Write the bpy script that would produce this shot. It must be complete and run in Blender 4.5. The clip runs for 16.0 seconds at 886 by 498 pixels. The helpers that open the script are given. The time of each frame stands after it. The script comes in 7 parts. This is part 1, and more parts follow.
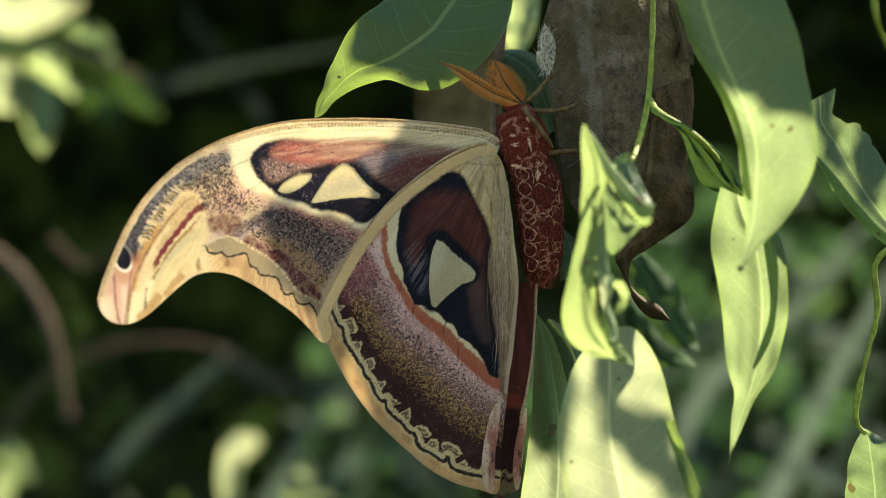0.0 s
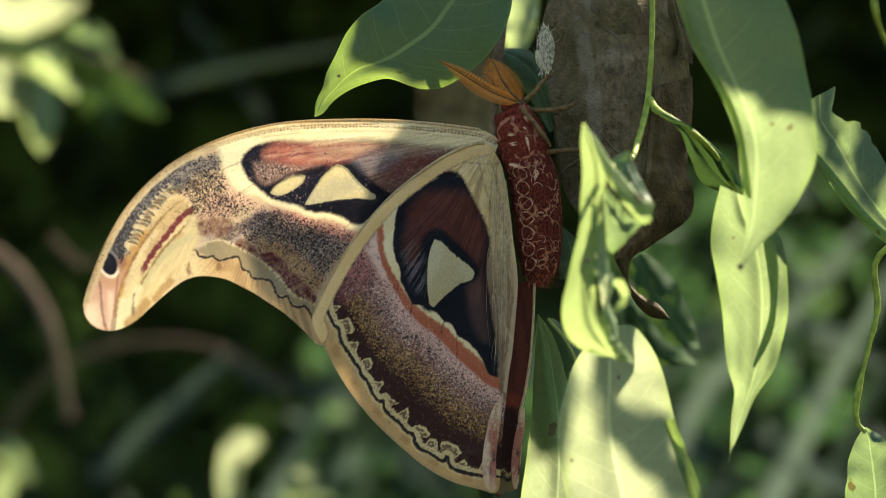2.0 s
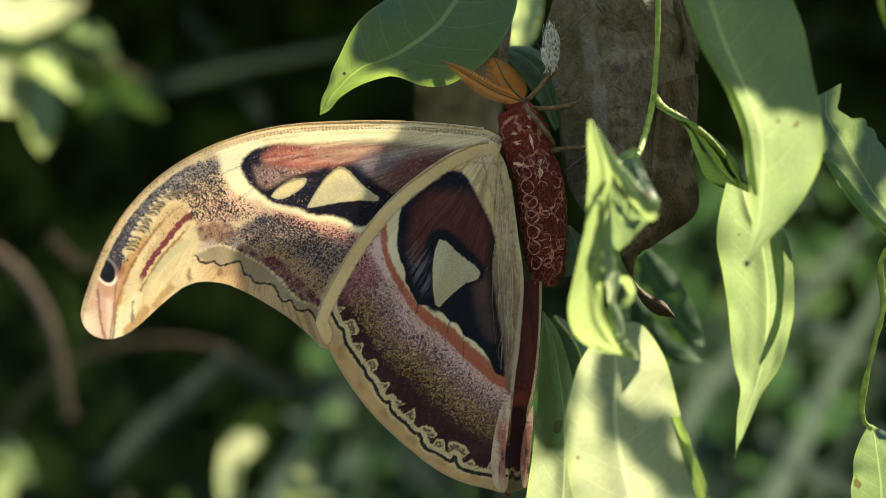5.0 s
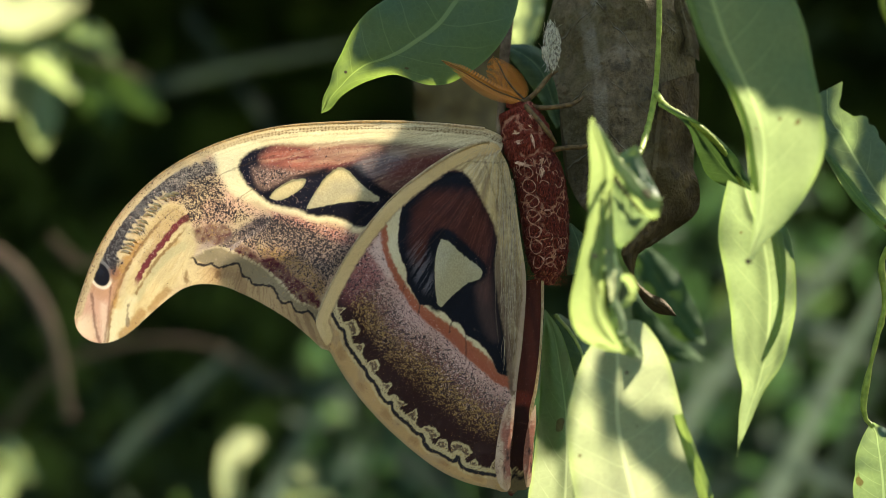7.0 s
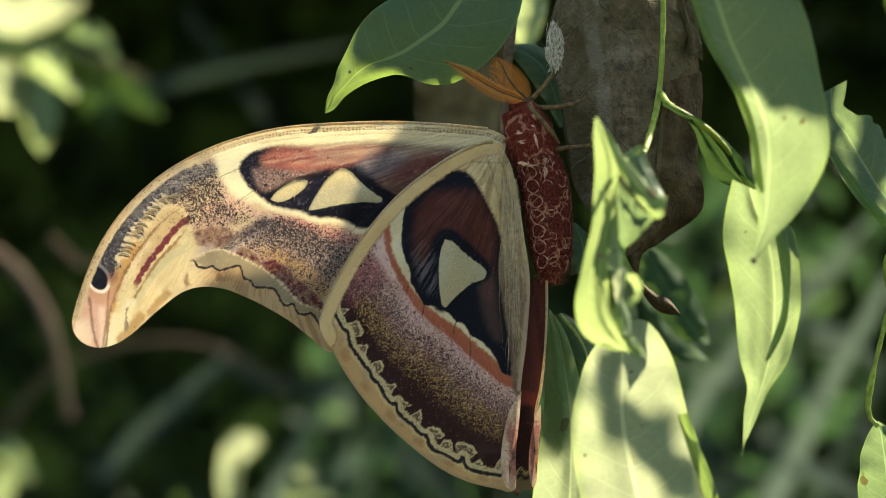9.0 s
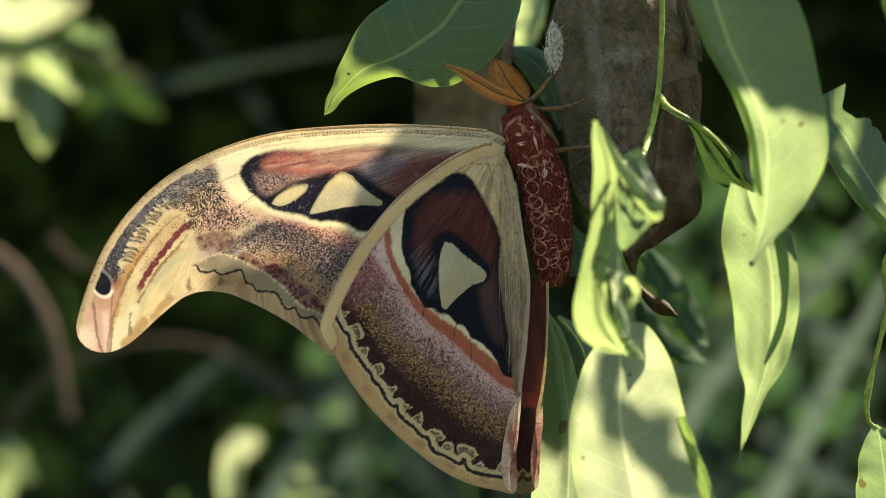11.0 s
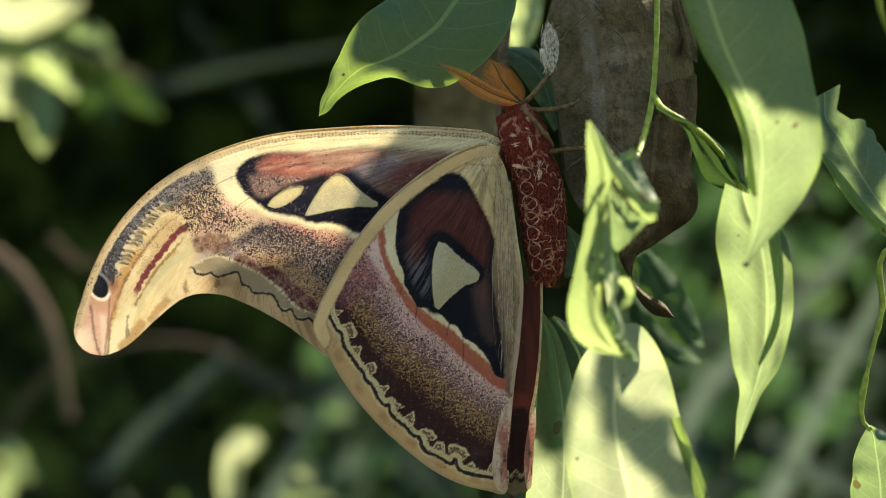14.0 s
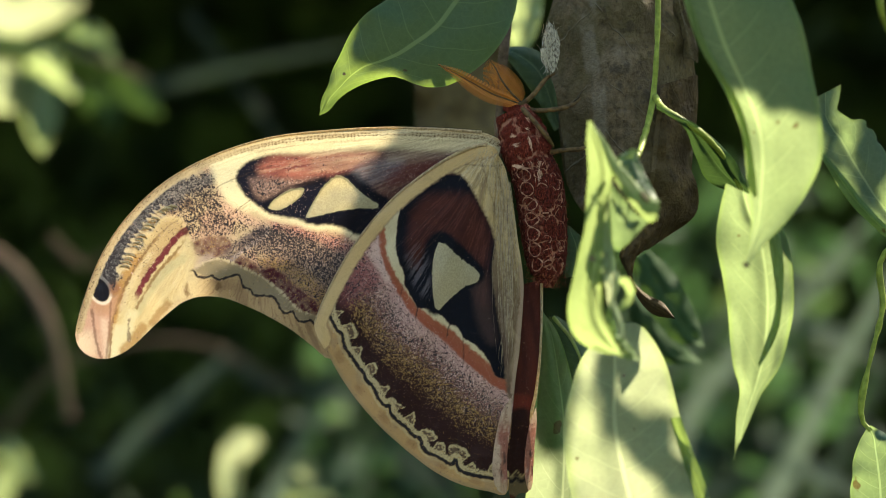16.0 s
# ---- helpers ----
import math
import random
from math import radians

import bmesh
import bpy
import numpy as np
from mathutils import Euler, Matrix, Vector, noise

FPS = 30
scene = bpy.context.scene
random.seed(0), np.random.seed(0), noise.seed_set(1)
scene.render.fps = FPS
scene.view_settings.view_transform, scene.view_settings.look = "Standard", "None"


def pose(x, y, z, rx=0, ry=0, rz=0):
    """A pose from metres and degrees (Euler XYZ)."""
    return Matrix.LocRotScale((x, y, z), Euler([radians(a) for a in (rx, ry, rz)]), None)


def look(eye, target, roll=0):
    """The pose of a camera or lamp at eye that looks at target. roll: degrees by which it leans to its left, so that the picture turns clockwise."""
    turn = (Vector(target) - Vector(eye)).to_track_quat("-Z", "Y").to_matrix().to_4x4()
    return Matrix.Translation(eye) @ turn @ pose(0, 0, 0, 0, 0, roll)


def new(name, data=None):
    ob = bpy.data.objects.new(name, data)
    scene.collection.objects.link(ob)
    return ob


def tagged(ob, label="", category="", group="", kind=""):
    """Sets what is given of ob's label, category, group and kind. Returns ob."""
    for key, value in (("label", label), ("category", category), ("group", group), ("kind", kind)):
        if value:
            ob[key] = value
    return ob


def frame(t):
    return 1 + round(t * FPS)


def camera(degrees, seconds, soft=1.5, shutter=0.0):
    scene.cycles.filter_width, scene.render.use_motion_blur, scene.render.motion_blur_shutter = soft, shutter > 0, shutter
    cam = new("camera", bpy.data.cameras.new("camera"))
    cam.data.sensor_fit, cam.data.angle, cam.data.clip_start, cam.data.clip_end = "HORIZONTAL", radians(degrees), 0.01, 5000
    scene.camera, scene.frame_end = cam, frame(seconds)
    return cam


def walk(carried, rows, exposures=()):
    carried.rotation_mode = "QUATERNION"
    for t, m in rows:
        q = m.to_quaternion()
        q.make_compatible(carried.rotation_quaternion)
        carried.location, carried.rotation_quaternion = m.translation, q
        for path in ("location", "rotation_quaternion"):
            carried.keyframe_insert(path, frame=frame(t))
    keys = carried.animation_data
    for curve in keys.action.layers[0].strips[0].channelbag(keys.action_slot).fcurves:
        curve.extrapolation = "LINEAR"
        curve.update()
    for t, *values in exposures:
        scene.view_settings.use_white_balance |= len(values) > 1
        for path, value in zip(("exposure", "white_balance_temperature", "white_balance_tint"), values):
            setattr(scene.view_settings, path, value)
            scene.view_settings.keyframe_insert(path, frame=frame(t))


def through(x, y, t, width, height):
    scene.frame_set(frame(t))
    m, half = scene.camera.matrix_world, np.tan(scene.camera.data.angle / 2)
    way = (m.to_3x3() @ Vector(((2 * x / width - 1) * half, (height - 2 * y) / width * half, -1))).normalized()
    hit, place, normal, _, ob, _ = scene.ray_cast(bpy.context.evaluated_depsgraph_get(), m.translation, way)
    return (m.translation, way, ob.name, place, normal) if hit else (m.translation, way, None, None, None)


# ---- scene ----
# ---------------- camera: a still tripod close-up ----------------
cam = camera(20, 16.0, 0.8)
walk(cam, [(0.0, pose(0, -0.667, 1.2, 90, 0, 0)), (16.0, pose(0, -0.667, 1.2, 90, 0, 0))])
cam.data.dof.use_dof = True
cam.data.dof.focus_distance = 0.664
cam.data.dof.aperture_fstop = 8.0

# ---------------- light ----------------
SUN = Vector((0.50, 0.52, 0.69)).normalized()
scene.view_settings.exposure = 2.2
scene.view_settings.use_white_balance = True
scene.view_settings.white_balance_temperature, scene.view_settings.white_balance_tint = 8000, 10
world = bpy.data.worlds.new("sky")
scene.world = world
world.use_nodes = True
wn = world.node_tree
sky = wn.nodes.new("ShaderNodeTexSky")
sky.sky_type, sky.sun_disc = "NISHITA", False
sky.sun_elevation = math.asin(SUN.z)
sky.sun_rotation = math.atan2(SUN.x, SUN.y)
wn.links.new(sky.outputs[0], wn.nodes["Background"].inputs[0])
wn.nodes["Background"].inputs[1].default_value = 0.12
sun = new("sun", bpy.data.lights.new("sun", "SUN"))
sun.data.energy, sun.data.angle, sun.data.color = 4.5, radians(0.53), (1.0, 0.96, 0.88)
sun.matrix_world = look(SUN * 5 + Vector((0, 0, 1.2)), (0, 0, 1.2))


# ---------------- material helpers ----------------
class Mat:
    """A node material with short helpers."""

    def __init__(self, name, rough=0.6, spec=0.4):
        self.m = bpy.data.materials.new(name)
        self.m.use_nodes = True
        self.t = self.m.node_tree
        self.b = self.t.nodes["Principled BSDF"]
        self.b.inputs["Roughness"].default_value = rough
        self.b.inputs["Specular IOR Level"].default_value = spec
        self.co = self.t.nodes.new("ShaderNodeTexCoord").outputs["Object"]

    def link(self, a, b):
        self.t.links.new(a, b)

    def put(self, sock, v):
        if isinstance(v, bpy.types.NodeSocket):
            self.link(v, sock)
        elif isinstance(v, (tuple, list)):
            sock.default_value = (*v, 1.0) if len(v) == 3 and sock.type == "RGBA" else v
        else:
            sock.default_value = v

    def noise(self, scale, detail=3.0, rough=0.55, co=None, kind="FBM"):
        n = self.t.nodes.new("ShaderNodeTexNoise")
        n.inputs["Scale"].default_value, n.inputs["Detail"].default_value = scale, detail
        n.inputs["Roughness"].default_value = rough
        self.link(co or self.co, n.inputs["Vector"])
        return n.outputs["Fac"]

    def voronoi(self, scale, feature="F1", co=None):
        n = self.t.nodes.new("ShaderNodeTexVoronoi")
        n.feature = feature
        n.inputs["Scale"].default_value = scale
        self.link(co or self.co, n.inputs["Vector"])
        return n.outputs["Distance"]

    def stretch(self, sx, sy, sz):
        n = self.t.nodes.new("ShaderNodeMapping")
        n.inputs["Scale"].default_value = (sx, sy, sz)
        self.link(self.co, n.inputs["Vector"])
        return n.outputs[0]

    def attr(self, name, out="Color"):
        n = self.t.nodes.new("ShaderNodeAttribute")
        n.attribute_name = name
        return n.outputs[out]

    def split(self, v):
        n = self.t.nodes.new("ShaderNodeSeparateXYZ")
        self.link(v, n.inputs[0])
        return n.outputs

    def math(self, op, a, b=0.0, c=0.0):
        n = self.t.nodes.new("ShaderNodeMath")
        n.operation = op
        for i, v in enumerate((a, b, c)):
            self.put(n.inputs[i], v)
        return n.outputs[0]

    def step(self, x, lo, hi, a=0.0, b=1.0):
        n = self.t.nodes.new("ShaderNodeMapRange")
        n.interpolation_type = "SMOOTHSTEP"
        for i, v in enumerate((x, lo, hi, a, b)):
            self.put(n.inputs[i], v)
        return n.outputs[0]

    def mix(self, f, a, b, mode="MIX"):
        n = self.t.nodes.new("ShaderNodeMix")
        n.data_type, n.blend_type = "RGBA", mode
        self.put(n.inputs[0], f)
        self.put(n.inputs[6], a)
        self.put(n.inputs[7], b)
        return n.outputs[2]

    def random(self):
        return self.t.nodes.new("ShaderNodeObjectInfo").outputs["Random"]

    def island(self):
        return self.t.nodes.new("ShaderNodeNewGeometry").outputs["Random Per Island"]

    def colour(self, c):
        self.c = c
        self.put(self.b.inputs["Base Color"], c)

    def bump(self, height, depth, strength=1.0):
        n = self.t.nodes.new("ShaderNodeBump")
        n.inputs["Distance"].default_value, n.inputs["Strength"].default_value = depth, strength
        self.link(height, n.inputs["Height"])
        self.link(n.outputs[0], self.b.inputs["Normal"])

    def translucent(self, share, tint, through=None):
        """Let a share of the light through the thin sheet: the surface colour times tint, or a colour of its own."""
        tr = self.t.nodes.new("ShaderNodeBsdfTranslucent")
        mx = self.t.nodes.new("ShaderNodeMixShader")
        self.put(tr.inputs["Color"], through or self.mix(1.0, self.c, tint, "MULTIPLY"))
        self.put(mx.inputs[0], share)
        self.link(self.b.outputs[0], mx.inputs[1])
        self.link(tr.outputs[0], mx.inputs[2])
        self.link(mx.outputs[0], self.t.nodes["Material Output"].inputs["Surface"])
        return self.m


def leaf_material(name, top, vein, share=0.5, glow=(0.34, 0.46, 0.12), rough=0.38, spec=0.5, blotch=0.35, pairs=9):
    """A smooth broad leaf: pale midrib, arched side veins, fine net, blotches. Reads the blade's own (along, across)."""
    m = Mat(name, rough, spec)
    u = m.split(m.attr("blade", "Vector"))
    along, across, rib = u[0], u[1], u[2]
    side = m.math("ABSOLUTE", m.math("SUBTRACT", across, rib))
    wob = m.math("MULTIPLY", m.math("SUBTRACT", m.noise(70, 2), 0.5), 0.045)
    mid = m.step(side, 0.012, 0.026, 1.0, 0.0)
    arch = m.math("ADD", m.math("MULTIPLY_ADD", m.math("POWER", side, 1.3), 0.38, along), wob)
    saw = m.math("PINGPONG", m.math("MULTIPLY", arch, pairs), 0.5)
    lat = m.step(saw, 0.0, 0.045, 0.45, 0.0)
    lat = m.math("MULTIPLY", lat, m.step(side, 0.36, 0.5, 1.0, 0.1))
    net = m.step(m.voronoi(420, "DISTANCE_TO_EDGE"), 0.0, 0.08, 0.12, 0.0)
    veins = m.math("MAXIMUM", mid, m.math("MAXIMUM", lat, net))
    big = m.step(m.noise(28, 3), 0.35, 0.68)
    base = m.mix(m.math("MULTIPLY", big, blotch), top, tuple(c * s for c, s in zip(top, (1.7, 1.25, 0.8))))
    base = m.mix(m.step(m.noise(700, 2), 0.4, 0.75, 0.0, 0.25), base, tuple(c * 0.55 for c in top))
    specks = m.step(m.noise(190, 1.5, 0.4), 0.735, 0.76, 0.0, 0.8)
    base = m.mix(specks, base, (0.09, 0.055, 0.02))
    edge = m.math("MINIMUM", across, m.math("SUBTRACT", 1.0, across))
    base = m.mix(m.step(edge, 0.0, 0.03, 0.7, 0.0), base, vein)
    m.colour(m.mix(veins, base, vein))
    m.bump(m.math("ADD", m.math("MULTIPLY", veins, -0.6), m.math("MULTIPLY", m.noise(900, 2), 0.5)), 0.0004, 0.5)
    m.put(m.b.inputs["Roughness"], m.step(m.noise(60, 3), 0.3, 0.7, rough - 0.06, rough + 0.14))
    lit = m.mix(m.math("MULTIPLY", big, 0.5), glow, tuple(c * s for c, s in zip(glow, (0.75, 0.85, 0.7))))
    lit = m.mix(m.step(m.noise(700, 2), 0.4, 0.75, 0.0, 0.3), lit, tuple(c * 0.7 for c in glow))
    lit = m.mix(m.math("MULTIPLY", veins, 0.7), lit, tuple(c * 1.5 for c in glow))
    lit = m.mix(m.step(edge, 0.0, 0.09, 0.55, 0.0), lit, tuple(c * s for c, s in zip(glow, (0.85, 1.0, 0.45))))
    return m.translucent(share, (1, 1, 1), m.mix(specks, lit, (0.07, 0.04, 0.01)))


GREEN = leaf_material("green_leaf", (0.034, 0.105, 0.048), (0.17, 0.26, 0.10), 0.5, (0.27, 0.36, 0.155), 0.5, 0.22)
GREEN_DEEP = leaf_material("deep_green_leaf", (0.024, 0.072, 0.042), (0.11, 0.18, 0.08), 0.42, (0.22, 0.32, 0.07), 0.52, 0.3)
GREEN_DARK = leaf_material("dark_green_leaf", (0.028, 0.075, 0.03), (0.11, 0.19, 0.07), 0.4, (0.09, 0.16, 0.03), 0.5)
GREEN_PALE = leaf_material("pale_green_leaf", (0.085, 0.165, 0.085), (0.26, 0.35, 0.18), 0.52, (0.29, 0.37, 0.155), 0.42, 0.35, pairs=8)
GREEN_LIGHT = leaf_material("light_green_leaf", (0.15, 0.225, 0.125), (0.30, 0.38, 0.20), 0.5, (0.40, 0.455, 0.26), 0.5, 0.25)
GREEN_YELLOW = leaf_material("yellow_green_leaf", (0.085, 0.165, 0.045), (0.30, 0.38, 0.14), 0.52, (0.275, 0.36, 0.13), 0.62, 0.22, pairs=8)
GREEN_GLOSS = leaf_material("glossy_green_leaf", (0.035, 0.10, 0.012), (0.14, 0.24, 0.06), 0.5, (0.40, 0.48, 0.27), 0.4, 0.25)
# background grass in shade: the dimness is put into the colour
GREEN_SHADED = leaf_material("shaded_grass_blade", (0.024, 0.045, 0.036), (0.05, 0.08, 0.06), 0.3, (0.055, 0.085, 0.06), 0.75, 0.15)
GREEN_DULL = leaf_material("dull_blue_green_leaf", (0.05, 0.11, 0.075), (0.20, 0.28, 0.16), 0.45, (0.18, 0.26, 0.10), 0.6, 0.2)
# the same grass in sun: its brightness is put into the colour
GREEN_SUNLIT = leaf_material("sunlit_grass_blade", (0.075, 0.12, 0.098), (0.12, 0.17, 0.13), 0.42, (0.115, 0.16, 0.118), 0.7, 0.2)
# matte leaf, its green darkened to pass for leaves in shade
GREEN_MATTE = leaf_material("matte_shaded_leaf", (0.022, 0.060, 0.022), (0.05, 0.09, 0.04), 0.3, (0.038, 0.075, 0.018), 0.8, 0.12)


def bark_material(name, dark, light, scale=300.0, rough=0.85):
    m = Mat(name, rough, 0.2)
    a = m.noise(scale, 5, 0.65)
    c = m.mix(m.step(a, 0.3, 0.7), dark, light)
    c = m.mix(m.step(m.noise(scale * 0.2, 3), 0.45, 0.7, 0.0, 0.6), c, tuple(v * 0.6 for v in dark))
    m.colour(c)
    m.bump(a, 0.0006, 0.6)
    return m.m


def dead_leaf_material(name, tint):
    """Dry leaf: fibrous brown, grey bloom in patches, darker olive towards one side (partly painted shade), dark
    stains, broken pale veins.
    """
    m = Mat(name, 0.75, 0.2)
    u = m.split(m.attr("blade", "Vector"))
    fibre = m.noise(1.0, 5, 0.7, m.stretch(520, 500, 330))
    blot = m.noise(95, 5, 0.65)
    c = m.mix(m.step(fibre, 0.3, 0.72), (0.050, 0.036, 0.018), (0.145, 0.110, 0.062))
    c = m.mix(m.step(blot, 0.46, 0.66, 0.0, 0.8), c, (0.185, 0.155, 0.105))
    c = m.mix(m.step(m.noise(40, 4, 0.6), 0.44, 0.6, 0.0, 0.8), c, (0.070, 0.058, 0.022))
    c = m.mix(m.step(u[1], 0.45, 0.75, 0.0, 0.75), c, m.mix(m.step(blot, 0.4, 0.65), (0.040, 0.030, 0.010), (0.105, 0.082, 0.026)))
    c = m.mix(m.step(m.noise(190, 4, 0.65), 0.55, 0.68, 0.0, 0.7), c, (0.026, 0.020, 0.011))
    c = m.mix(m.step(m.noise(620, 3, 0.6), 0.60, 0.72, 0.0, 0.6), c, (0.018, 0.014, 0.008))
    wob = m.math("MULTIPLY", m.noise(45, 4), 0.16)
    arch = m.math("MULTIPLY_ADD", m.math("ABSOLUTE", m.math("SUBTRACT", u[1], u[2])), -0.5, u[0])
    saw = m.math("PINGPONG", m.math("MULTIPLY", m.math("ADD", arch, wob), 5), 0.5)
    vein = m.math("MULTIPLY", m.step(saw, 0.0, 0.022, 0.6, 0.0), m.step(m.noise(120, 2), 0.42, 0.6))
    mid = m.step(m.math("ABSOLUTE", m.math("ADD", m.math("SUBTRACT", u[1], u[2]), m.math("MULTIPLY", wob, 0.4))), 0.035, 0.06, 0.35, 0.0)
    c = m.mix(vein, c, (0.20, 0.18, 0.13))
    c = m.mix(m.math("MULTIPLY", mid, m.step(m.noise(90, 3), 0.42, 0.56)), c, (0.23, 0.21, 0.165))
    m.colour(m.mix(1.0, c, tint, "MULTIPLY"))
    m.bump(m.math("ADD", fibre, m.math("ADD", m.math("MULTIPLY", blot, 2.5), m.math("ADD", vein, m.noise(300, 4)))), 0.0014, 1.0)
    return m.m


DEAD = dead_leaf_material("dry_grey_brown_leaf", (1.0, 1.0, 1.0))
# browner copy of the dry leaf, also darkened for the cocoon's shaded side
DEAD_DARK = dead_leaf_material("dry_brown_shaded_leaf", (0.62, 0.54, 0.36))
BARK = bark_material("brown_bark", (0.05, 0.035, 0.02), (0.19, 0.14, 0.09))
STEM = bark_material("green_stem_skin", (0.11, 0.16, 0.02), (0.21, 0.28, 0.045), 420, 0.5)


def silk_material():
    m = Mat("white_silk", 0.8, 0.2)
    f = m.noise(1.0, 4, 0.7, m.stretch(2400, 2400, 900))
    gaps = m.step(m.noise(1.0, 3, 0.6, m.stretch(1500, 1500, 800)), 0.50, 0.58)
    # pale silk, whitened further to stand in for sunlight on the patch
    c = m.mix(m.step(f, 0.35, 0.65), (0.62, 0.58, 0.40), (0.88, 0.85, 0.70))
    m.colour(m.mix(m.math("MULTIPLY", gaps, 0.85), c, (0.10, 0.085, 0.05)))
    m.bump(f, 0.0006, 1.0)
    return m.translucent(0.35, (1.1, 1.05, 0.9))


SILK = silk_material()
OLIVE = bark_material("olive_brown_dead_leaf", (0.05, 0.04, 0.016), (0.10, 0.08, 0.03), 150)


def wing_material():
    """Scaled wing: the pigment comes with the mesh; single scales, hair strokes and gloss are added here."""
    m = Mat("moth_wing_scales", 0.7, 0.12)
    col = m.attr("pigment")
    d = m.split(m.attr("dust", "Vector"))
    grain = m.noise(5200, 2, 0.6)
    c = m.mix(m.step(grain, 0.25, 0.75, 0.0, 0.6), col, m.mix(1.0, col, (0.5, 0.46, 0.45), "MULTIPLY"))
    for k, (axes, tone) in enumerate((((1.2, 1, 0.9), (0.40, 0.235, 0.075)), ((1, 1.3, 1.1), (0.66, 0.44, 0.36)), ((1, 1, 1), (0.024, 0.020, 0.022)))):
        single = m.noise(3500, 2.0, 0.6, m.stretch(*axes))
        clump = m.noise(1500, 2.0, 0.6, m.stretch(*axes[::-1]))
        fleck = m.math("ADD", m.math("MULTIPLY_ADD", single, 1.05, -0.325), m.math("MULTIPLY", clump, 0.6))
        c = m.mix(m.step(m.math("ADD", fleck, m.math("MULTIPLY", d[2 - k], 0.78)), 0.78, 0.86), c, tone)
    m.colour(c)
    m.bump(m.math("ADD", grain, m.math("MULTIPLY", m.noise(1500, 2), 0.8)), 0.0002, 0.8)
    return m.translucent(0.27, (1.12, 1.18, 1.2))


WING = wing_material()


def pane_material():
    """Clear scale-free patch of the wing: a frosted thin film."""
    m = Mat("wing_pane_film", 0.4, 0.5)
    c = m.mix(m.step(m.noise(2600, 3), 0.3, 0.7), (0.33, 0.28, 0.15), (0.44, 0.38, 0.22))
    c = m.mix(m.step(m.noise(420, 3), 0.5, 0.75, 0.0, 0.5), c, (0.32, 0.27, 0.17))
    m.colour(c)
    m.bump(m.noise(3000, 2), 0.0001, 0.4)
    return m.translucent(0.36, (1.1, 1.08, 1.0))


PANE = pane_material()


def fur_material(name, dark, light, vein, cell=330.0):
    """Dark red fur in plates, each rimmed by pale hairs."""
    m = Mat(name, 0.9, 0.15)
    warp = m.t.nodes.new("ShaderNodeVectorMath")
    warp.operation = "MULTIPLY_ADD"
    nt = m.t.nodes.new("ShaderNodeTexNoise")
    nt.inputs["Scale"].default_value = 700
    m.link(m.co, nt.inputs["Vector"])
    m.link(nt.outputs["Color"], warp.inputs[0])
    warp.inputs[1].default_value = (0.0016,) * 3
    m.link(m.co, warp.inputs[2])
    e = m.voronoi(cell, "DISTANCE_TO_EDGE", warp.outputs[0])
    hair = m.noise(1.0, 3, 0.6, m.stretch(3500, 3500, 900))
    c = m.mix(m.step(hair, 0.3, 0.7), dark, light)
    rim = m.math("MULTIPLY", m.step(e, 0.02, 0.075, 1.0, 0.0), m.step(m.noise(260, 2), 0.44, 0.6))
    c = m.mix(m.math("MULTIPLY", rim, m.step(hair, 0.2, 0.6, 0.5, 1.0)), c, vein)
    m.colour(c)
    m.bump(m.math("ADD", hair, m.step(e, 0.0, 0.2)), 0.0009, 0.9)
    return m.m


FUR = fur_material("dark_red_fur", (0.026, 0.005, 0.003), (0.135, 0.020, 0.010), (0.36, 0.17, 0.10), 300)
FUR_THORAX = fur_material("dark_red_thorax_fur", (0.04, 0.006, 0.004), (0.19, 0.030, 0.015), (0.34, 0.16, 0.10), 150)


def plain(name, a, b, scale, rough=0.6, share=0.0, tint=(1.5, 1.2, 0.6)):
    m = Mat(name, rough, 0.3)
    n = m.noise(scale, 3)
    m.colour(m.mix(m.step(n, 0.3, 0.7), a, b))
    m.bump(n, 0.0002, 0.4)
    return m.translucent(share, tint) if share else m.m


ANTENNA = plain("orange_antenna", (0.34, 0.105, 0.010), (0.50, 0.19, 0.028), 2500, 0.7, 0.35)
LEG = plain("ochre_leg", (0.045, 0.027, 0.008), (0.125, 0.075, 0.024), 700, 0.8)
COSTA = plain("tan_wing_vein", (0.36, 0.28, 0.17), (0.60, 0.50, 0.32), 1500, 0.6, 0.6, (1.2, 1.15, 1.0))
TUFT = plain("cream_scale_tuft", (0.56, 0.43, 0.24), (0.76, 0.63, 0.40), 2200, 0.8, 0.5, (1.1, 1.1, 1.0))
RIB = plain("pale_midrib", (0.26, 0.34, 0.13), (0.36, 0.44, 0.18), 600, 0.5, 0.55, (1.8, 1.7, 1.3))


def stuff_material(name, a, b, c, share=0.3, rough=0.7):
    m = Mat(name, rough, 0.15)
    r = m.island()
    col = m.mix(m.step(r, 0.0, 0.6), a, b)
    col = m.mix(m.step(r, 0.8, 1.0), col, c)
    col = m.mix(m.step(m.noise(40, 3), 0.4, 0.7, 0.0, 0.4), col, tuple(v * 0.5 for v in a))
    m.colour(col)
    return m.translucent(share, (2.0, 2.1, 0.9))


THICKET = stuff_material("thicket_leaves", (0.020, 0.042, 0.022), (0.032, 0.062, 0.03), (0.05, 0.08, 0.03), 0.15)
GRASS = stuff_material("grass_blades", (0.03, 0.065, 0.035), (0.055, 0.10, 0.055), (0.17, 0.19, 0.11))
UNDER = stuff_material("undergrowth_leaves", (0.026, 0.062, 0.046), (0.036, 0.080, 0.060), (0.075, 0.12, 0.085), 0.33)
TWIG = bark_material("dry_twig", (0.07, 0.048, 0.032), (0.14, 0.10, 0.07), 200)


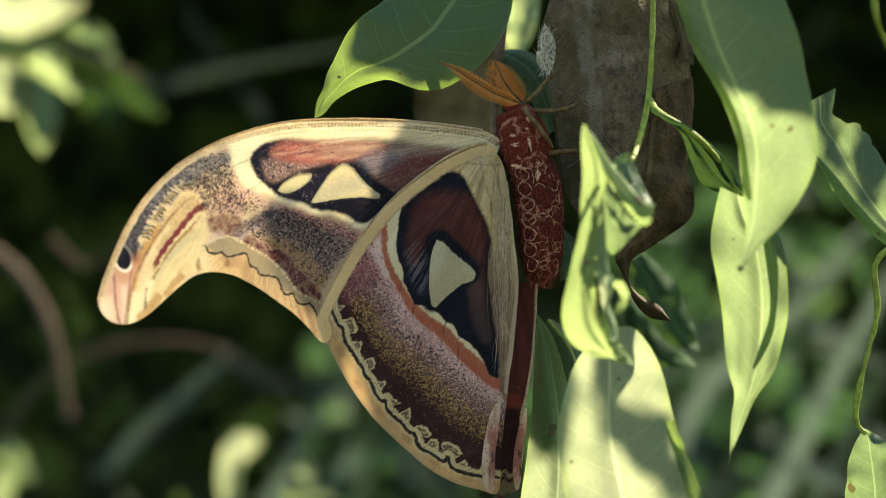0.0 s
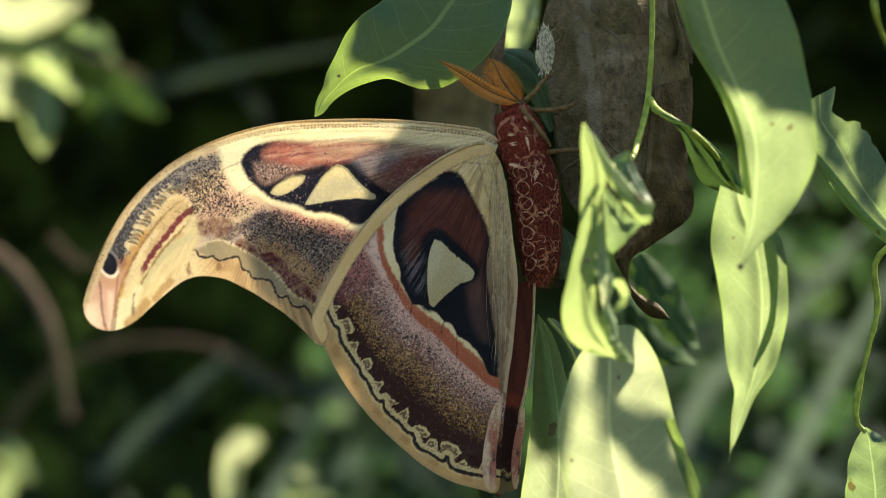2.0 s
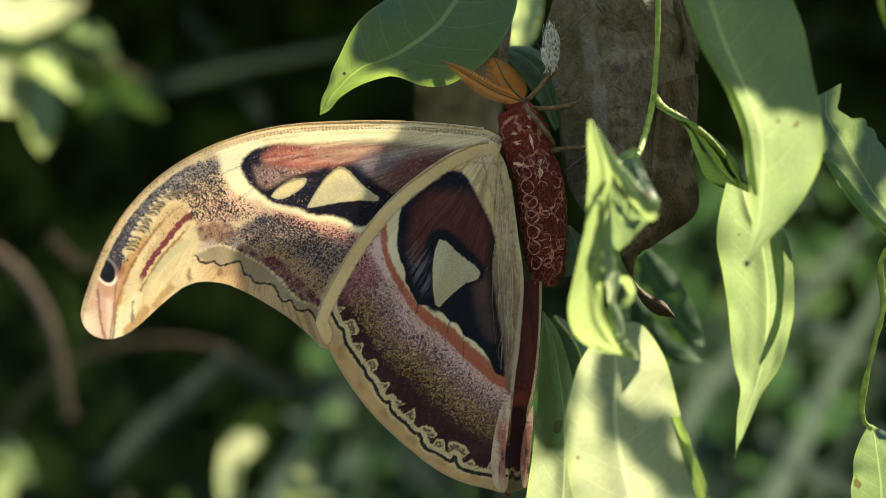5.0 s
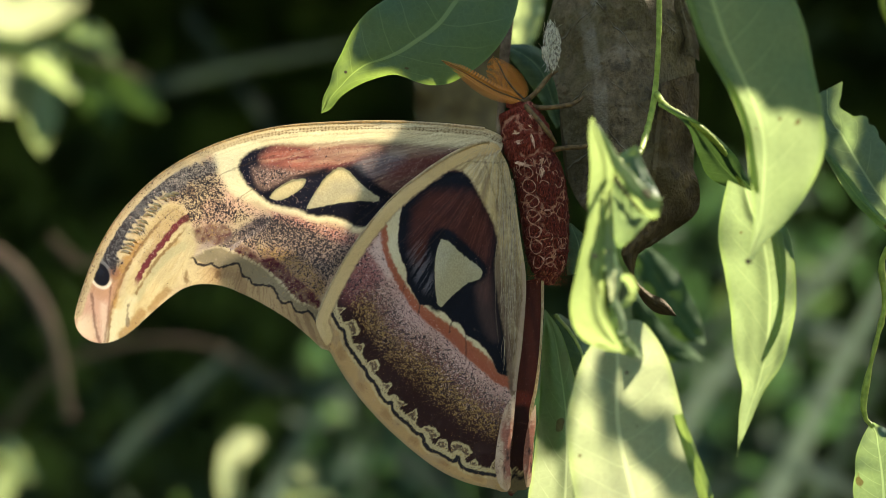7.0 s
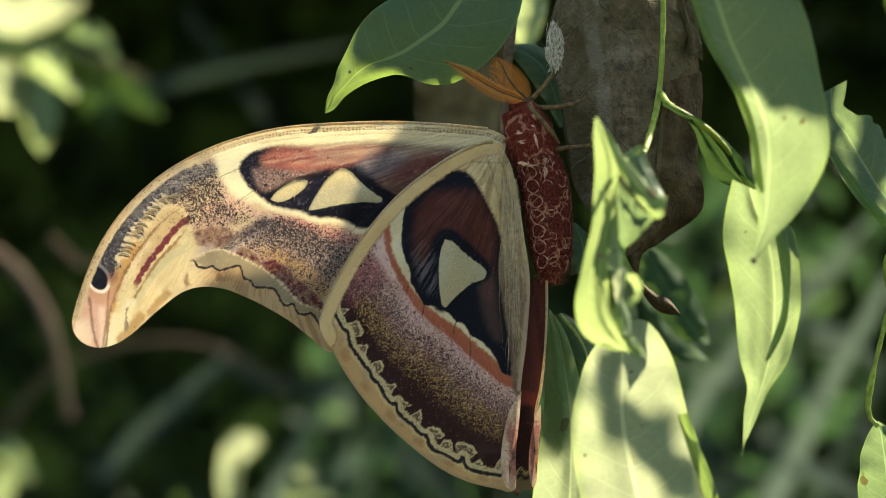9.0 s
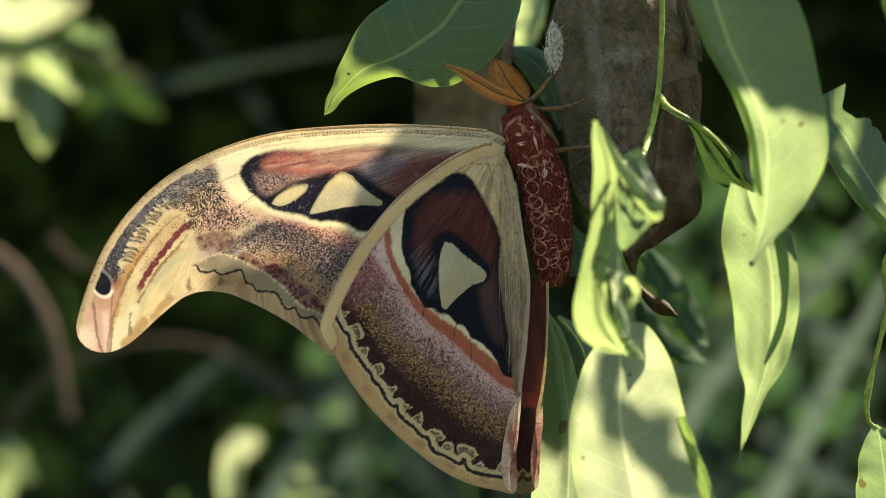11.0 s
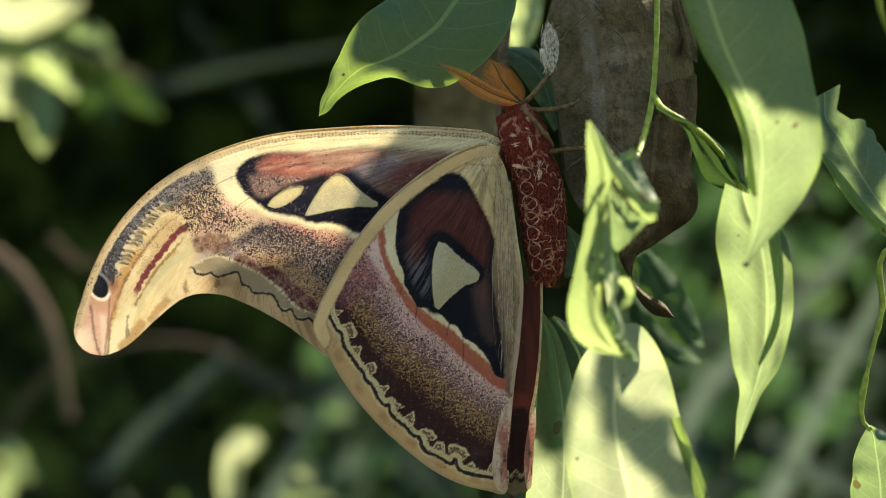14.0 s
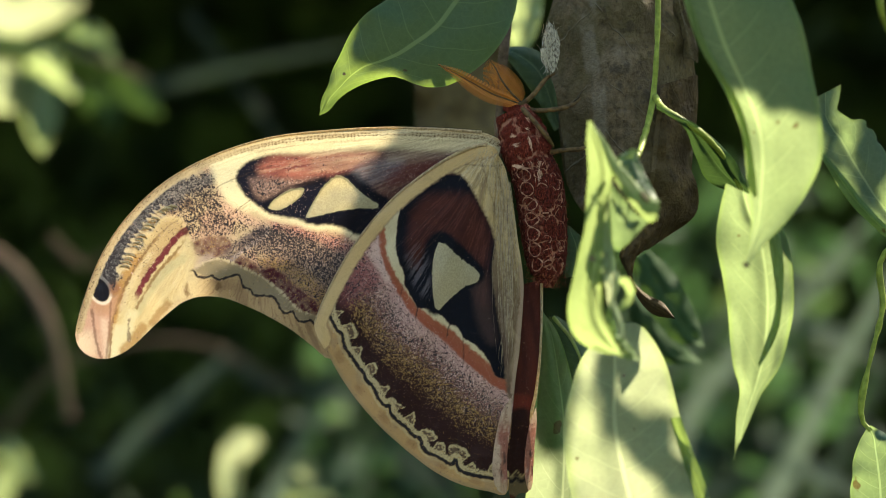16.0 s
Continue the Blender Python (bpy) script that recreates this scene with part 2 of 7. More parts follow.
def soil_material():
    m = Mat("leaf_litter_soil", 0.95, 0.1)
    c = m.mix(m.step(m.noise(9, 6, 0.65), 0.35, 0.7), (0.03, 0.024, 0.016), (0.10, 0.075, 0.045))
    c = m.mix(m.step(m.noise(1.7, 4), 0.45, 0.65), c, (0.035, 0.06, 0.02))
    m.colour(c)
    m.bump(m.noise(30, 5), 0.02, 0.8)
    return m.m


SOIL = soil_material()


# ---------------- geometry helpers ----------------
def spline(points, n):
    """Catmull-Rom through the points, n samples at even arc length."""
    p = np.array(points, float)
    q = np.vstack([2 * p[0] - p[1], p, 2 * p[-1] - p[-2]])
    out = []
    for i in range(1, len(q) - 2):
        t = np.linspace(0, 1, 16, endpoint=False)[:, None]
        a, b, c, d = q[i - 1], q[i], q[i + 1], q[i + 2]
        out.append(0.5 * (2 * b + (c - a) * t + (2 * a - 5 * b + 4 * c - d) * t**2 + (3 * b - a - 3 * c + d) * t**3))
    s = np.vstack(out + [p[-1:]])
    l = np.concatenate([[0], np.cumsum(np.linalg.norm(np.diff(s, axis=0), axis=1))])
    g = np.linspace(0, l[-1], n)
    return np.stack([np.interp(g, l, s[:, k]) for k in range(s.shape[1])], 1)


def ease(x, lo, hi):
    t = np.clip((x - lo) / (hi - lo), 0, 1)
    return t * t * (3 - 2 * t)


_table = np.random.RandomState(7).rand(64, 64)


def lattice(x, y):
    """Smooth value noise, 0 to 1, one cell a unit."""
    i, j = np.floor(x).astype(int), np.floor(y).astype(int)
    u, v = x - i, y - j
    u, v = u * u * (3 - 2 * u), v * v * (3 - 2 * v)
    a, b = _table[i % 64, j % 64], _table[(i + 1) % 64, j % 64]
    c, d = _table[i % 64, (j + 1) % 64], _table[(i + 1) % 64, (j + 1) % 64]
    return (a * (1 - u) + b * u) * (1 - v) + (c * (1 - u) + d * u) * v


def mesh_of(name, verts, faces, smooth=True):
    me = bpy.data.meshes.new(name)
    me.from_pydata(verts if isinstance(verts, list) else verts.tolist(), [], faces)
    if smooth:
        me.shade_smooth()
    me.update()
    return me


def part(name, me, material, parent=None, label=""):
    ob = new(name, me)
    me.materials.append(material)
    if parent:
        ob.parent = parent
    return tagged(ob, label)


def root(name, at, label, category, group="", kind=""):
    ob = new(name)
    ob.location = at
    return tagged(ob, label, category, group, kind)


def sheet(left, right, at, nt=40, ns=15, bulge=0.0, ruffle=0.0, seed=0, rib=0.5, crease=0.0, ragged=0.0, crisp=1.0):
    """A leaf blade between two edges; bulge towards -y, crease sinks the midrib, ruffle waves the rims."""
    rnd = np.random.RandomState(seed)
    l, r = spline(left, nt), spline(right, nt)
    s = np.linspace(0, 1, ns)
    t = np.linspace(0, 1, nt)
    v = l[:, None, :] * (1 - s)[None, :, None] + r[:, None, :] * s[None, :, None]
    wide = np.linalg.norm(r - l, axis=1)[:, None]
    body = np.sin(np.pi * s)[None, :]
    v[:, :, 1] -= bulge * body * np.minimum(1, wide / max(wide.max(), 1e-6) * 1.3)
    v[:, :, 1] += crease * np.exp(-((s - rib) / 0.12) ** 2)[None, :] * np.minimum(1, wide / wide.max() * 1.5)
    ph = rnd.rand(4) * 6.28
    rim = np.abs(s - 0.5)[None, :] * 2
    wave = np.sin(t * 17 + ph[0])[:, None] * np.sign(s - 0.5)[None, :] + 0.7 * np.sin(t * 29 + ph[1])[:, None]
    v[:, :, 1] += ruffle * rim**2 * wave
    bump = lattice(t[:, None] * 9 + seed * 3.1 + 20, s[None, :] * 5 + seed * 1.7 + 20) - 0.5
    v[:, :, 1] += ruffle * 1.2 * bump
    if ragged:
        bite = (lattice(t * 26 + seed, t * 0 + 3.3) - 0.45).clip(0) * 2
        v += (l - r)[:, None, :] * (ragged * bite[:, None] * (s[None, :] ** 3))[:, :, None]
    v = v - np.array(at)
    idx = np.arange(nt * ns).reshape(nt, ns)
    f = np.stack([idx[:-1, :-1], idx[1:, :-1], idx[1:, 1:], idx[:-1, 1:]], -1).reshape(-1, 4)
    me = mesh_of("blade", v.reshape(-1, 3), f.tolist())
    uv = np.stack([np.repeat(t, ns), np.tile(s, nt), np.full(nt * ns, rib)], 1)
    a = me.attributes.new("blade", "FLOAT_VECTOR", "POINT")
    a.data.foreach_set("vector", uv.astype(np.float32).ravel())
    return me


def tube(points, radii, at=(0, 0, 0), n=8, m=24, bumps=0.0, seed=0):
    """A round stalk through the points with a radius at each; ends closed."""
    c = spline(points, m)
    rad = np.interp(np.linspace(0, 1, m), np.linspace(0, 1, len(radii)), radii)
    if bumps:
        rad = rad * (1 + bumps * (lattice(np.arange(m) * 0.9 + seed, np.zeros(m) + seed) - 0.5) * 2)
    tan = np.gradient(c, axis=0)
    tan /= np.linalg.norm(tan, axis=1)[:, None] + 1e-12
    ref = np.array([0.0, 1.0, 0.0])
    a = np.cross(tan, ref)
    a /= np.linalg.norm(a, axis=1)[:, None] + 1e-9
    b = np.cross(tan, a)
    ang = np.linspace(0, 2 * np.pi, n, endpoint=False)
    v = c[:, None] + rad[:, None, None] * (np.cos(ang)[None, :, None] * a[:, None] + np.sin(ang)[None, :, None] * b[:, None])
    v = (v - np.array(at)).reshape(-1, 3)
    f = []
    for i in range(m - 1):
        for j in range(n):
            k = (j + 1) % n
            f.append((i * n + j, i * n + k, (i + 1) * n + k, (i + 1) * n + j))
    f.append(tuple(range(n)))
    f.append(tuple(reversed(range((m - 1) * n, m * n))))
    return mesh_of("stalk", v, f)


def join(meshes):
    """Several meshes as one."""
    bm = bmesh.new()
    for me in meshes:
        bm.from_mesh(me)
    out = bpy.data.meshes.new("joined")
    bm.to_mesh(out)
    bm.free()
    return out


def nearest(p, line):
    """Distance of each point to a polyline, the place along it (0 to 1) and the side (+ is to its left)."""
    best = np.full(len(p), 1e9)
    along, side = np.zeros(len(p)), np.ones(len(p))
    spot = np.zeros((len(p), 2))
    seg = np.diff(line, axis=0)
    n = len(seg)
    for i, (a, d) in enumerate(zip(line[:-1], seg)):
        w = p - a
        t = np.clip((w @ d) / (d @ d + 1e-12), 0, 1)
        e = w - t[:, None] * d
        q = (e**2).sum(1)
        hit = q < best
        best = np.where(hit, q, best)
        along = np.where(hit, (i + t) / n, along)
        side = np.where(hit, np.sign(d[0] * w[:, 1] - d[1] * w[:, 0]), side)
        spot = np.where(hit[:, None], a + t[:, None] * d, spot)
    return np.sqrt(best), along, side, spot


def within(p, ring):
    """Signed distance to a closed ring, negative inside, and the nearest place on it."""
    line = np.vstack([ring, ring[:1]])
    d, _, _, spot = nearest(p, line)
    odd = np.zeros(len(p), bool)
    for a, b in zip(line[:-1], line[1:]):
        cross = (a[1] > p[:, 1]) != (b[1] > p[:, 1])
        x = (b[0] - a[0]) * (p[:, 1] - a[1]) / (b[1] - a[1] + 1e-12) + a[0]
        odd ^= cross & (p[:, 0] < x)
    return np.where(odd, -d, d), spot


def membrane(outline, step, relief, paint, holes=()):
    """A thin sheet filling an outline (millimetres), less the holes, lifted by relief(p), coloured by paint(p)."""
    ring = spline(outline + outline[:1], 160)[:-1]
    lo, hi = ring.min(0) - step, ring.max(0) + step
    nx, ny = int((hi[0] - lo[0]) / step) + 1, int((hi[1] - lo[1]) / step) + 1
    gx, gy = np.meshgrid(lo[0] + step * np.arange(nx), lo[1] + step * np.arange(ny), indexing="ij")
    p = np.stack([gx.ravel(), gy.ravel()], 1)
    d, spot = within(p, ring)
    keep = d < 0.75 * step
    p = np.where((d > -0.35 * step)[:, None] & keep[:, None], spot, p)
    idx = np.arange(nx * ny).reshape(nx, ny)
    q = np.stack([idx[:-1, :-1], idx[1:, :-1], idx[1:, 1:], idx[:-1, 1:]], -1).reshape(-1, 4)
    q = q[keep[q].all(1)]
    for h in holes:
        gone = within(p, spline(h + h[:1], 60)[:-1])[0] < -0.12
        q = q[~gone[q].all(1)]
    used = np.unique(q)
    back = np.full(nx * ny, -1)
    back[used] = np.arange(len(used))
    p, q = p[used], back[q]
    y = relief(p)
    me = mesh_of("membrane", np.stack([p[:, 0], y, p[:, 1]], 1) * 0.001, q.tolist())
    if paint:
        col, dust = paint(p)
        a = me.attributes.new("pigment", "FLOAT_COLOR", "POINT")
        a.data.foreach_set("color", np.hstack([col, np.ones((len(col), 1))]).astype(np.float32).ravel())
        b = me.attributes.new("dust", "FLOAT_VECTOR", "POINT")
        b.data.foreach_set("vector", dust.astype(np.float32).ravel())
    return me


class Paint:
    """Layers of pigment on wing points p (millimetres)."""

    def __init__(self, p, base):
        x, y = p[:, 0] + 300, p[:, 1] + 300
        self.p = p + np.stack([lattice(x * 1.9, y * 1.9) - 0.5 + 0.6 * lattice(x * 4.1, y * 4.1), lattice(x * 1.9 + 31, y * 1.9) - 0.5 + 0.6 * lattice(x * 4.1 + 17, y * 4.1)], 1) * 0.36 - 0.1
        self.col = np.tile(np.array(base, float), (len(p), 1))
        self.dust = np.zeros((len(p), 3))

    def lay(self, mask, rgb):
        m = np.clip(mask, 0, 1)[:, None]
        self.col = self.col * (1 - m) + np.array(rgb) * m

    def sprinkle(self, mask, dark=0.0, pale=0.0, ochre=0.0):
        m = np.clip(mask, 0, 1)[:, None]
        self.dust = self.dust * (1 - m) + np.array([dark, pale, ochre]) * m

    def near(self, pts, far):
        """Indices of the points within far of the box round a drawing."""
        q = np.array(pts)
        lo, hi = q.min(0) - far, q.max(0) + far
        return np.nonzero(((self.p > lo) & (self.p < hi)).all(1))[0]

    def area(self, pts, soft, n=60, grow=0.0):
        out = np.zeros(len(self.p))
        i = self.near(pts, 3.0 + soft + abs(grow))
        if len(i):
            d, _ = within(self.p[i], spline(pts + pts[:1], n)[:-1])
            out[i] = ease(-d + grow, -soft, soft)
        return out

    def line(self, pts, n=60, far=6.0):
        d, t, s = np.full(len(self.p), 99.0), np.zeros(len(self.p)), np.full(len(self.p), -99.0)
        i = self.near(pts, far)
        if len(i):
            d[i], t[i], side, _ = nearest(self.p[i], spline(pts, n))
            s[i] = d[i] * side
        return d, t, s

    def rough(self, scale, amount, seed=0):
        x, y = self.p[:, 0] * scale + seed + 200, self.p[:, 1] * scale + seed * 1.7 + 200
        return (lattice(x, y) + 0.5 * lattice(x * 2.1, y * 2.1) - 0.75) * amount

    def streak(self, origin, fine, seed=0, wave=0.3):
        """Hair strokes that radiate from a place."""
        d = self.p - np.array(origin)
        a = np.arctan2(d[:, 1], d[:, 0])
        r = np.hypot(d[:, 0], d[:, 1])
        return lattice(a * fine + 300 + seed + wave * lattice(r * (0.4 if wave < 1 else 0.13) + 50, a * 4 + 50), r * 0.16 + seed + 100)


# ---------------- moth ----------------
FORE_EDGE = [(1.2, -1.2), (-3.8, 0.9), (-12.9, 1.9), (-28.1, 2.9), (-43.4, 2.7), (-58.8, 1.6), (-71.3, -1.2), (-82.2, -5.4), (-91.6, -11.0), (-99.4, -17.9), (-105.7, -25.5), (-110.1, -33.2), (-113.3, -41.5), (-115.2, -47.6), (-115.5, -51.5), (-113.6, -54.7), (-110.4, -56.4), (-106.5, -56.5), (-102.6, -55.0), (-98.6, -52.2), (-93.9, -48.0), (-88.4, -43.7), (-85.0, -41.6), (-80.3, -40.5), (-74.4, -41.1), (-69.4, -43.1), (-63.2, -46.1), (-57.0, -49.9), (-50.8, -55.0), (-45.9, -58.3), (-37.3, -54.9), (-25.0, -39.8), (-12.9, -21.7), (0.0, -6.0)]
HIND_EDGE = [(0.0, -1.5), (-0.9, 0.8), (-3.3, 1.8), (-6.8, 1.4), (-13.6, -1.6), (-21.2, -6.5), (-28.9, -12.7), (-36.5, -21.4), (-42.3, -30.0), (-47.0, -39.1), (-49.3, -45.3), (-48.2, -49.3), (-45.7, -53.5), (-42.3, -59.5), (-37.7, -65.9), (-31.6, -72.5), (-25.5, -78.3), (-18.2, -83.9), (-10.6, -87.7), (-3.0, -89.7), (1.8, -90.1), (2.4, -80.2), (3.3, -68.2), (4.2, -59.2), (5.4, -50.2), (6.3, -35.2), (4.8, -23.3), (3.3, -12.8), (1.5, -4.5)]

FORE_PANES = [[(-43.1, -9.4), (-40.7, -10.0), (-37.3, -13.4), (-34.2, -16.1), (-32.1, -17.5), (-33.0, -18.4), (-37.3, -18.2), (-43.4, -18.9), (-50.8, -20.3), (-51.1, -19.2), (-49.6, -16.4), (-46.5, -12.0)], [(-61.5, -17.4), (-60.1, -15.3), (-56.5, -13.1), (-53.4, -12.4), (-51.9, -12.9), (-53.4, -15.1), (-57.3, -17.4), (-60.1, -18.0)]]
HIND_PANE = [(-16.1, -24.0), (-13.9, -24.7), (-10.3, -28.1), (-6.7, -30.8), (-5.3, -32.3), (-6.0, -34.4), (-8.8, -35.3), (-12.7, -38.3), (-15.9, -41.6), (-17.1, -39.8), (-17.6, -33.8), (-17.3, -27.8)]

UMBER = (0.068, 0.025, 0.023)


def paint_fore(p):
    w = Paint(p, (0.56, 0.42, 0.24))
    hair = w.streak((8, 2), 46)
    hair2 = w.streak((8, 2), 120, 7)
    fine = w.streak((20, 6), 260, 11)
    # speckled sandy field of the outer half
    mid = w.area([(-76.7, -5.6), (-83.8, -9.4), (-90.1, -13.9), (-90.1, -18.5), (-85.4, -20.8), (-83.0, -25.4), (-74.4, -24.6), (-66.6, -24.4), (-58.9, -23.1), (-49.6, -24.7), (-40.5, -27.7), (-43.6, -36.8), (-49.8, -42.9), (-59.1, -39.9), (-68.3, -35.3), (-77.6, -31.5), (-82.2, -29.2), (-77.5, -27.7), (-65.0, -21.6), (-68.1, -18.6), (-72.8, -14.0), (-75.1, -9.4)], 2.4)
    w.lay(mid, (0.58, 0.41, 0.24))
    w.lay(mid * ease(w.rough(0.22, 1.0, 5), 0.0, 0.4) * 0.7, (0.60, 0.34, 0.24))
    w.sprinkle(mid, 0.40, 0.16, 0.14)
    w.sprinkle(w.area([(-90.1, -13.1), (-83.0, -9.4), (-76.7, -9.4), (-74.4, -14.0), (-71.3, -18.6), (-68.1, -23.1), (-74.4, -25.4), (-82.2, -24.6), (-85.4, -20.0), (-89.3, -17.0)], 2.1) * (0.8 + w.rough(0.3, 0.8, 3)), 0.47, 0.16, 0.16)
    # rose under the cell
    rose = w.area([(-61.9, -20.4), (-55.8, -21.9), (-49.6, -23.9), (-43.5, -25.0), (-37.4, -27.4), (-39.0, -32.3), (-43.6, -30.7), (-48.1, -27.7), (-54.3, -26.2), (-59.6, -23.9)], 1.5)
    w.lay(rose * (0.85 + w.rough(0.5, 0.6, 2)), (0.52, 0.20, 0.15))
    w.sprinkle(rose, 0.38, 0.28, 0.06)
    blush = w.area([(-75.1, -14.0), (-70.5, -16.3), (-66.6, -19.3), (-61.9, -21.3), (-63.5, -23.4), (-68.1, -21.6), (-72.8, -19.3)], 1.6)
    w.lay(blush * 0.7, (0.68, 0.40, 0.28))
    w.sprinkle(blush, 0.33, 0.18, 0.06)
    # grey and black dusted band
    grey = w.area([(-68.2, -25.4), (-63.5, -22.4), (-58.1, -23.5), (-51.9, -25.4), (-45.1, -28.5), (-39.7, -30.7), (-43.6, -36.8), (-47.5, -40.6), (-52.8, -35.3), (-59.0, -33.0), (-63.6, -29.2), (-68.2, -27.7)], 2.0)
    w.lay(grey, (0.36, 0.25, 0.19))
    w.sprinkle(grey, 0.45, 0.14, 0.20)
    w.sprinkle(w.area([(-65.8, -23.4), (-59.6, -22.4), (-52.7, -25.4), (-45.8, -29.2), (-49.7, -32.3), (-55.8, -29.2), (-62.0, -26.5)], 1.6), 0.50, 0.16, 0.16)
    ochre = w.area([(-65.1, -30.7), (-58.9, -30.7), (-52.1, -34.5), (-46.7, -39.9), (-48.2, -44.4), (-52.1, -42.9), (-57.5, -38.4), (-62.9, -34.1)], 1.6)
    w.lay(ochre * 0.85, (0.33, 0.19, 0.12))
    w.sprinkle(ochre, 0.36, 0.10, 0.38)
    # maroon patches along the lower edge of the band
    for k, a in (([(-63.9, -34.1), (-60.5, -34.1), (-56.0, -38.0), (-52.1, -41.1), (-49.0, -44.4), (-48.9, -47.5), (-52.1, -45.6), (-56.8, -42.2), (-60.6, -38.4)], 1.0), ([(-72.1, -30.4), (-68.2, -30.7), (-64.9, -33.8), (-62.1, -36.1), (-66.0, -34.7), (-69.8, -32.6)], 0.85), ([(-83.0, -26.5), (-78.3, -24.9), (-73.6, -25.3), (-72.1, -27.7), (-75.2, -29.5), (-79.9, -29.2)], 0.8)):
        m = w.area(k, 0.7, grow=0.5) * (0.9 + w.rough(0.9, 0.6, 11))
        w.lay(m * a, (0.082, 0.015, 0.022))
        w.sprinkle(m, 0.12, 0.12, 0.20)
    smoke = w.line([(-76.3, -32.6), (-73.6, -30.3), (-69.7, -27.4), (-63.5, -23.4)])
    w.lay(ease(-smoke[0], -2.4, -0.6) * 0.75 * (0.6 + 0.6 * hair2), (0.10, 0.075, 0.085))
    w.lay(ease(-np.abs(smoke[2] + 1.6), -0.8, -0.2) * 0.5, (0.50, 0.40, 0.36))
    lilac = w.area([(-82.3, -33.0), (-80.4, -30.1), (-77.5, -29.2), (-76.0, -30.7), (-76.8, -34.1), (-80.0, -34.7)], 1.0)
    w.lay(lilac * 0.5, (0.46, 0.34, 0.30))
    # margin: olive band, wavy black line, tan border
    wave = [(-99.9, -45.7), (-97.6, -43.4), (-95.2, -40.9), (-92.9, -38.4), (-90.3, -36.3), (-87.7, -34.7), (-85.1, -33.8), (-82.6, -33.5), (-81.8, -34.4), (-81.1, -35.2), (-79.2, -35.5), (-77.6, -35.0), (-76.4, -35.8), (-75.1, -36.1), (-72.9, -35.5), (-70.5, -35.0), (-69.8, -35.9), (-69.4, -37.5), (-68.8, -38.5), (-67.3, -39.0), (-66.5, -40.5), (-63.7, -40.8), (-61.1, -41.3), (-60.0, -42.8), (-59.2, -44.6), (-57.8, -45.7), (-56.0, -45.2), (-55.4, -46.7), (-54.4, -47.9), (-52.9, -48.1), (-51.2, -47.8), (-50.1, -49.3), (-48.9, -51.3), (-47.6, -52.6)]
    d, t, s = w.line(wave, 160)
    olive = w.area([(-82.0, -33.5), (-78.8, -31.4), (-74.7, -30.7), (-69.8, -32.7), (-63.7, -36.2), (-58.3, -40.8), (-54.4, -44.9), (-48.6, -47.5), (-47.3, -52.8), (-48.9, -51.3), (-51.0, -47.8), (-54.7, -47.8), (-56.0, -45.2), (-59.1, -44.8), (-60.9, -41.3), (-66.5, -40.4), (-69.0, -38.4), (-70.1, -35.0), (-75.1, -35.9), (-81.1, -35.0)], 0.45)
    w.lay(olive, (0.29, 0.225, 0.13))
    w.sprinkle(olive, 0.10, 0.08, 0.12)
    crest = w.line([(-81.3, -32.3), (-78.5, -31.1), (-74.7, -30.6), (-69.8, -32.6), (-63.7, -36.1), (-58.3, -40.6), (-54.4, -44.7), (-48.6, -47.3)], 80)
    w.lay(ease(-crest[0] - 0.9 * lattice(crest[1] * 150 + 4, crest[1] * 0 + 2), -1.0, -0.3) * 0.8, (0.66, 0.52, 0.30))
    tan = w.area([(-90.3, -36.6), (-85.5, -34.0), (-82.3, -33.7), (-78.9, -35.6), (-75.1, -36.1), (-70.1, -35.2), (-69.0, -38.5), (-66.5, -40.5), (-60.9, -41.3), (-59.1, -44.9), (-56.0, -45.4), (-54.4, -48.1), (-51.0, -47.9), (-47.3, -52.9), (-43.6, -58.8), (-49.8, -56.1), (-59.1, -49.9), (-66.9, -44.9), (-74.6, -41.0), (-82.5, -40.5), (-88.0, -41.8), (-93.8, -45.3)], 0.5)
    w.lay(tan, (0.50, 0.33, 0.16))
    w.lay(tan * ease(w.rough(0.2, 1.0, 9), 0.0, 0.35) * 0.6, (0.30, 0.17, 0.09))
    w.lay(tan * ease(w.streak((-63.5, -21.6), 60, 12), 0.55, 0.8) * 0.55, (0.24, 0.135, 0.07))
    w.lay(tan * ease(-p[:, 0], 76, 84) * 0.75, (0.62, 0.50, 0.28))
    w.sprinkle(tan, 0.10, 0.06, 0.08)
    for k in ((-84.6, -38.1), (-85.5, -36.6), (-75.8, -37.9), (-84.3, -39.6)):
        w.lay(ease(-np.hypot((p[:, 0] - k[0]) * 1.5, p[:, 1] - k[1]) + w.rough(1.5, 1.2, k[0]), -1.6, -0.5) * 0.65, (0.16, 0.085, 0.035))
    w.lay(ease(-np.abs(s), -0.42, -0.20) * ease(t, 0.10, 0.30), (0.030, 0.024, 0.022))
    w.lay(ease(-np.abs(s), -0.36, -0.14) * (1 - ease(t, 0.10, 0.30)) * 0.8, (0.20, 0.13, 0.06))
    # apex: cream field with lengthwise bands
    apex = w.area([(-85.4, -19.3), (-90.1, -18.8), (-95.3, -24.6), (-100.2, -30.7), (-104.0, -36.1), (-106.4, -40.0), (-111.2, -40.8), (-114.4, -43.1), (-116.4, -49.3), (-116.2, -53.9), (-112.3, -56.4), (-108.3, -57.3), (-101.2, -54.2), (-95.5, -49.2), (-88.8, -41.8), (-83.1, -33.8), (-81.9, -30.7), (-82.5, -26.5), (-83.5, -23.9)], 0.9)
    w.lay(apex, (0.60, 0.465, 0.24))
    w.lay(apex * ease(w.streak((-71.3, -9.4), 90, 3), 0.5, 0.85) * 0.22, (0.36, 0.22, 0.09))
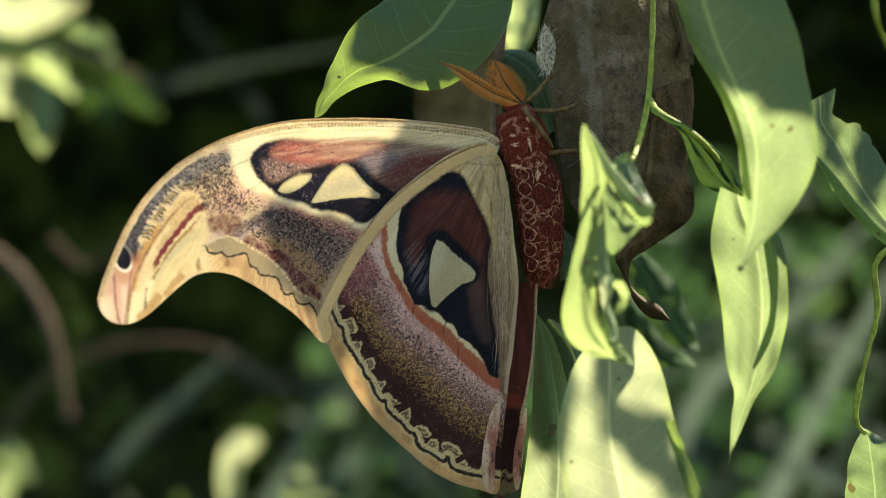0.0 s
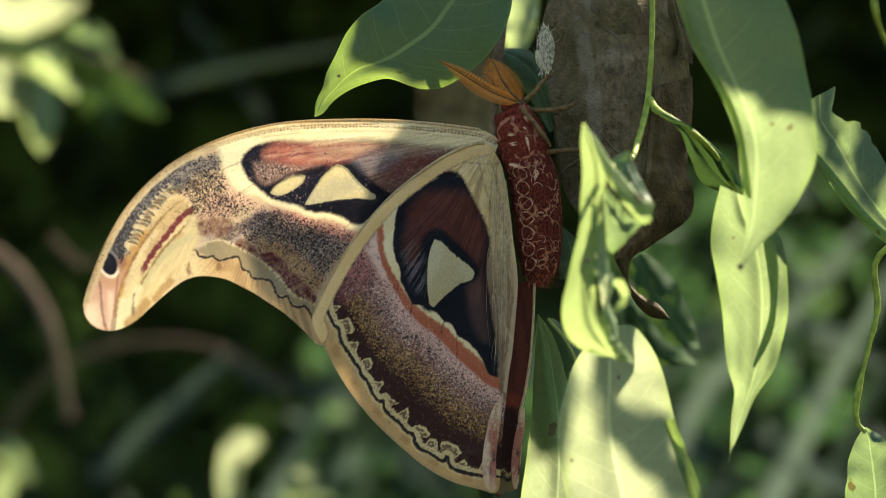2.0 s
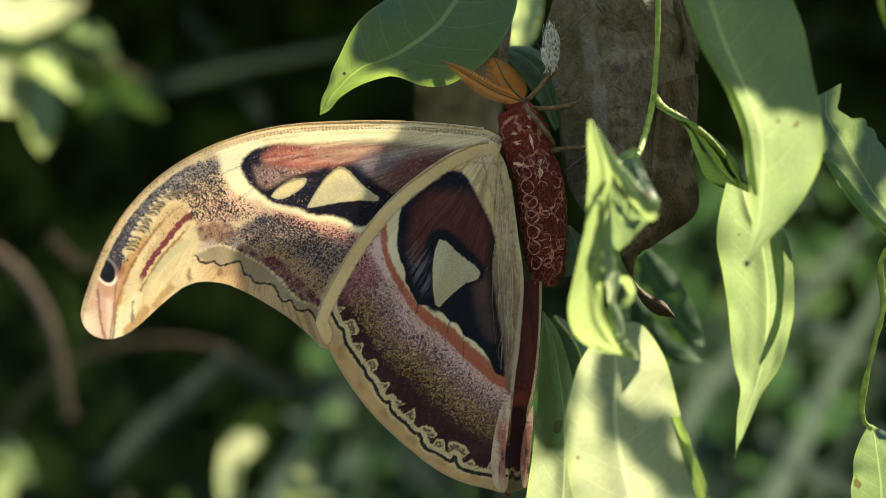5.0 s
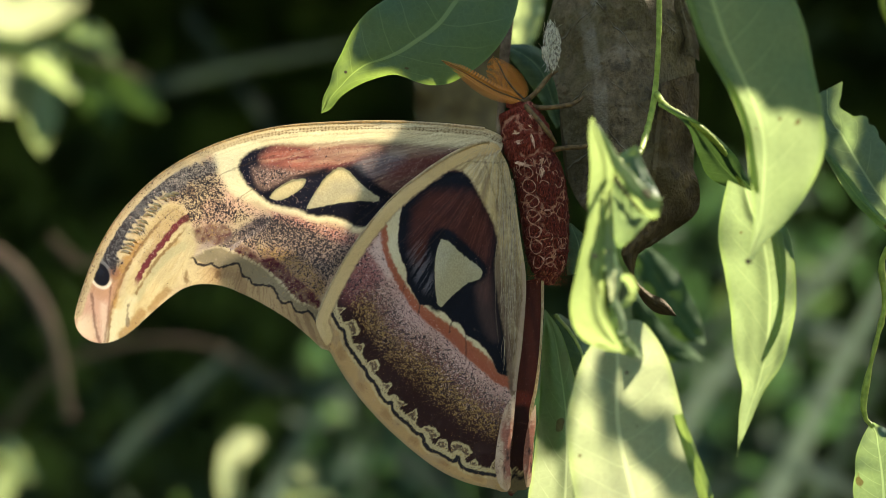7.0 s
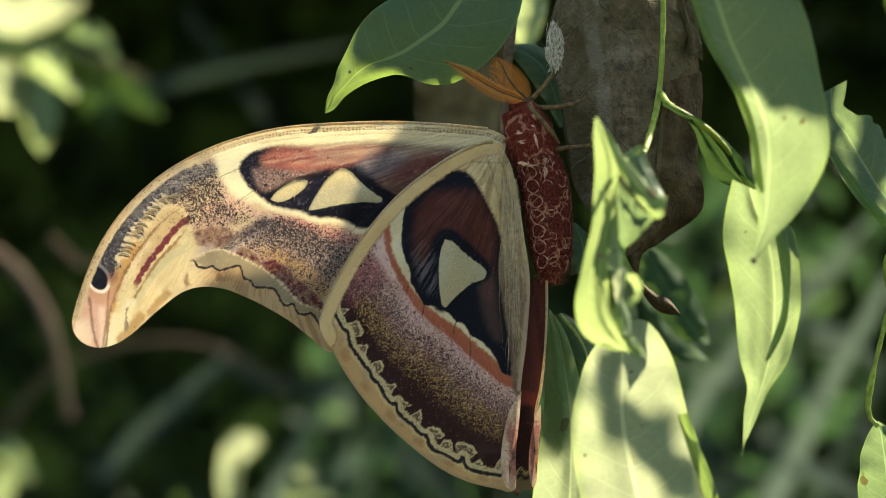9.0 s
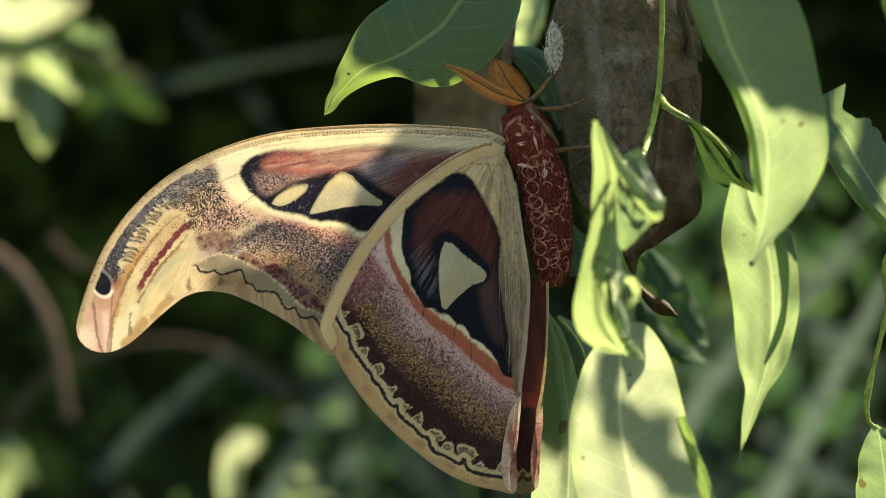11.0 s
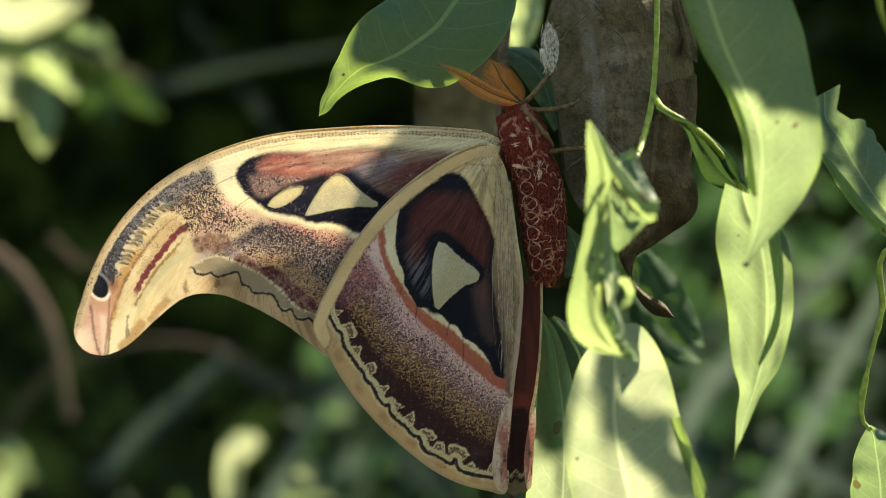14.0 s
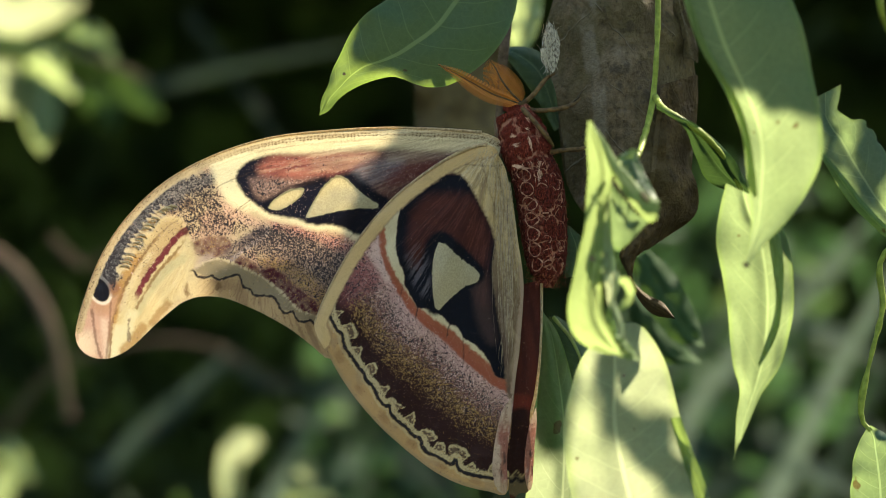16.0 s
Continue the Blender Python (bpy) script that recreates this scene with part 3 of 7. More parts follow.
    w.lay(apex * ease(-w.streak((-71.3, -9.4), 50, 6), -0.4, -0.15) * 0.35, (0.66, 0.54, 0.31))
    w.sprinkle(apex, 0.07, 0.08, 0.06)
    sandy = w.area([(-84.6, -20.4), (-89.3, -19.7), (-95.0, -25.4), (-99.1, -30.7), (-99.9, -33.1), (-96.4, -35.4), (-91.8, -30.0), (-85.4, -24.6)], 1.2)
    w.lay(sandy * 0.8, (0.46, 0.31, 0.15))
    w.sprinkle(sandy, 0.22, 0.14, 0.16)
    for k, wd, c, a in (
            ([(-96.3, -27.4), (-99.9, -32.3), (-102.9, -37.7), (-104.9, -43.8), (-106.2, -50.8)], 2.0, (0.40, 0.20, 0.06), 0.85),
            ([(-92.9, -27.4), (-97.0, -32.3), (-100.0, -36.9), (-102.5, -43.1)], 1.0, (0.62, 0.48, 0.27), 0.8),
            ([(-85.4, -28.5), (-90.2, -32.3), (-94.2, -36.9), (-97.2, -41.8)], 1.3, (0.42, 0.27, 0.11), 0.8),
            ([(-83.0, -29.2), (-87.0, -31.1), (-91.5, -34.7), (-95.8, -40.0), (-98.5, -44.3)], 1.7, (0.48, 0.41, 0.22), 0.9),
            ([(-103.1, -46.9), (-104.2, -52.3), (-106.0, -56.4)], 2.8, (0.68, 0.58, 0.35), 0.9),
            ([(-99.3, -43.0), (-101.6, -49.2), (-102.6, -53.9)], 2.4, (0.66, 0.56, 0.33), 0.8),
            ([(-96.2, -46.9), (-99.5, -51.5), (-102.8, -54.5)], 1.8, (0.34, 0.18, 0.06), 0.75),
            ([(-88.8, -41.2), (-92.1, -44.6), (-94.6, -47.3)], 1.5, (0.34, 0.20, 0.08), 0.8),
            ([(-83.8, -24.6), (-87.3, -28.5), (-91.8, -33.2), (-95.5, -38.4), (-98.5, -43.0)], 0.5, (0.22, 0.12, 0.05), 0.8),
            ([(-90.1, -22.3), (-95.0, -27.7), (-99.2, -33.1), (-102.9, -40.0), (-105.3, -46.9), (-106.7, -56.2)], 0.5, (0.20, 0.11, 0.05), 0.85),
            ([(-100.5, -45.5), (-101.1, -48.5), (-101.0, -52.3)], 0.5, (0.20, 0.15, 0.09), 0.85)):
        e = w.line(k)
        w.lay(ease(-e[0] + w.rough(0.8, 0.4, 3), -wd, -wd * 0.4) * a * ease(e[1], 0.0, 0.12), c)
    # pink tip, creamy end
    tip = w.area([(-112.8, -38.8), (-106.5, -40.8), (-103.9, -40.0), (-105.6, -46.2), (-107.0, -52.3), (-108.3, -57.0), (-113.1, -55.9), (-116.2, -53.1), (-116.4, -48.5), (-114.7, -43.1)], 0.9)
    w.lay(tip * 0.95, (0.56, 0.32, 0.23))
    w.lay(w.area([(-112.0, -40.0), (-104.0, -36.9), (-102.4, -40.0), (-105.7, -44.6), (-110.5, -43.9)], 1.6) * 0.6, (0.44, 0.22, 0.11))
    w.lay(w.area([(-115.8, -49.3), (-111.1, -49.3), (-109.9, -55.4), (-113.1, -55.5), (-115.9, -52.7)], 1.8) * 0.75, (0.74, 0.56, 0.38))
    w.lay(w.area([(-108.5, -45.4), (-106.6, -46.9), (-107.1, -56.2), (-108.3, -56.7)], 0.8) * 0.6, (0.72, 0.54, 0.40))
    for k, a in (([(-110.9, -43.1), (-110.4, -46.9), (-109.9, -52.4), (-108.7, -57.0)], 0.7), ([(-105.5, -40.8), (-106.0, -46.9), (-106.7, -51.6), (-107.5, -56.7)], 0.6), ([(-114.1, -42.8), (-114.8, -47.0), (-115.2, -51.6)], 0.35)):
        w.lay(ease(-w.line(k)[0], -0.55, -0.15) * a, (0.16, 0.08, 0.055))
    # crimson bar
    d, t, s = w.line([(-84.1, -22.5), (-86.6, -24.2), (-90.2, -28.5), (-93.7, -32.6), (-96.4, -36.6), (-97.9, -39.2), (-99.1, -41.8)])
    w.lay(ease(-d + 0.14 * np.sin(t * 46) + w.rough(1.4, 0.4, 2), -1.0, -0.6) * (1 - ease(t, 0.86, 1.0)) * 0.95, (0.13, 0.011, 0.024))
    # brown blots
    for (x, y), r, e in (((-81.1, -11.4), 1.1, 0.6), ((-88.5, -16.2), 1.9, 1.2), ((-86.6, -14.8), 1.3, 1.0), ((-80.3, -19.8), 1.0, 0.55), ((-84.3, -22.8), 1.4, 1.0), ((-77.8, -9.8), 1.5, 1.2), ((-83.0, -15.5), 1.2, 1.0), ((-90.1, -17.0), 1.2, 1.3), ((-81.9, -17.3), 0.9, 0.7)):
        q = np.hypot((p[:, 0] - x) / e, p[:, 1] - y) + w.rough(1.3, 1.3, x)
        w.lay(ease(-q, -r * 1.4, -r * 0.4) * 0.75, (0.085, 0.032, 0.022))
    # blue-black dusting along the front edge, and the eye spot
    d, t, s = w.line([(-76.7, -8.8), (-83.0, -10.6), (-88.5, -13.5), (-93.6, -17.4), (-98.2, -22.2), (-102.1, -27.1), (-105.1, -32.0), (-107.0, -36.3)], 80)
    wide = 1.6 + 1.4 * ease(t, 0.0, 0.3)
    dark = ease(-d + w.rough(0.6, 2.2), -wide - 1.5, -wide + 1.0)
    w.lay(dark * 0.9, (0.25, 0.22, 0.19))
    w.sprinkle(dark, 0.42, 0.16, 0.06)
    heart = ease(-d + w.rough(1.1, 1.2, 4), -wide - 0.2, -wide + 1.4) * ease(t, 0.15, 0.5)
    w.lay(heart * 0.6, (0.070, 0.082, 0.105))
    w.sprinkle(heart * ease(t, 0.6, 0.9), 0.52, 0.02, 0.0)
    c = np.array((-108.5, -38.0))
    e = p - c
    e = np.hypot(e[:, 0] + e[:, 1] * 0.22, e[:, 1] * 0.80)
    w.lay(ease(-e, -3.5, -2.95) * ease(c[1] - p[:, 1], 0.2, 1.6) * 0.85, (0.84, 0.70, 0.54))
    w.lay(w.area([(-105.9, -36.6), (-104.0, -35.7), (-102.9, -37.8), (-105.6, -39.7)], 0.8) * 0.7, (0.26, 0.10, 0.05))
    w.lay(ease(-e, -2.75, -2.35), (0.009, 0.009, 0.013))
    w.sprinkle(ease(-e, -3.60, -3.0), 0.0, 0.0, 0.0)
    # faint bluish highlight painted into the eye spot
    w.lay(ease(-np.hypot(*(p - c - (0.0, 0.7)).T), -1.5, -0.1) * 0.35, (0.020, 0.026, 0.042))
    # comb of pale tufts under the dark patch, with painted highlights and shadows
    d, t, s = w.line([(-85.3, -15.2), (-90.1, -17.3), (-93.7, -20.8), (-96.9, -24.6), (-99.4, -28.3), (-101.8, -32.6)], 80)
    lean = t * 15 + s * 0.12 + 0.8 * lattice(t * 23 + 9, s * 0.6 + 5)
    tooth = 0.5 + 0.5 * np.sin(lean * 6.28)
    long = 3.0 * lattice(np.floor(lean) + 0.5, t * 0 + 8)
    reach = ease(s + 1.3 + 1.2 * tooth, 0.0, 0.8) * ease(-s + 1.0 + 0.5 * long * tooth, 0.0, 1.4) * ease(t, 0.12, 0.25)
    w.lay(reach * 0.6, (0.50, 0.36, 0.19))
    # cream highlights on the teeth, then brown shadows between them, as pigment
    w.lay(reach * ease(tooth, 0.2, 0.9) * 0.5, (0.70, 0.56, 0.33))
    w.lay(reach * ease(-tooth, -0.3, 0.0) * 0.7, (0.22, 0.11, 0.05))
    w.sprinkle(reach, 0.06, 0.06, 0.0)
    # the cell: cream surround, blue-black rim, rosy heart, umber inner end
    ring = [(-70.2, -9.4), (-69.5, -7.0), (-67.2, -5.0), (-63.5, -3.7), (-55.7, -2.3), (-43.4, -1.8), (-31.1, -1.4), (-15.9, -1.4), (-1.4, -1.6), (0.1, -3.4), (-12.8, -9.7), (-25.1, -16.4), (-35.8, -25.3), (-40.4, -23.8), (-44.1, -22.3), (-49.6, -22.3), (-53.3, -20.7), (-57.3, -20.0), (-61.6, -18.9), (-64.4, -16.6), (-67.2, -14.6), (-68.8, -12.2)]
    cream = w.area(ring, 0.8, grow=1.5) * ease(-p[:, 0], 26, 34)
    w.lay(cream * (0.95 + w.rough(0.9, 0.3, 4)), (0.78, 0.65, 0.38))
    w.sprinkle(cream, 0.04, 0.04, 0.06)
    glow = w.area([(-77.5, -4.5), (-72.8, -2.6), (-67.4, -1.5), (-64.7, -2.8), (-69.4, -5.6), (-70.9, -9.4), (-69.1, -13.4), (-65.3, -17.1), (-68.1, -17.7), (-72.5, -15.2), (-75.0, -11.2), (-76.2, -7.9)], 1.5)
    w.lay(glow * 0.95, (0.82, 0.71, 0.43))
    w.sprinkle(glow, 0.07, 0.0, 0.04)
    cell = w.area(ring, 0.55)
    w.lay(cell, (0.010, 0.010, 0.017))
    w.sprinkle(cell, 0.0, 0.12, 0.0)
    red = w.area([(-63.8, -6.7), (-60.4, -4.0), (-52.6, -3.1), (-40.3, -2.9), (-32.6, -3.8), (-34.2, -6.0), (-40.3, -7.7), (-48.0, -9.5), (-55.7, -10.4), (-61.9, -9.8)], 1.9)
    w.lay(red * (0.7 + 0.5 * hair), (0.47, 0.15, 0.10))
    w.lay(red * ease(hair2, 0.5, 0.8) * 0.7, (0.62, 0.33, 0.20))
    w.lay(red * ease(-hair2, -0.4, -0.15) * 0.6, (0.20, 0.045, 0.045))
    w.sprinkle(red, 0.20, 0.16, 0.06)
    dusk = w.area([(-66.3, -9.4), (-61.9, -9.2), (-54.2, -10.1), (-47.2, -9.8), (-52.6, -11.3), (-58.8, -13.3), (-62.2, -14.9), (-64.7, -14.0)], 1.3)
    w.lay(dusk * 0.85, (0.27, 0.16, 0.12))
    w.sprinkle(dusk, 0.38, 0.28, 0.10)
    w.lay(w.area([(-49.6, -3.7), (-37.2, -3.2), (-31.1, -3.9), (-34.2, -6.0), (-43.4, -7.4), (-49.6, -6.5)], 1.6) * 0.55 * (0.5 + hair2), (0.58, 0.36, 0.22))
    basal = w.area([(-37.2, -7.3), (-31.1, -3.9), (-18.9, -2.7), (-0.7, -2.8), (-12.8, -9.1), (-22.8, -14.9), (-29.6, -16.4), (-34.2, -11.8)], 1.8)
    w.lay(basal * (0.65 + 0.5 * hair), (0.125, 0.055, 0.040))
    w.lay(basal * ease(hair2, 0.5, 0.8) * 0.6, (0.26, 0.15, 0.10))
    w.lay(w.area([(-29.6, -6.6), (-20.4, -5.4), (-14.3, -6.7), (-22.0, -11.1), (-29.6, -11.9)], 1.8) * 0.7, (0.11, 0.022, 0.018))
    w.lay(w.area([(-29.6, -3.9), (-12.8, -2.5), (-2.2, -2.5), (-12.8, -4.9), (-28.1, -6.6)], 1.5) * 0.6 * (0.4 + 0.9 * hair2), (0.40, 0.30, 0.20))
    w.sprinkle(basal, 0.16, 0.16, 0.06)
    for k in ([(-40.6, -9.3), (-37.2, -9.6), (-33.4, -13.4), (-27.3, -17.2), (-29.6, -19.0), (-33.0, -16.4), (-37.3, -13.3)], [(-51.4, -21.5), (-45.0, -19.5), (-37.3, -18.8), (-32.4, -19.6), (-29.6, -18.4), (-31.2, -21.7), (-36.6, -25.0), (-43.5, -22.6)], [(-63.5, -16.3), (-60.4, -14.8), (-55.0, -11.6), (-49.6, -10.3), (-45.7, -9.5), (-47.2, -11.3), (-51.9, -11.9), (-56.5, -12.2), (-61.2, -16.8), (-62.2, -18.0)]):
        m = w.area(k, 0.75)
        w.lay(m, (0.006, 0.006, 0.010))
        w.sprinkle(m, 0, 0.06, 0)
    haze = w.area([(-38.8, -8.0), (-34.2, -5.8), (-25.0, -5.8), (-28.1, -9.6), (-34.2, -11.4)], 1.8)
    w.lay(haze * 0.5 * (0.4 + hair2), (0.20, 0.20, 0.22))
    for k in FORE_PANES:
        w.lay(w.area(k, 0.25), (0.617, 0.552, 0.305))
        w.sprinkle(w.area(k, 0.3), 0.0, 0.0, 0.0)
    # front edge: cream hair over two dotted brown lines, darker at the rim
    e = w.line(FORE_EDGE[:14], 120)
    inn = ease(p[:, 0], -74, -58)
    costa = ease(-e[0] + 2.2 * inn * ease(p[:, 0], -66, -50), -4.6, -2.2) * inn
    w.lay(costa * (0.75 + 0.3 * hair), (0.74, 0.62, 0.36))
    w.sprinkle(costa * (0.3 + 0.7 * inn), 0.05, 0.0, 0.05)
    band = ease(-e[0], -2.3, -1.7)
    w.lay(band * 0.9, (0.60, 0.46, 0.26))
    w.sprinkle(band, 0.10, 0.0, 0.05)
    beads = 0.4 + 0.6 * ease(np.sin(e[1] * 900), -0.3, 0.6)
    for k, wd, a in ((1.25, 0.20, 0.85), (1.85, 0.20, 0.9), (3.0, 0.16, 0.35)):
        w.lay(ease(-np.abs(e[0] - k), -wd * 1.7, -wd * 0.4) * a * beads * (0.25 + 0.75 * ease(p[:, 0], -90, -50)), (0.115, 0.070, 0.030))
    w.lay(ease(-e[0], -0.9, -0.35) * 0.9, (0.62, 0.46, 0.24))
    outer = ease(-e[0], -1.9, -0.8) * ease(-p[:, 0], 66, 84)
    w.lay(outer * 0.8, (0.42, 0.30, 0.17))
    w.sprinkle(outer, 0.26, 0.0, 0.08)
    w.lay(costa * inn * ease(fine, 0.6, 0.85) * 0.5, (0.33, 0.24, 0.13))
    w.lay(costa * inn * ease(hair2, 0.62, 0.8) * 0.5, (0.86, 0.76, 0.48))
    # veins
    for k, a in (([(-75.1, -11.2), (-66.6, -7.9), (-60.4, -6.1)], 0.7), ([(-73.6, -20.1), (-67.4, -15.8), (-65.0, -14.8)], 0.7), ([(-43.5, -28.5), (-37.3, -23.5), (-29.6, -17.1)], 0.4), ([(-95.0, -26.9), (-90.1, -22.3), (-85.4, -19.3)], 0.45), ([(0.8, -1.9), (-28.1, -6.9), (-49.6, -11.0), (-66.6, -16.3), (-83.8, -26.2)], 0.25), ([(-59.1, -45.7), (-49.8, -36.8)], 0.3)):
        q = w.line(k)
        w.lay(ease(-q[0], -0.26, -0.08) * a * (0.5 + 0.5 * ease(np.sin(q[1] * 160), -0.4, 0.6)), (0.05, 0.03, 0.02))
    return w.col, w.dust


def paint_hind(p):
    w = Paint(p, UMBER)
    hair = w.streak((2, 4), 60)
    hair2 = w.streak((2, 4), 150, 5)
    fine = w.streak((2, 10), 170, 9, 9.0)
    lock = w.streak((2, 10), 40, 14, 3.0)
    # dark triangle's border with its lobes, the brick-red line outside it
    lobes = [(-26.5, -14.9), (-27.3, -20.2), (-27.5, -24.7), (-26.7, -28.4), (-25.3, -32.1), (-25.1, -34.8), (-24.4, -36.3), (-22.8, -39.1), (-21.6, -41.2), (-19.8, -41.2), (-17.1, -42.1), (-14.9, -43.5), (-13.3, -45.5), (-12.1, -45.7), (-10.7, -46.9), (-9.5, -49.1), (-8.7, -49.6), (-6.3, -50.9), (-4.2, -53.3), (-2.7, -55.5), (-1.9, -57.8), (-1.0, -59.2), (1.9, -60.1)]
    d, t, s = w.line(lobes, 140, 200)
    if s[np.argmin(np.hypot(p[:, 0] + 30, p[:, 1] + 45))] > 0:
        s = -s
    o = -s
    outer = ease(o, -0.15, 0.2)
    r, rt, rs = w.line([(-31.4, -20.1), (-30.9, -26.2), (-29.1, -30.9), (-26.5, -36.0), (-22.8, -41.2), (-18.5, -45.0), (-13.4, -48.8), (-9.0, -53.0), (-4.8, -56.6), (-1.0, -60.1), (2.2, -61.9)], 100, 200)
    if rs[np.argmin(np.hypot(p[:, 0] + 30, p[:, 1] + 45))] > 0:
        rs = -rs
    q = -rs + w.rough(0.8, 1.0, 3)
    edge = [(-49.3, -45.3), (-48.2, -49.3), (-45.7, -53.5), (-42.3, -59.5), (-37.7, -65.9), (-31.6, -72.5), (-25.5, -78.3), (-18.2, -83.9), (-10.6, -87.7), (-3.0, -89.7), (2.3, -90.1)]
    g = w.line(edge, 80, 200)
    # field: pink, then ochre dust, then plain maroon-brown
    w.lay(outer, (0.036, 0.013, 0.011))
    w.lay(outer * ease(-q, -12.5, -6.0), (0.24, 0.10, 0.085))
    w.lay(outer * ease(-q, -7.5, -2.5), (0.56, 0.33, 0.28))
    w.sprinkle(outer * ease(-q, -20.0, -15.0), 0.14, 0.08, 0.28)
    w.sprinkle(outer * ease(-q, -16.0, -11.0), 0.30, 0.22, 0.37)
    w.sprinkle(outer * ease(-q, -10.5, -6.5), 0.38, 0.36, 0.22)
    w.sprinkle(outer * ease(-q, -6.0, -2.5), 0.29, 0.30, 0.02)
    top = w.area([(-44.4, -38.2), (-43.1, -33.7), (-39.3, -29.9), (-33.5, -24.7), (-30.0, -30.6), (-31.5, -35.1), (-37.6, -38.1), (-42.2, -41.2)], 1.8)
    w.lay(top * 0.75, (0.36, 0.12, 0.10))
    w.sprinkle(top, 0.34, 0.22, 0.12)
    w.lay(w.area([(-44.1, -38.9), (-43.1, -35.2), (-37.7, -35.9), (-36.1, -39.6), (-40.7, -41.9)], 2.0) * 0.7, (0.16, 0.040, 0.040))
    pale = w.area([(-35.5, -26.9), (-31.7, -21.7), (-30.7, -26.2), (-28.5, -32.1), (-30.0, -34.4), (-32.8, -30.6)], 1.0)
    w.lay(pale * 0.8, (0.70, 0.50, 0.40))
    w.sprinkle(pale, 0.22, 0.18, 0.0)
    # cream lobes and red line
    inside_red = ease(rs, -0.5, 0.4) * outer
    w.lay(inside_red, (0.67, 0.57, 0.34))
    w.sprinkle(inside_red, 0.03, 0.0, 0.0)
    wd = 0.9 + 1.0 * ease(rt, 0.15, 0.75)
    redline = ease(-r + w.rough(1.4, 0.4, 6), -wd - 0.35, -wd + 0.45) * outer
    w.lay(redline * 0.95, (0.37, 0.090, 0.040))
    w.sprinkle(redline, 0.10, 0.12, 0.04)
    # plain dark strip inside the margin, with a faint bloom
    strip = ease(-g[0], -13.0, -9.5) * outer * ease(q, 13.0, 17.0)
    w.lay(strip * 0.85, (0.032, 0.012, 0.010))
    w.sprinkle(strip, 0.14, 0.03, 0.10)
    w.lay(strip * ease(w.rough(0.3, 1.0, 4) + 0.3 * hair2, 0.3, 0.7) * 0.15, (0.12, 0.08, 0.08))
    # margin: tan border, black wave, cream line, lace with loops
    d, t, s = w.line([(-45.5, -38.2), (-45.3, -41.9), (-44.3, -44.9), (-43.1, -46.9), (-41.7, -48.3), (-41.5, -50.1), (-40.6, -52.4), (-38.8, -54.9), (-37.4, -57.0), (-36.0, -58.6), (-35.3, -60.3), (-33.7, -61.8), (-32.7, -63.6), (-31.5, -65.8), (-30.0, -67.1), (-29.1, -67.0), (-28.6, -69.2), (-26.7, -71.3), (-24.7, -72.8), (-23.2, -74.7), (-21.1, -75.8), (-20.5, -77.7), (-19.0, -79.5), (-16.5, -80.4), (-14.2, -81.7), (-12.6, -82.4), (-11.7, -81.1), (-11.1, -83.2), (-9.3, -84.6), (-6.0, -85.5), (-2.3, -86.1), (1.9, -86.1)], 200, 200)
    if s[np.argmin(np.hypot(p[:, 0] + 20, p[:, 1] + 60))] < 0:
        s = -s
    along = t * 12.5
    jag = lattice(t * 170 + 7, t * 0 + 3)
    loop = np.abs(((along + 0.15) % 1.0) - 0.5) * 2
    tall = 1.2 + 2.4 * ease(loop, 0.35, 1.0) * (0.6 + 0.8 * lattice(t * 31 + 2, s * 0 + 9))
    net = lattice(p[:, 0] * 2.1 + 40, p[:, 1] * 2.1 + 40) + 0.35 * lattice(p[:, 0] * 4.3 + 70, p[:, 1] * 4.3 + 20)
    lace = ease(s, 0.1, 0.4) * ease(-s + 1.5 + 0.5 * jag, -0.2, 0.3)
    under = ease(s, 0.3, 0.6) * ease(-s + tall + 0.9 * jag, 0.0, 0.4)
    thread = under * (1 - ease(np.abs(s - tall - 0.9 * jag + 0.55), 0.30, 0.55))
    w.lay(np.maximum(np.maximum(lace, thread), under * ease(net, 0.80, 0.92)) * 0.95, (0.60, 0.47, 0.24))
    w.lay(under * (1 - lace) * (1 - thread) * 0.3, (0.40, 0.28, 0.16))
    w.sprinkle(under, 0.20, 0.0, 0.2)
    border = ease(-s, -0.1, 0.25)
    w.lay(border, (0.54, 0.33, 0.135))
    w.lay(border * ease(-np.abs(s + 0.95), -0.55, -0.15) * 0.8, (0.62, 0.47, 0.23))
    w.lay(border * ease(np.sin(g[1] * 44 + 1.0), 0.2, 0.95) * ease(-np.abs(g[0] - 2.3), -1.6, -0.4) * 0.6, (0.36, 0.19, 0.08))
    w.lay(border * ease(w.rough(0.35, 1.0, 5), 0.05, 0.4) * 0.5, (0.40, 0.27, 0.15))
    w.lay(ease(-g[0], -1.1, -0.3) * 0.7, (0.36, 0.25, 0.13))
    w.sprinkle(border, 0.12, 0.05, 0.05)
    w.lay(ease(-np.abs(s + 0.05), -0.62, -0.32), (0.020, 0.017, 0.018))
    # dark triangle
    cell = lobes + [(2.2, -56.0), (1.0, -50.0), (-0.4, -41.1), (-1.5, -30.6), (-1.2, -24.7), (-2.7, -19.4), (-5.5, -13.1), (-9.3, -7.1), (-13.3, -6.1), (-18.2, -7.9), (-22.7, -11.2)]
    c, _ = within(w.p, spline(cell + cell[:1], 120)[:-1])
    inside = ease(-c, -0.35, 0.35)
    w.lay(inside, (0.005, 0.006, 0.010))
    w.sprinkle(inside, 0.0, 0.02, 0.0)
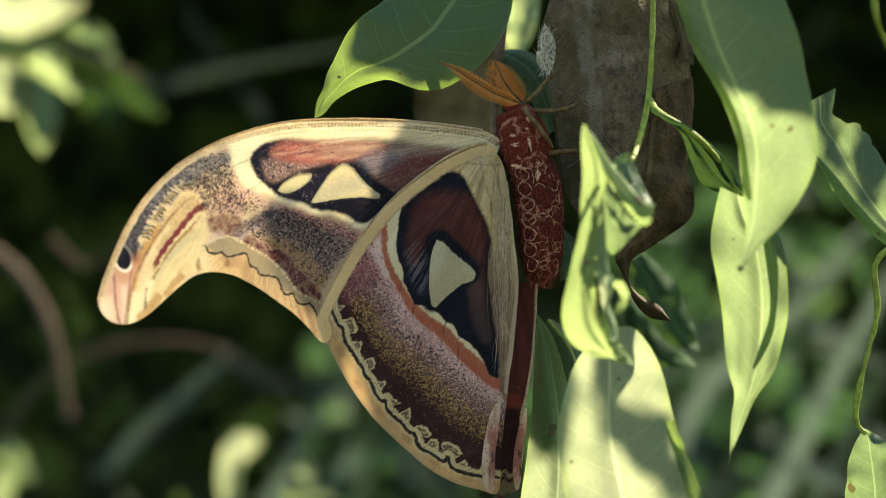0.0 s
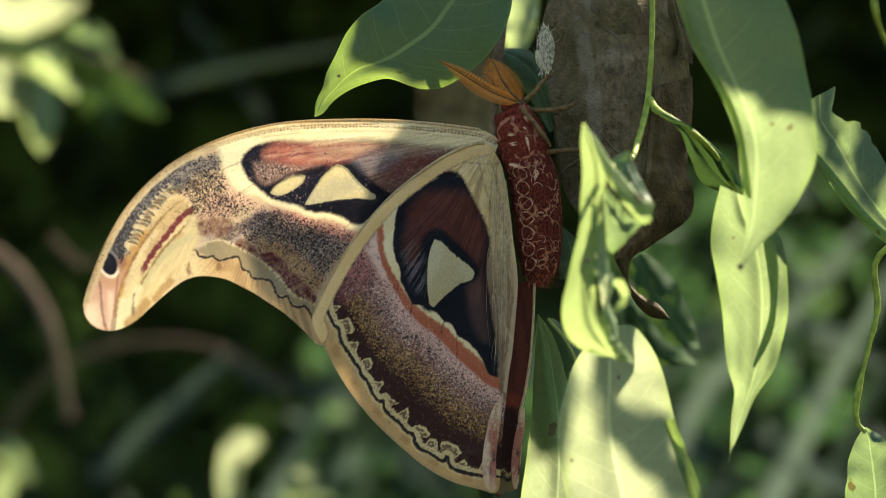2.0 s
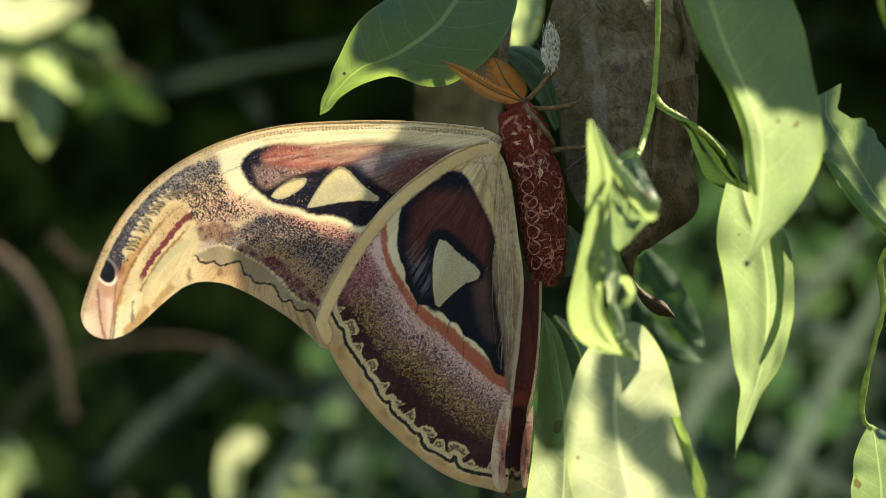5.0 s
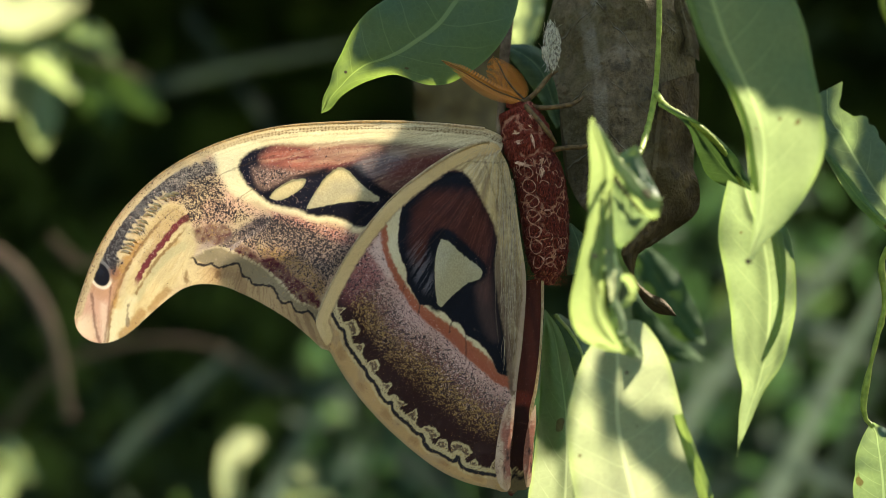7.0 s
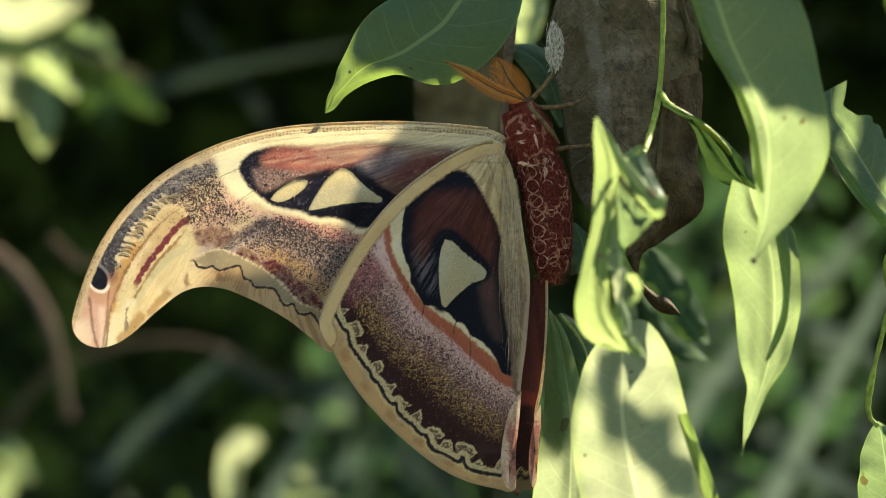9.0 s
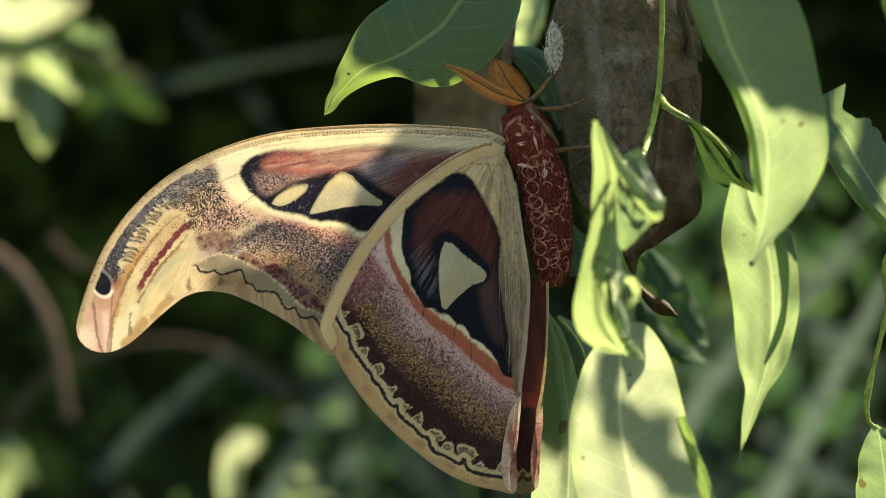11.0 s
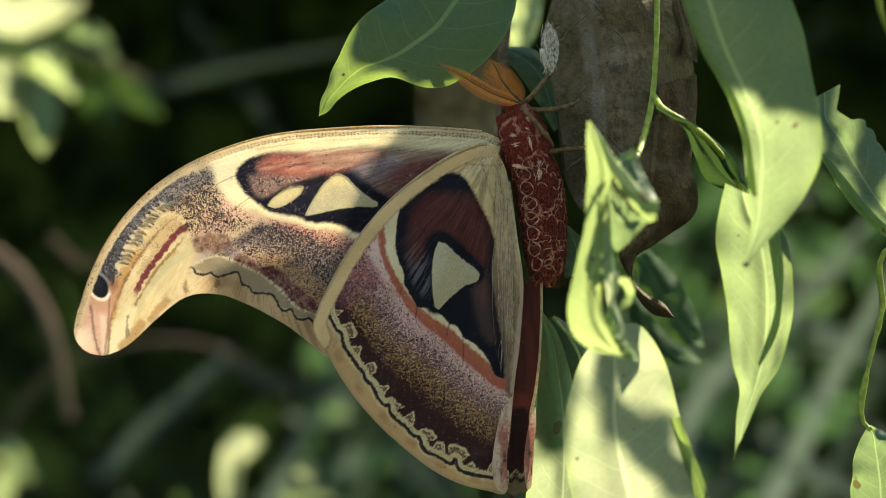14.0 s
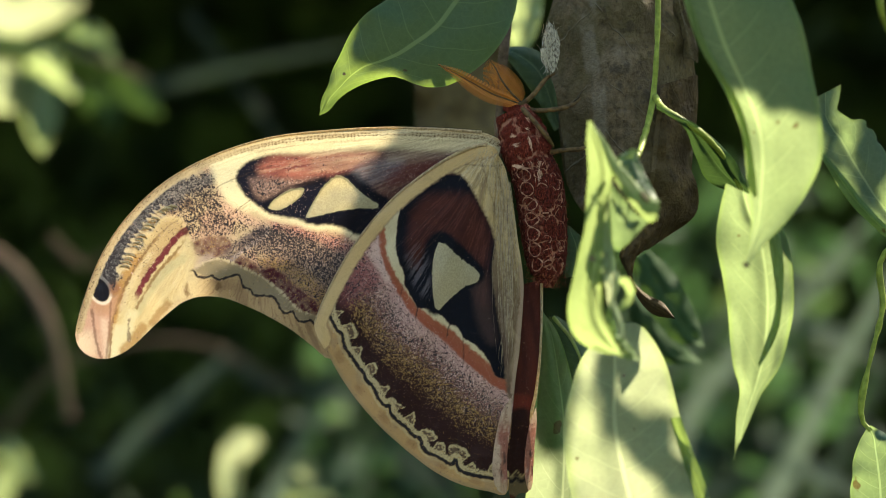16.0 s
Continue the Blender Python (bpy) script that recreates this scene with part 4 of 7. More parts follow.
    heart = w.area([(-23.4, -16.4), (-19.6, -11.9), (-13.5, -10.9), (-7.3, -12.0), (-3.3, -19.0), (-2.7, -24.7), (-3.6, -32.1), (-3.3, -41.1), (-6.0, -38.1), (-5.9, -31.4), (-13.3, -23.9), (-14.8, -22.4), (-18.6, -26.2), (-21.6, -30.6), (-24.3, -26.2)], 2.0)
    w.lay(heart * (0.8 + w.rough(0.3, 0.4)), (0.080, 0.022, 0.014))
    w.lay(heart * ease(hair2, 0.55, 0.75) * 0.4, (0.17, 0.055, 0.038))
    w.lay(w.area([(-7.4, -35.1), (-3.7, -32.1), (-2.1, -41.1), (-1.0, -50.0), (-3.3, -50.0), (-6.0, -44.0)], 1.5) * 0.6, (0.085, 0.050, 0.042))
    for k in ([(-19.1, -27.6), (-18.2, -24.7), (-16.4, -22.4), (-13.3, -23.2), (-5.9, -30.6), (-5.2, -32.9), (-8.2, -35.1), (-13.4, -39.6), (-17.1, -41.8), (-18.6, -38.1)],):
        w.lay(w.area(k, 0.8, grow=1.3), (0.005, 0.006, 0.010))
    bloom = w.area([(-24.7, -27.6), (-20.9, -24.7), (-18.6, -30.6), (-18.6, -38.1), (-22.4, -35.1)], 1.6)
    w.lay(bloom * 0.6 * ease(hair2 + 0.3 * fine, 0.5, 0.9), (0.17, 0.15, 0.16))
    w.lay(w.area(HIND_PANE, 0.25), (0.515, 0.456, 0.262))
    w.sprinkle(w.area(HIND_PANE, 0.3), 0.0, 0.0, 0.0)
    # pale hair at the base, dimmer down the inner margin
    fan = w.area([(-30.3, -15.9), (-26.5, -12.7), (-21.2, -8.5), (-15.1, -5.5), (-9.6, -6.4), (-5.5, -12.8), (-2.5, -19.0), (-0.9, -24.7), (-1.8, -30.6), (-1.0, -39.6), (0.4, -48.5), (1.4, -56.0), (2.0, -64.9), (4.7, -65.6), (5.6, -50.0), (7.4, -38.1), (8.9, -27.6), (6.6, -17.2), (5.2, -6.8), (3.7, 0.4), (-1.6, 3.1), (-13.6, -1.5), (-22.7, -7.4)], 0.6)
    low = ease(-p[:, 1], 20, 42)
    base = np.array((0.64, 0.47, 0.215)) * (1 - low[:, None]) + np.array((0.18, 0.118, 0.06)) * low[:, None]
    m = np.clip(fan * (0.92 + 0.12 * hair), 0, 1)[:, None]
    w.col = w.col * (1 - m) + base * m
    w.sprinkle(fan, 0.0, 0.0, 0.0)
    w.lay(fan * ease(w.rough(0.3, 1.0, 8) + 0.5 * hair2, 0.25, 0.75) * 0.5, (0.30, 0.21, 0.13))
    w.lay(fan * ease(fine + w.rough(0.5, 0.5, 6), 0.55, 0.95) * 0.45, (0.22, 0.15, 0.09))
    w.lay(fan * ease(-fine, -0.35, -0.1) * (0.4 - 0.2 * low), (0.70, 0.56, 0.32))
    w.lay(fan * ease(lock, 0.55, 0.8) * 0.5, (0.24, 0.165, 0.09))
    w.lay(fan * ease(-lock, -0.4, -0.2) * (0.5 - 0.3 * low), (0.74, 0.58, 0.32))
    # shadow stripe painted in brown down the inner margin's fold
    fold = w.line([(-1.8, -26.2), (-1.0, -35.1), (0.2, -44.0), (1.4, -54.5), (2.2, -63.4)])
    w.lay(fan * ease(-fold[0], -1.8, -0.4) * 0.7, (0.13, 0.080, 0.060))
    rimline = w.line([(5.6, -30.6), (5.9, -38.1), (5.0, -47.0), (4.1, -55.9), (3.2, -63.4)])
    w.lay(ease(-rimline[0], -0.9, -0.3) * 0.7, (0.50, 0.36, 0.24))
    for k in ([(-18.2, -6.1), (-13.6, -4.3), (-9.1, -3.4), (-2.8, -3.8), (1.4, -3.3)], [(-1.3, -3.1), (-0.1, -6.8), (1.1, -12.7)], [(-4.5, -3.0), (-2.6, -9.8), (-0.8, -17.2)]):
        z = w.line(k)
        w.lay(ease(-z[0] + w.rough(1.5, 0.3), -0.30, -0.08) * 0.55, (0.16, 0.11, 0.065))
    # front margin
    f = w.line([(-3.3, 1.8), (-6.8, 1.4), (-13.6, -1.6), (-21.2, -6.5), (-28.9, -12.7), (-36.5, -21.4), (-42.3, -30.0), (-47.0, -39.1), (-49.3, -45.3), (-48.2, -49.3)])
    rim = ease(-f[0], -3.7, -3.2)
    w.lay(rim, (0.66, 0.46, 0.205))
    w.lay(rim * ease(-f[0], -2.2, -0.5) * 0.4, (0.72, 0.53, 0.27))
    w.lay(ease(-np.abs(f[0] - 3.5), -0.40, -0.12) * 0.5, (0.30, 0.19, 0.10))
    w.lay(rim * ease(w.rough(0.9, 1.0, 2), 0.25, 0.5) * 0.25, (0.40, 0.25, 0.12))
    w.sprinkle(rim, 0.06, 0.0, 0.0)
    for k, a in (([(-25.4, -35.1), (-27.2, -40.4), (-28.9, -44.1)], 0.5), ([(-21.6, -41.2), (-22.1, -44.1)], 0.8), ([(-13.3, -45.5), (-13.9, -48.5)], 0.8), ([(-9.5, -49.1), (-9.6, -56.0)], 0.6), ([(-27.6, -25.4), (-18.0, -17.2), (-4.3, -8.0)], 0.35), ([(-23.9, -30.6), (-14.9, -20.9), (-5.8, -11.3)], 0.3), ([(-11.1, -79.9), (-10.8, -71.7)], 0.5), ([(-37.5, -51.6), (-33.8, -44.1)], 0.3), ([(-36.0, -58.3), (-28.4, -48.6)], 0.2), ([(-29.1, -66.8), (-25.4, -56.0)], 0.25)):
        w.lay(ease(-w.line(k)[0], -0.25, -0.08) * a, (0.05, 0.030, 0.022))
    return w.col, w.dust


def relief_fore(p):
    """Stiff rolled front edge, shallow pleats along the veins, wing tip bent back."""
    x, z = p[:, 0], p[:, 1]
    r = np.hypot(x, z)
    a = np.arctan2(-z, -x)
    y = 0.5 * np.sin(a * 26) * ease(r, 10, 60) + 2.5 * ease(r, 70, 118) ** 2
    y += 1.2 * ease(-z - 0.32 * np.abs(x), 0, 25)
    return y + 0.5 * (lattice(x * 0.25 + 60, z * 0.25 + 60) - 0.5)


def relief_hind(p):
    x, z = p[:, 0], p[:, 1]
    r = np.hypot(x, z)
    a = np.arctan2(-z, -x)
    y = 0.6 * np.sin(a * 20 + 1) * ease(r, 10, 50) - 2.2 * np.sin(np.clip((a - 0.5) / 1.1, 0, 1) * np.pi)
    return y + 0.5 * (lattice(x * 0.22 + 80, z * 0.22 + 80) - 0.5)


def pane(outline, relief, lift, parent):
    me = membrane(outline, 0.5, lambda p: relief(p) - lift, None)
    return part("window_pane", me, PANE, parent, "pale translucent scale-free wing window")


def fuzz(points, radii, count, length, seed, droop=0.3):
    """Short hairs standing off a round body, as thin slivers in one mesh."""
    rnd = np.random.RandomState(seed)
    c = spline(points, 60)
    rad = np.interp(np.linspace(0, 1, 60), np.linspace(0, 1, len(radii)), radii)
    v, f = [], []
    for k in range(count):
        i = rnd.randint(0, 59)
        d = rnd.normal(size=3)
        d /= np.linalg.norm(d)
        tan = c[i + 1] - c[i]
        tan = tan / np.linalg.norm(tan)
        d = d - tan * (d @ tan)
        d /= np.linalg.norm(d)
        a = c[i] + d * rad[i] * 0.96
        e = a + (d * 0.55 + tan * droop + rnd.normal(size=3) * 0.25) * length * rnd.uniform(0.5, 1.2)
        s = np.cross(d, tan) * length * 0.055
        n = len(v)
        v += [a - s, a + s, e]
        f.append((n, n + 1, n + 2))
    return mesh_of("fuzz", v, f, False)


def antenna(spine, upper, lower, parent):
    """A feathered antenna: a curved shaft with a row of fine barbs out to each of two outlines."""
    feather = part("antenna", tube(spine, [0.00032, 0.00026, 0.00012], m=24, n=6), LEG, parent, "feathered orange antenna")
    n = 52
    c = spline(spine, n)
    half = np.gradient(c, axis=0) * 0.36
    for outline in (upper, lower):
        e = spline(outline, n)
        v, f = [], []
        for i in range(1, n - 1):
            tip = e[min(n - 1, i + 3)]
            bow = c[i] + (tip - c[i]) * 0.5 + np.array([0, -0.0006, 0]) + half[i] * 0.8
            k = len(v)
            v += [c[i] - half[i], c[i] + half[i], bow + half[i], bow - half[i], tip + half[i] * 0.5, tip - half[i] * 0.5]
            f += [(k, k + 1, k + 2, k + 3), (k + 3, k + 2, k + 4, k + 5)]
        part("comb", mesh_of("comb", v, f, False), ANTENNA, feather)
    return feather


def m3(points, y=0.0):
    """Millimetre drawing on the moth's plane to metres; a third number is the depth."""
    return [(p[0] * 0.001, y * 0.001 + (p[2] * 0.001 if len(p) > 2 else 0), p[1] * 0.001) for p in points]


MOTH_AT = (0.0159, 0.0000, 1.2301)
moth = root("moth", MOTH_AT, "large maroon and cream moth clinging to a cocoon", "moth")

fore = part("forewing", membrane(FORE_EDGE, 0.21, relief_fore, paint_fore, FORE_PANES), WING, moth, "long hooked forewing, maroon, cream and rose with a black eye spot")
FORE_HINGE = m3([(-0.8, 0.8)], 0.5)[0]
for k in FORE_PANES:
    pane(k, relief_fore, 0.1, fore)
edge = spline(FORE_EDGE[1:14], 50)
part("costal_vein", tube([(a * 0.001, float(y) * 0.001, b * 0.001) for (a, b), y in zip(edge[::3], relief_fore(edge[::3]))], [0.0004, 0.0003, 0.0002, 0.00015], m=50), COSTA, fore, "tan front-edge vein")

# raised cream scale tufts below the dark patch
rnd = np.random.RandomState(23)
comb = spline([(-87.2, -16.2), (-90.4, -17.7), (-93.7, -20.9), (-96.6, -24.6), (-99.0, -28.3), (-101.2, -32.0)], 19)
for k in range(19):
    if k in (4, 9, 14):
        continue
    x, z = comb[k]
    long, tilt = rnd.uniform(0.75, 1.25), rnd.uniform(-0.25, 0.25)
    line = [(x + 1.2 * long, z - 0.35 + tilt), (x + 0.3, z + 0.12), (x - 0.6 * long, z + 0.3), (x - 1.5 * long, z + 0.15 - tilt)]
    lift = relief_fore(np.array(line))
    puff = [(q[0] * 0.001, (float(y) + d) * 0.001, q[1] * 0.001) for q, y, d in zip(line, lift, (0.2, -0.12, -0.16, 0.1))]
    part("scale_tuft", tube(puff, [0.00012, 0.00034, 0.00042, 0.0003, 0.0001], n=8, m=12, bumps=0.2, seed=k), TUFT, fore)

hind = part("hindwing", membrane(HIND_EDGE, 0.21, relief_hind, paint_hind, [HIND_PANE]), WING, moth, "rounded hindwing, dark maroon with a cream triangle and laced margin")
HIND_HINGE = m3([(0.0, -3.8)], -4)[0]
pane(HIND_PANE, relief_hind, 0.1, hind)
rim = np.array(HIND_EDGE)[2:11]
part("rim_vein", tube([(a * 0.001, float(y) * 0.001, b * 0.001) for (a, b), y in zip(rim, relief_hind(rim))], [0.0005, 0.0003, 0.0002], m=40), COSTA, hind)


def paint_fold(p):
    w = Paint(p, (0.52, 0.38, 0.26))
    ray = w.streak((3, -55), 140)
    w.lay(ease(p[:, 0] + 0.06 * (p[:, 1] + 76) + w.rough(0.8, 1.0), -0.6, 0.9) * ease(-p[:, 1], 69, 74) * 0.85, (0.28, 0.085, 0.060))
    w.lay(ease(ray, 0.5, 0.8) * 0.5, (0.16, 0.075, 0.05))
    w.lay(ease(-ray, -0.35, -0.1) * 0.4, (0.66, 0.50, 0.36))
    for x, z, e in ((1.6, -80.0, 2.6), (0.6, -84.5, 1.2), (8.0, -84.5, 1.6), (7.4, -80.0, 1.4)):
        q = np.hypot((p[:, 0] - x) * 2.4, (p[:, 1] - z) / e * 1.4) + w.rough(1.4, 1.0, x)
        w.lay(ease(-q, -1.4, -0.5) * 0.85, (0.030, 0.020, 0.018))
    w.sprinkle(np.ones(len(p)), 0.14, 0.1, 0.0)
    w.lay(ease(-p[:, 1], 85.5, 88.0) * 0.6, (0.46, 0.35, 0.20))
    return w.col, w.dust


def paint_far(p):
    w = Paint(p, (0.061, 0.016, 0.012))
    hair = w.streak((2, 20), 60)
    w.lay(hair * 0.5, (0.162, 0.037, 0.021))
    w.lay(w.area([(2.3, -63.7), (7.5, -65.2), (6.9, -68.5), (2.3, -67.5)], 0.9) * 0.8, (0.20, 0.036, 0.020))
    w.lay(w.area([(1.5, -69.0), (6.8, -68.9), (6.8, -86.2), (1.5, -86.2)], 0.75), (0.032, 0.012, 0.010))
    low = (4.5, -86.9)[1]
    w.lay(w.area([(1.5, -85.9), (7.5, -85.9), (7.2, -90.7), (1.5, -90.7)], 0.45), (0.156, 0.122, 0.065))
    w.lay(ease(-np.abs(p[:, 1] - low - 0.5 * np.sin(p[:, 0] * 2.2)), -0.7, -0.3), (0.016, 0.013, 0.014))
    w.lay(ease(-np.abs(p[:, 1] - low - 1.6 - 0.7 * np.sin(p[:, 0] * 2.2)), -0.5, -0.2) * 0.8, (0.434, 0.342, 0.175))
    w.sprinkle(np.ones(len(p)), 0.15, 0.05, 0.05)
    return w.col, w.dust


def strands(count, seed, start, end, lift, spread, wide=0.055):
    """Fine hairs lying on a wing, from one line to another (millimetres)."""
    rnd = np.random.RandomState(seed)
    a, b = spline(start, 50), spline(end, 50)
    v, f = [], []
    for k in range(count):
        i = rnd.randint(0, 50)
        j = int(np.clip(i + rnd.normal() * spread, 0, 49))
        u0, u1 = sorted(rnd.rand(2))
        if u1 - u0 < 0.12:
            u1 = u0 + 0.12
        p, q = a[i] + (b[j] - a[i]) * u0, a[i] + (b[j] - a[i]) * u1
        d = q - p
        n = np.array([-d[1], d[0]]) / (np.linalg.norm(d) + 1e-9)
        bow = rnd.normal() * 0.03 * np.linalg.norm(d)
        y = lift - rnd.rand() * 0.5
        n0 = len(v)
        for t in (0.0, 0.35, 0.7, 1.0):
            m = p + d * t + n * (bow * math.sin(math.pi * t) + 0.35 * math.sin(5.0 * t + k) * t)
            w = wide * (1.1 - t)
            dy = float(relief_hind(m[None])[0]) + y - 0.3 * math.sin(math.pi * t)
            v += [((m - n * w)[0] * 0.001, dy * 0.001, (m - n * w)[1] * 0.001), ((m + n * w)[0] * 0.001, dy * 0.001, (m + n * w)[1] * 0.001)]
        for t in range(3):
            r = n0 + 2 * t
            f.append((r, r + 1, r + 3, r + 2))
    return mesh_of("strands", v, f)


HAIR_PALE = plain("cream_wing_hair", (0.34, 0.27, 0.16), (0.54, 0.45, 0.28), 900, 0.7, 0.3, (1, 1, 0.9))
HAIR_DIM = plain("brown_wing_hair", (0.20, 0.15, 0.10), (0.36, 0.28, 0.20), 900, 0.7, 0.3, (1, 1, 0.9))
part("base_hair", strands(90, 1, [(-4.8, 1.1), (-1.5, 0.2), (0.3, -3.0)], [(-13.6, -5.2), (-3.0, -15.7), (0.3, -26.3), (5.3, -23.3)], -0.3, 3), HAIR_PALE, hind, "long cream hair at the wing base")
part("inner_hair", strands(70, 2, [(0.3, -5.3), (1.8, -5.3), (3.0, -8.3)], [(-0.6, -50.3), (1.2, -60.7), (4.2, -48.7), (6.0, -35.2)], -0.3, 2), HAIR_PALE, hind, "cream hair along the inner margin")
part("dim_hair", strands(50, 3, [(0.0, -9.8), (1.8, -9.8), (3.6, -14.3)], [(-0.9, -56.3), (0.9, -63.7), (4.1, -56.2)], -0.4, 2), HAIR_DIM, hind, "brownish hair along the inner margin")
part("inner_fold", membrane([(3.9, -63.7), (2.3, -66.0), (0.5, -69.4), (-1.2, -77.3), (-1.7, -84.0), (-0.6, -88.5), (1.5, -89.8), (2.4, -87.7), (2.3, -80.2), (3.2, -72.0)], 0.4, lambda p: -4.2 - 0.8 * np.sin(p[:, 0] * 0.5), paint_fold), WING, hind, "rolled rosy inner margin of the hindwing")
far = part("far_hindwing", membrane([(5.3, -35.2), (10.8, -34.9), (10.7, -44.2), (10.1, -54.7), (9.0, -63.7), (7.5, -70.4), (7.2, -80.2), (6.9, -89.5), (4.8, -90.4), (1.5, -90.1), (1.5, -65.2)], 0.5, lambda p: 3.0 + 0.15 * (p[:, 0] - 2) ** 2 * 0.1, paint_far), WING, moth, "edge of the other hindwing, dark red-brown")
far.location = HIND_HINGE
part("far_fold", membrane([(9.0, -67.4), (7.2, -71.9), (6.0, -78.7), (5.7, -84.7), (6.6, -89.5), (7.8, -87.6), (8.1, -80.2), (9.0, -72.7)], 0.4, lambda p: 1.5 + 0 * p[:, 0], paint_fold), WING, far, "rolled cream margin of the other hindwing")
part("far_rim", tube(m3([(10.8, -34.9), (10.7, -44.2), (10.1, -54.7), (9.0, -63.7), (7.7, -70.4), (8.1, -78.7), (7.1, -89.5)], 2.8), [0.0004, 0.0003, 0.0005, 0.0003], m=30), COSTA, far, "pale hairy rim")

# body
ABD = m3([(*q, d) for q, d in zip([(7.8, -5.4), (10.2, -12.3), (11.2, -19.5), (11.8, -27.0), (12.2, -33.8), (12.0, -39.9)], (0, 0, 0.5, 1, 1, 1))])
ABD_R = [0.0060, 0.0066, 0.0066, 0.0064, 0.0060, 0.0052, 0.0018]
abdomen = part("abdomen", tube(ABD, ABD_R, n=28, m=64), FUR, moth, "dark red furry abdomen with pale-rimmed plates")
ring_pts = spline(ABD, 9)
for k in range(1, 8):
    a, b = ring_pts[k] - (ring_pts[k] - ring_pts[k - 1]) * 0.22, ring_pts[k] + (ring_pts[k] - ring_pts[k - 1]) * 0.22
    r = float(np.interp(k / 8, np.linspace(0, 1, 7), ABD_R))
    part("segment_ring", tube([tuple(a), tuple(ring_pts[k]), tuple(b)], [r * 0.97, r * 1.045, r * 0.97], n=28, m=7), FUR, abdomen)
rims = []
axis = spline(ABD, 80)
rnd = np.random.RandomState(17)
for row in range(7):
    for col in (-1.1, 0.1, 1.3):
        main = col < -1
        if not main and rnd.rand() < 0.3:
            continue
        i = 11 + row * 9 + (0 if main else rnd.randint(-2, 4))
        r = float(np.interp(i / 79, np.linspace(0, 1, 7), ABD_R))
        size = 1.0 if main else rnd.uniform(0.45, 0.85)
        turn, sweep = rnd.uniform(0, 6.28), 1.0 if main else rnd.uniform(0.4, 0.95)
        loop = []
        for q in range(11):
            a = turn + 2 * math.pi * sweep * q / 10
            ang = math.radians(col * 30 + 2) + 0.30 * size * math.cos(a) * rnd.uniform(0.82, 1.12)
            j = min(78.9, max(0, i + 4.1 * size * math.sin(a) * rnd.uniform(0.85, 1.1)))
            c = axis[int(j)] + (axis[int(j) + 1] - axis[int(j)]) * (j % 1)
            loop.append((c[0] + r * 1.03 * math.sin(ang), c[1] - r * 1.03 * math.cos(ang), c[2]))
        rims.append(tube(loop, [0.00009, 0.00022, 0.00012, 0.00024, 0.00008, 0.0002, 0.00008] if main else [0.00004, 0.00016, 0.00006, 0.00018, 0.00003], n=5, m=30, bumps=0.9, seed=row + col * 3))
part("plate_lattice", join(rims), plain("cream_hair_rims", (0.15, 0.05, 0.03), (0.42, 0.23, 0.15), 900, 0.9), abdomen, "cream hair rims round dark red plates")
part("abdomen_hair", fuzz(ABD, ABD_R[:-1], 2600, 0.0017, 3), plain("red_hair", (0.12, 0.018, 0.009), (0.30, 0.065, 0.03), 900, 0.9), abdomen)
part("pale_hair", fuzz(ABD, ABD_R[:-1], 170, 0.0013, 4), plain("pale_hair", (0.30, 0.15, 0.09), (0.54, 0.34, 0.22), 900, 0.9), abdomen)
THX = m3([(*q, d) for q, d in zip([(3.3, 7.2), (5.1, 3.3), (6.8, -1.2), (8.1, -7.8)], (0, 0, 0, 0))])
THX_R = [0.0046, 0.0062, 0.0069, 0.0060]
thorax = part("thorax", tube(THX, THX_R, n=26, m=36, bumps=0.04), FUR_THORAX, moth, "dark red furry thorax with pale streaks")
part("thorax_hair", fuzz(THX, THX_R, 1500, 0.0024, 5), bpy.data.materials["red_hair"], thorax)
part("tail_hair", fuzz(ABD[-2:], [0.0048, 0.0030], 500, 0.0009, 14, 0.6), plain("orange_tail_hair", (0.22, 0.05, 0.014), (0.46, 0.17, 0.05), 900, 0.9), abdomen, "orange hair at the tail end")


def tuft(points, n, wide, parent, seed):
    """A brush of pale hairs lying along a short line on the body."""
    rnd = np.random.RandomState(seed)
    a, b = np.array(points[0]), np.array(points[1])
    v, f = [], []
    for k in range(n):
        o = rnd.normal(size=3) * wide
        o[1] *= 0.4
        p = a + (b - a) * rnd.uniform(0, 0.5) + o
        q = p + (b - a) * rnd.uniform(0.4, 0.8) + rnd.normal(size=3) * wide * 0.5
        side = np.array([-(b - a)[2], 0, (b - a)[0]])
        side = side / np.linalg.norm(side) * 0.00007
        i = len(v)
        v += [p - side, p + side, q]
        f.append((i, i + 1, i + 2))
    part("pale_tuft", mesh_of("tuft", v, f, False), bpy.data.materials["pale_hair"], parent)


for k, (line, n, wide) in enumerate((([(2.7, 0.3), (4.5, -0.1)], 40, 0.0003), ([(7.6, -0.4), (8.4, -3.9)], 50, 0.0003), ([(3.4, -2.4), (5.7, -1.8)], 30, 0.0003), ([(3.0, -7.5), (7.5, -8.4)], 60, 0.0003), ([(10.8, -6.6), (9.9, -8.4)], 40, 0.0004), ([(10.5, -9.0), (9.9, -11.7)], 40, 0.0004), ([(6.6, 2.1), (7.8, 1.5)], 20, 0.0002), ([(6.9, 5.1), (7.8, 3.9)], 30, 0.0003))):
    tuft(m3(line, -7.3), n // 2, wide * 0.8, thorax, k)
part("collar_hair", fuzz(m3([(7.2, -6.3), (7.8, -8.4)], -0.5), [0.0063, 0.0064], 60, 0.0020, 9, 0.5), bpy.data.materials["pale_hair"], thorax, "pale hair collar behind the thorax")
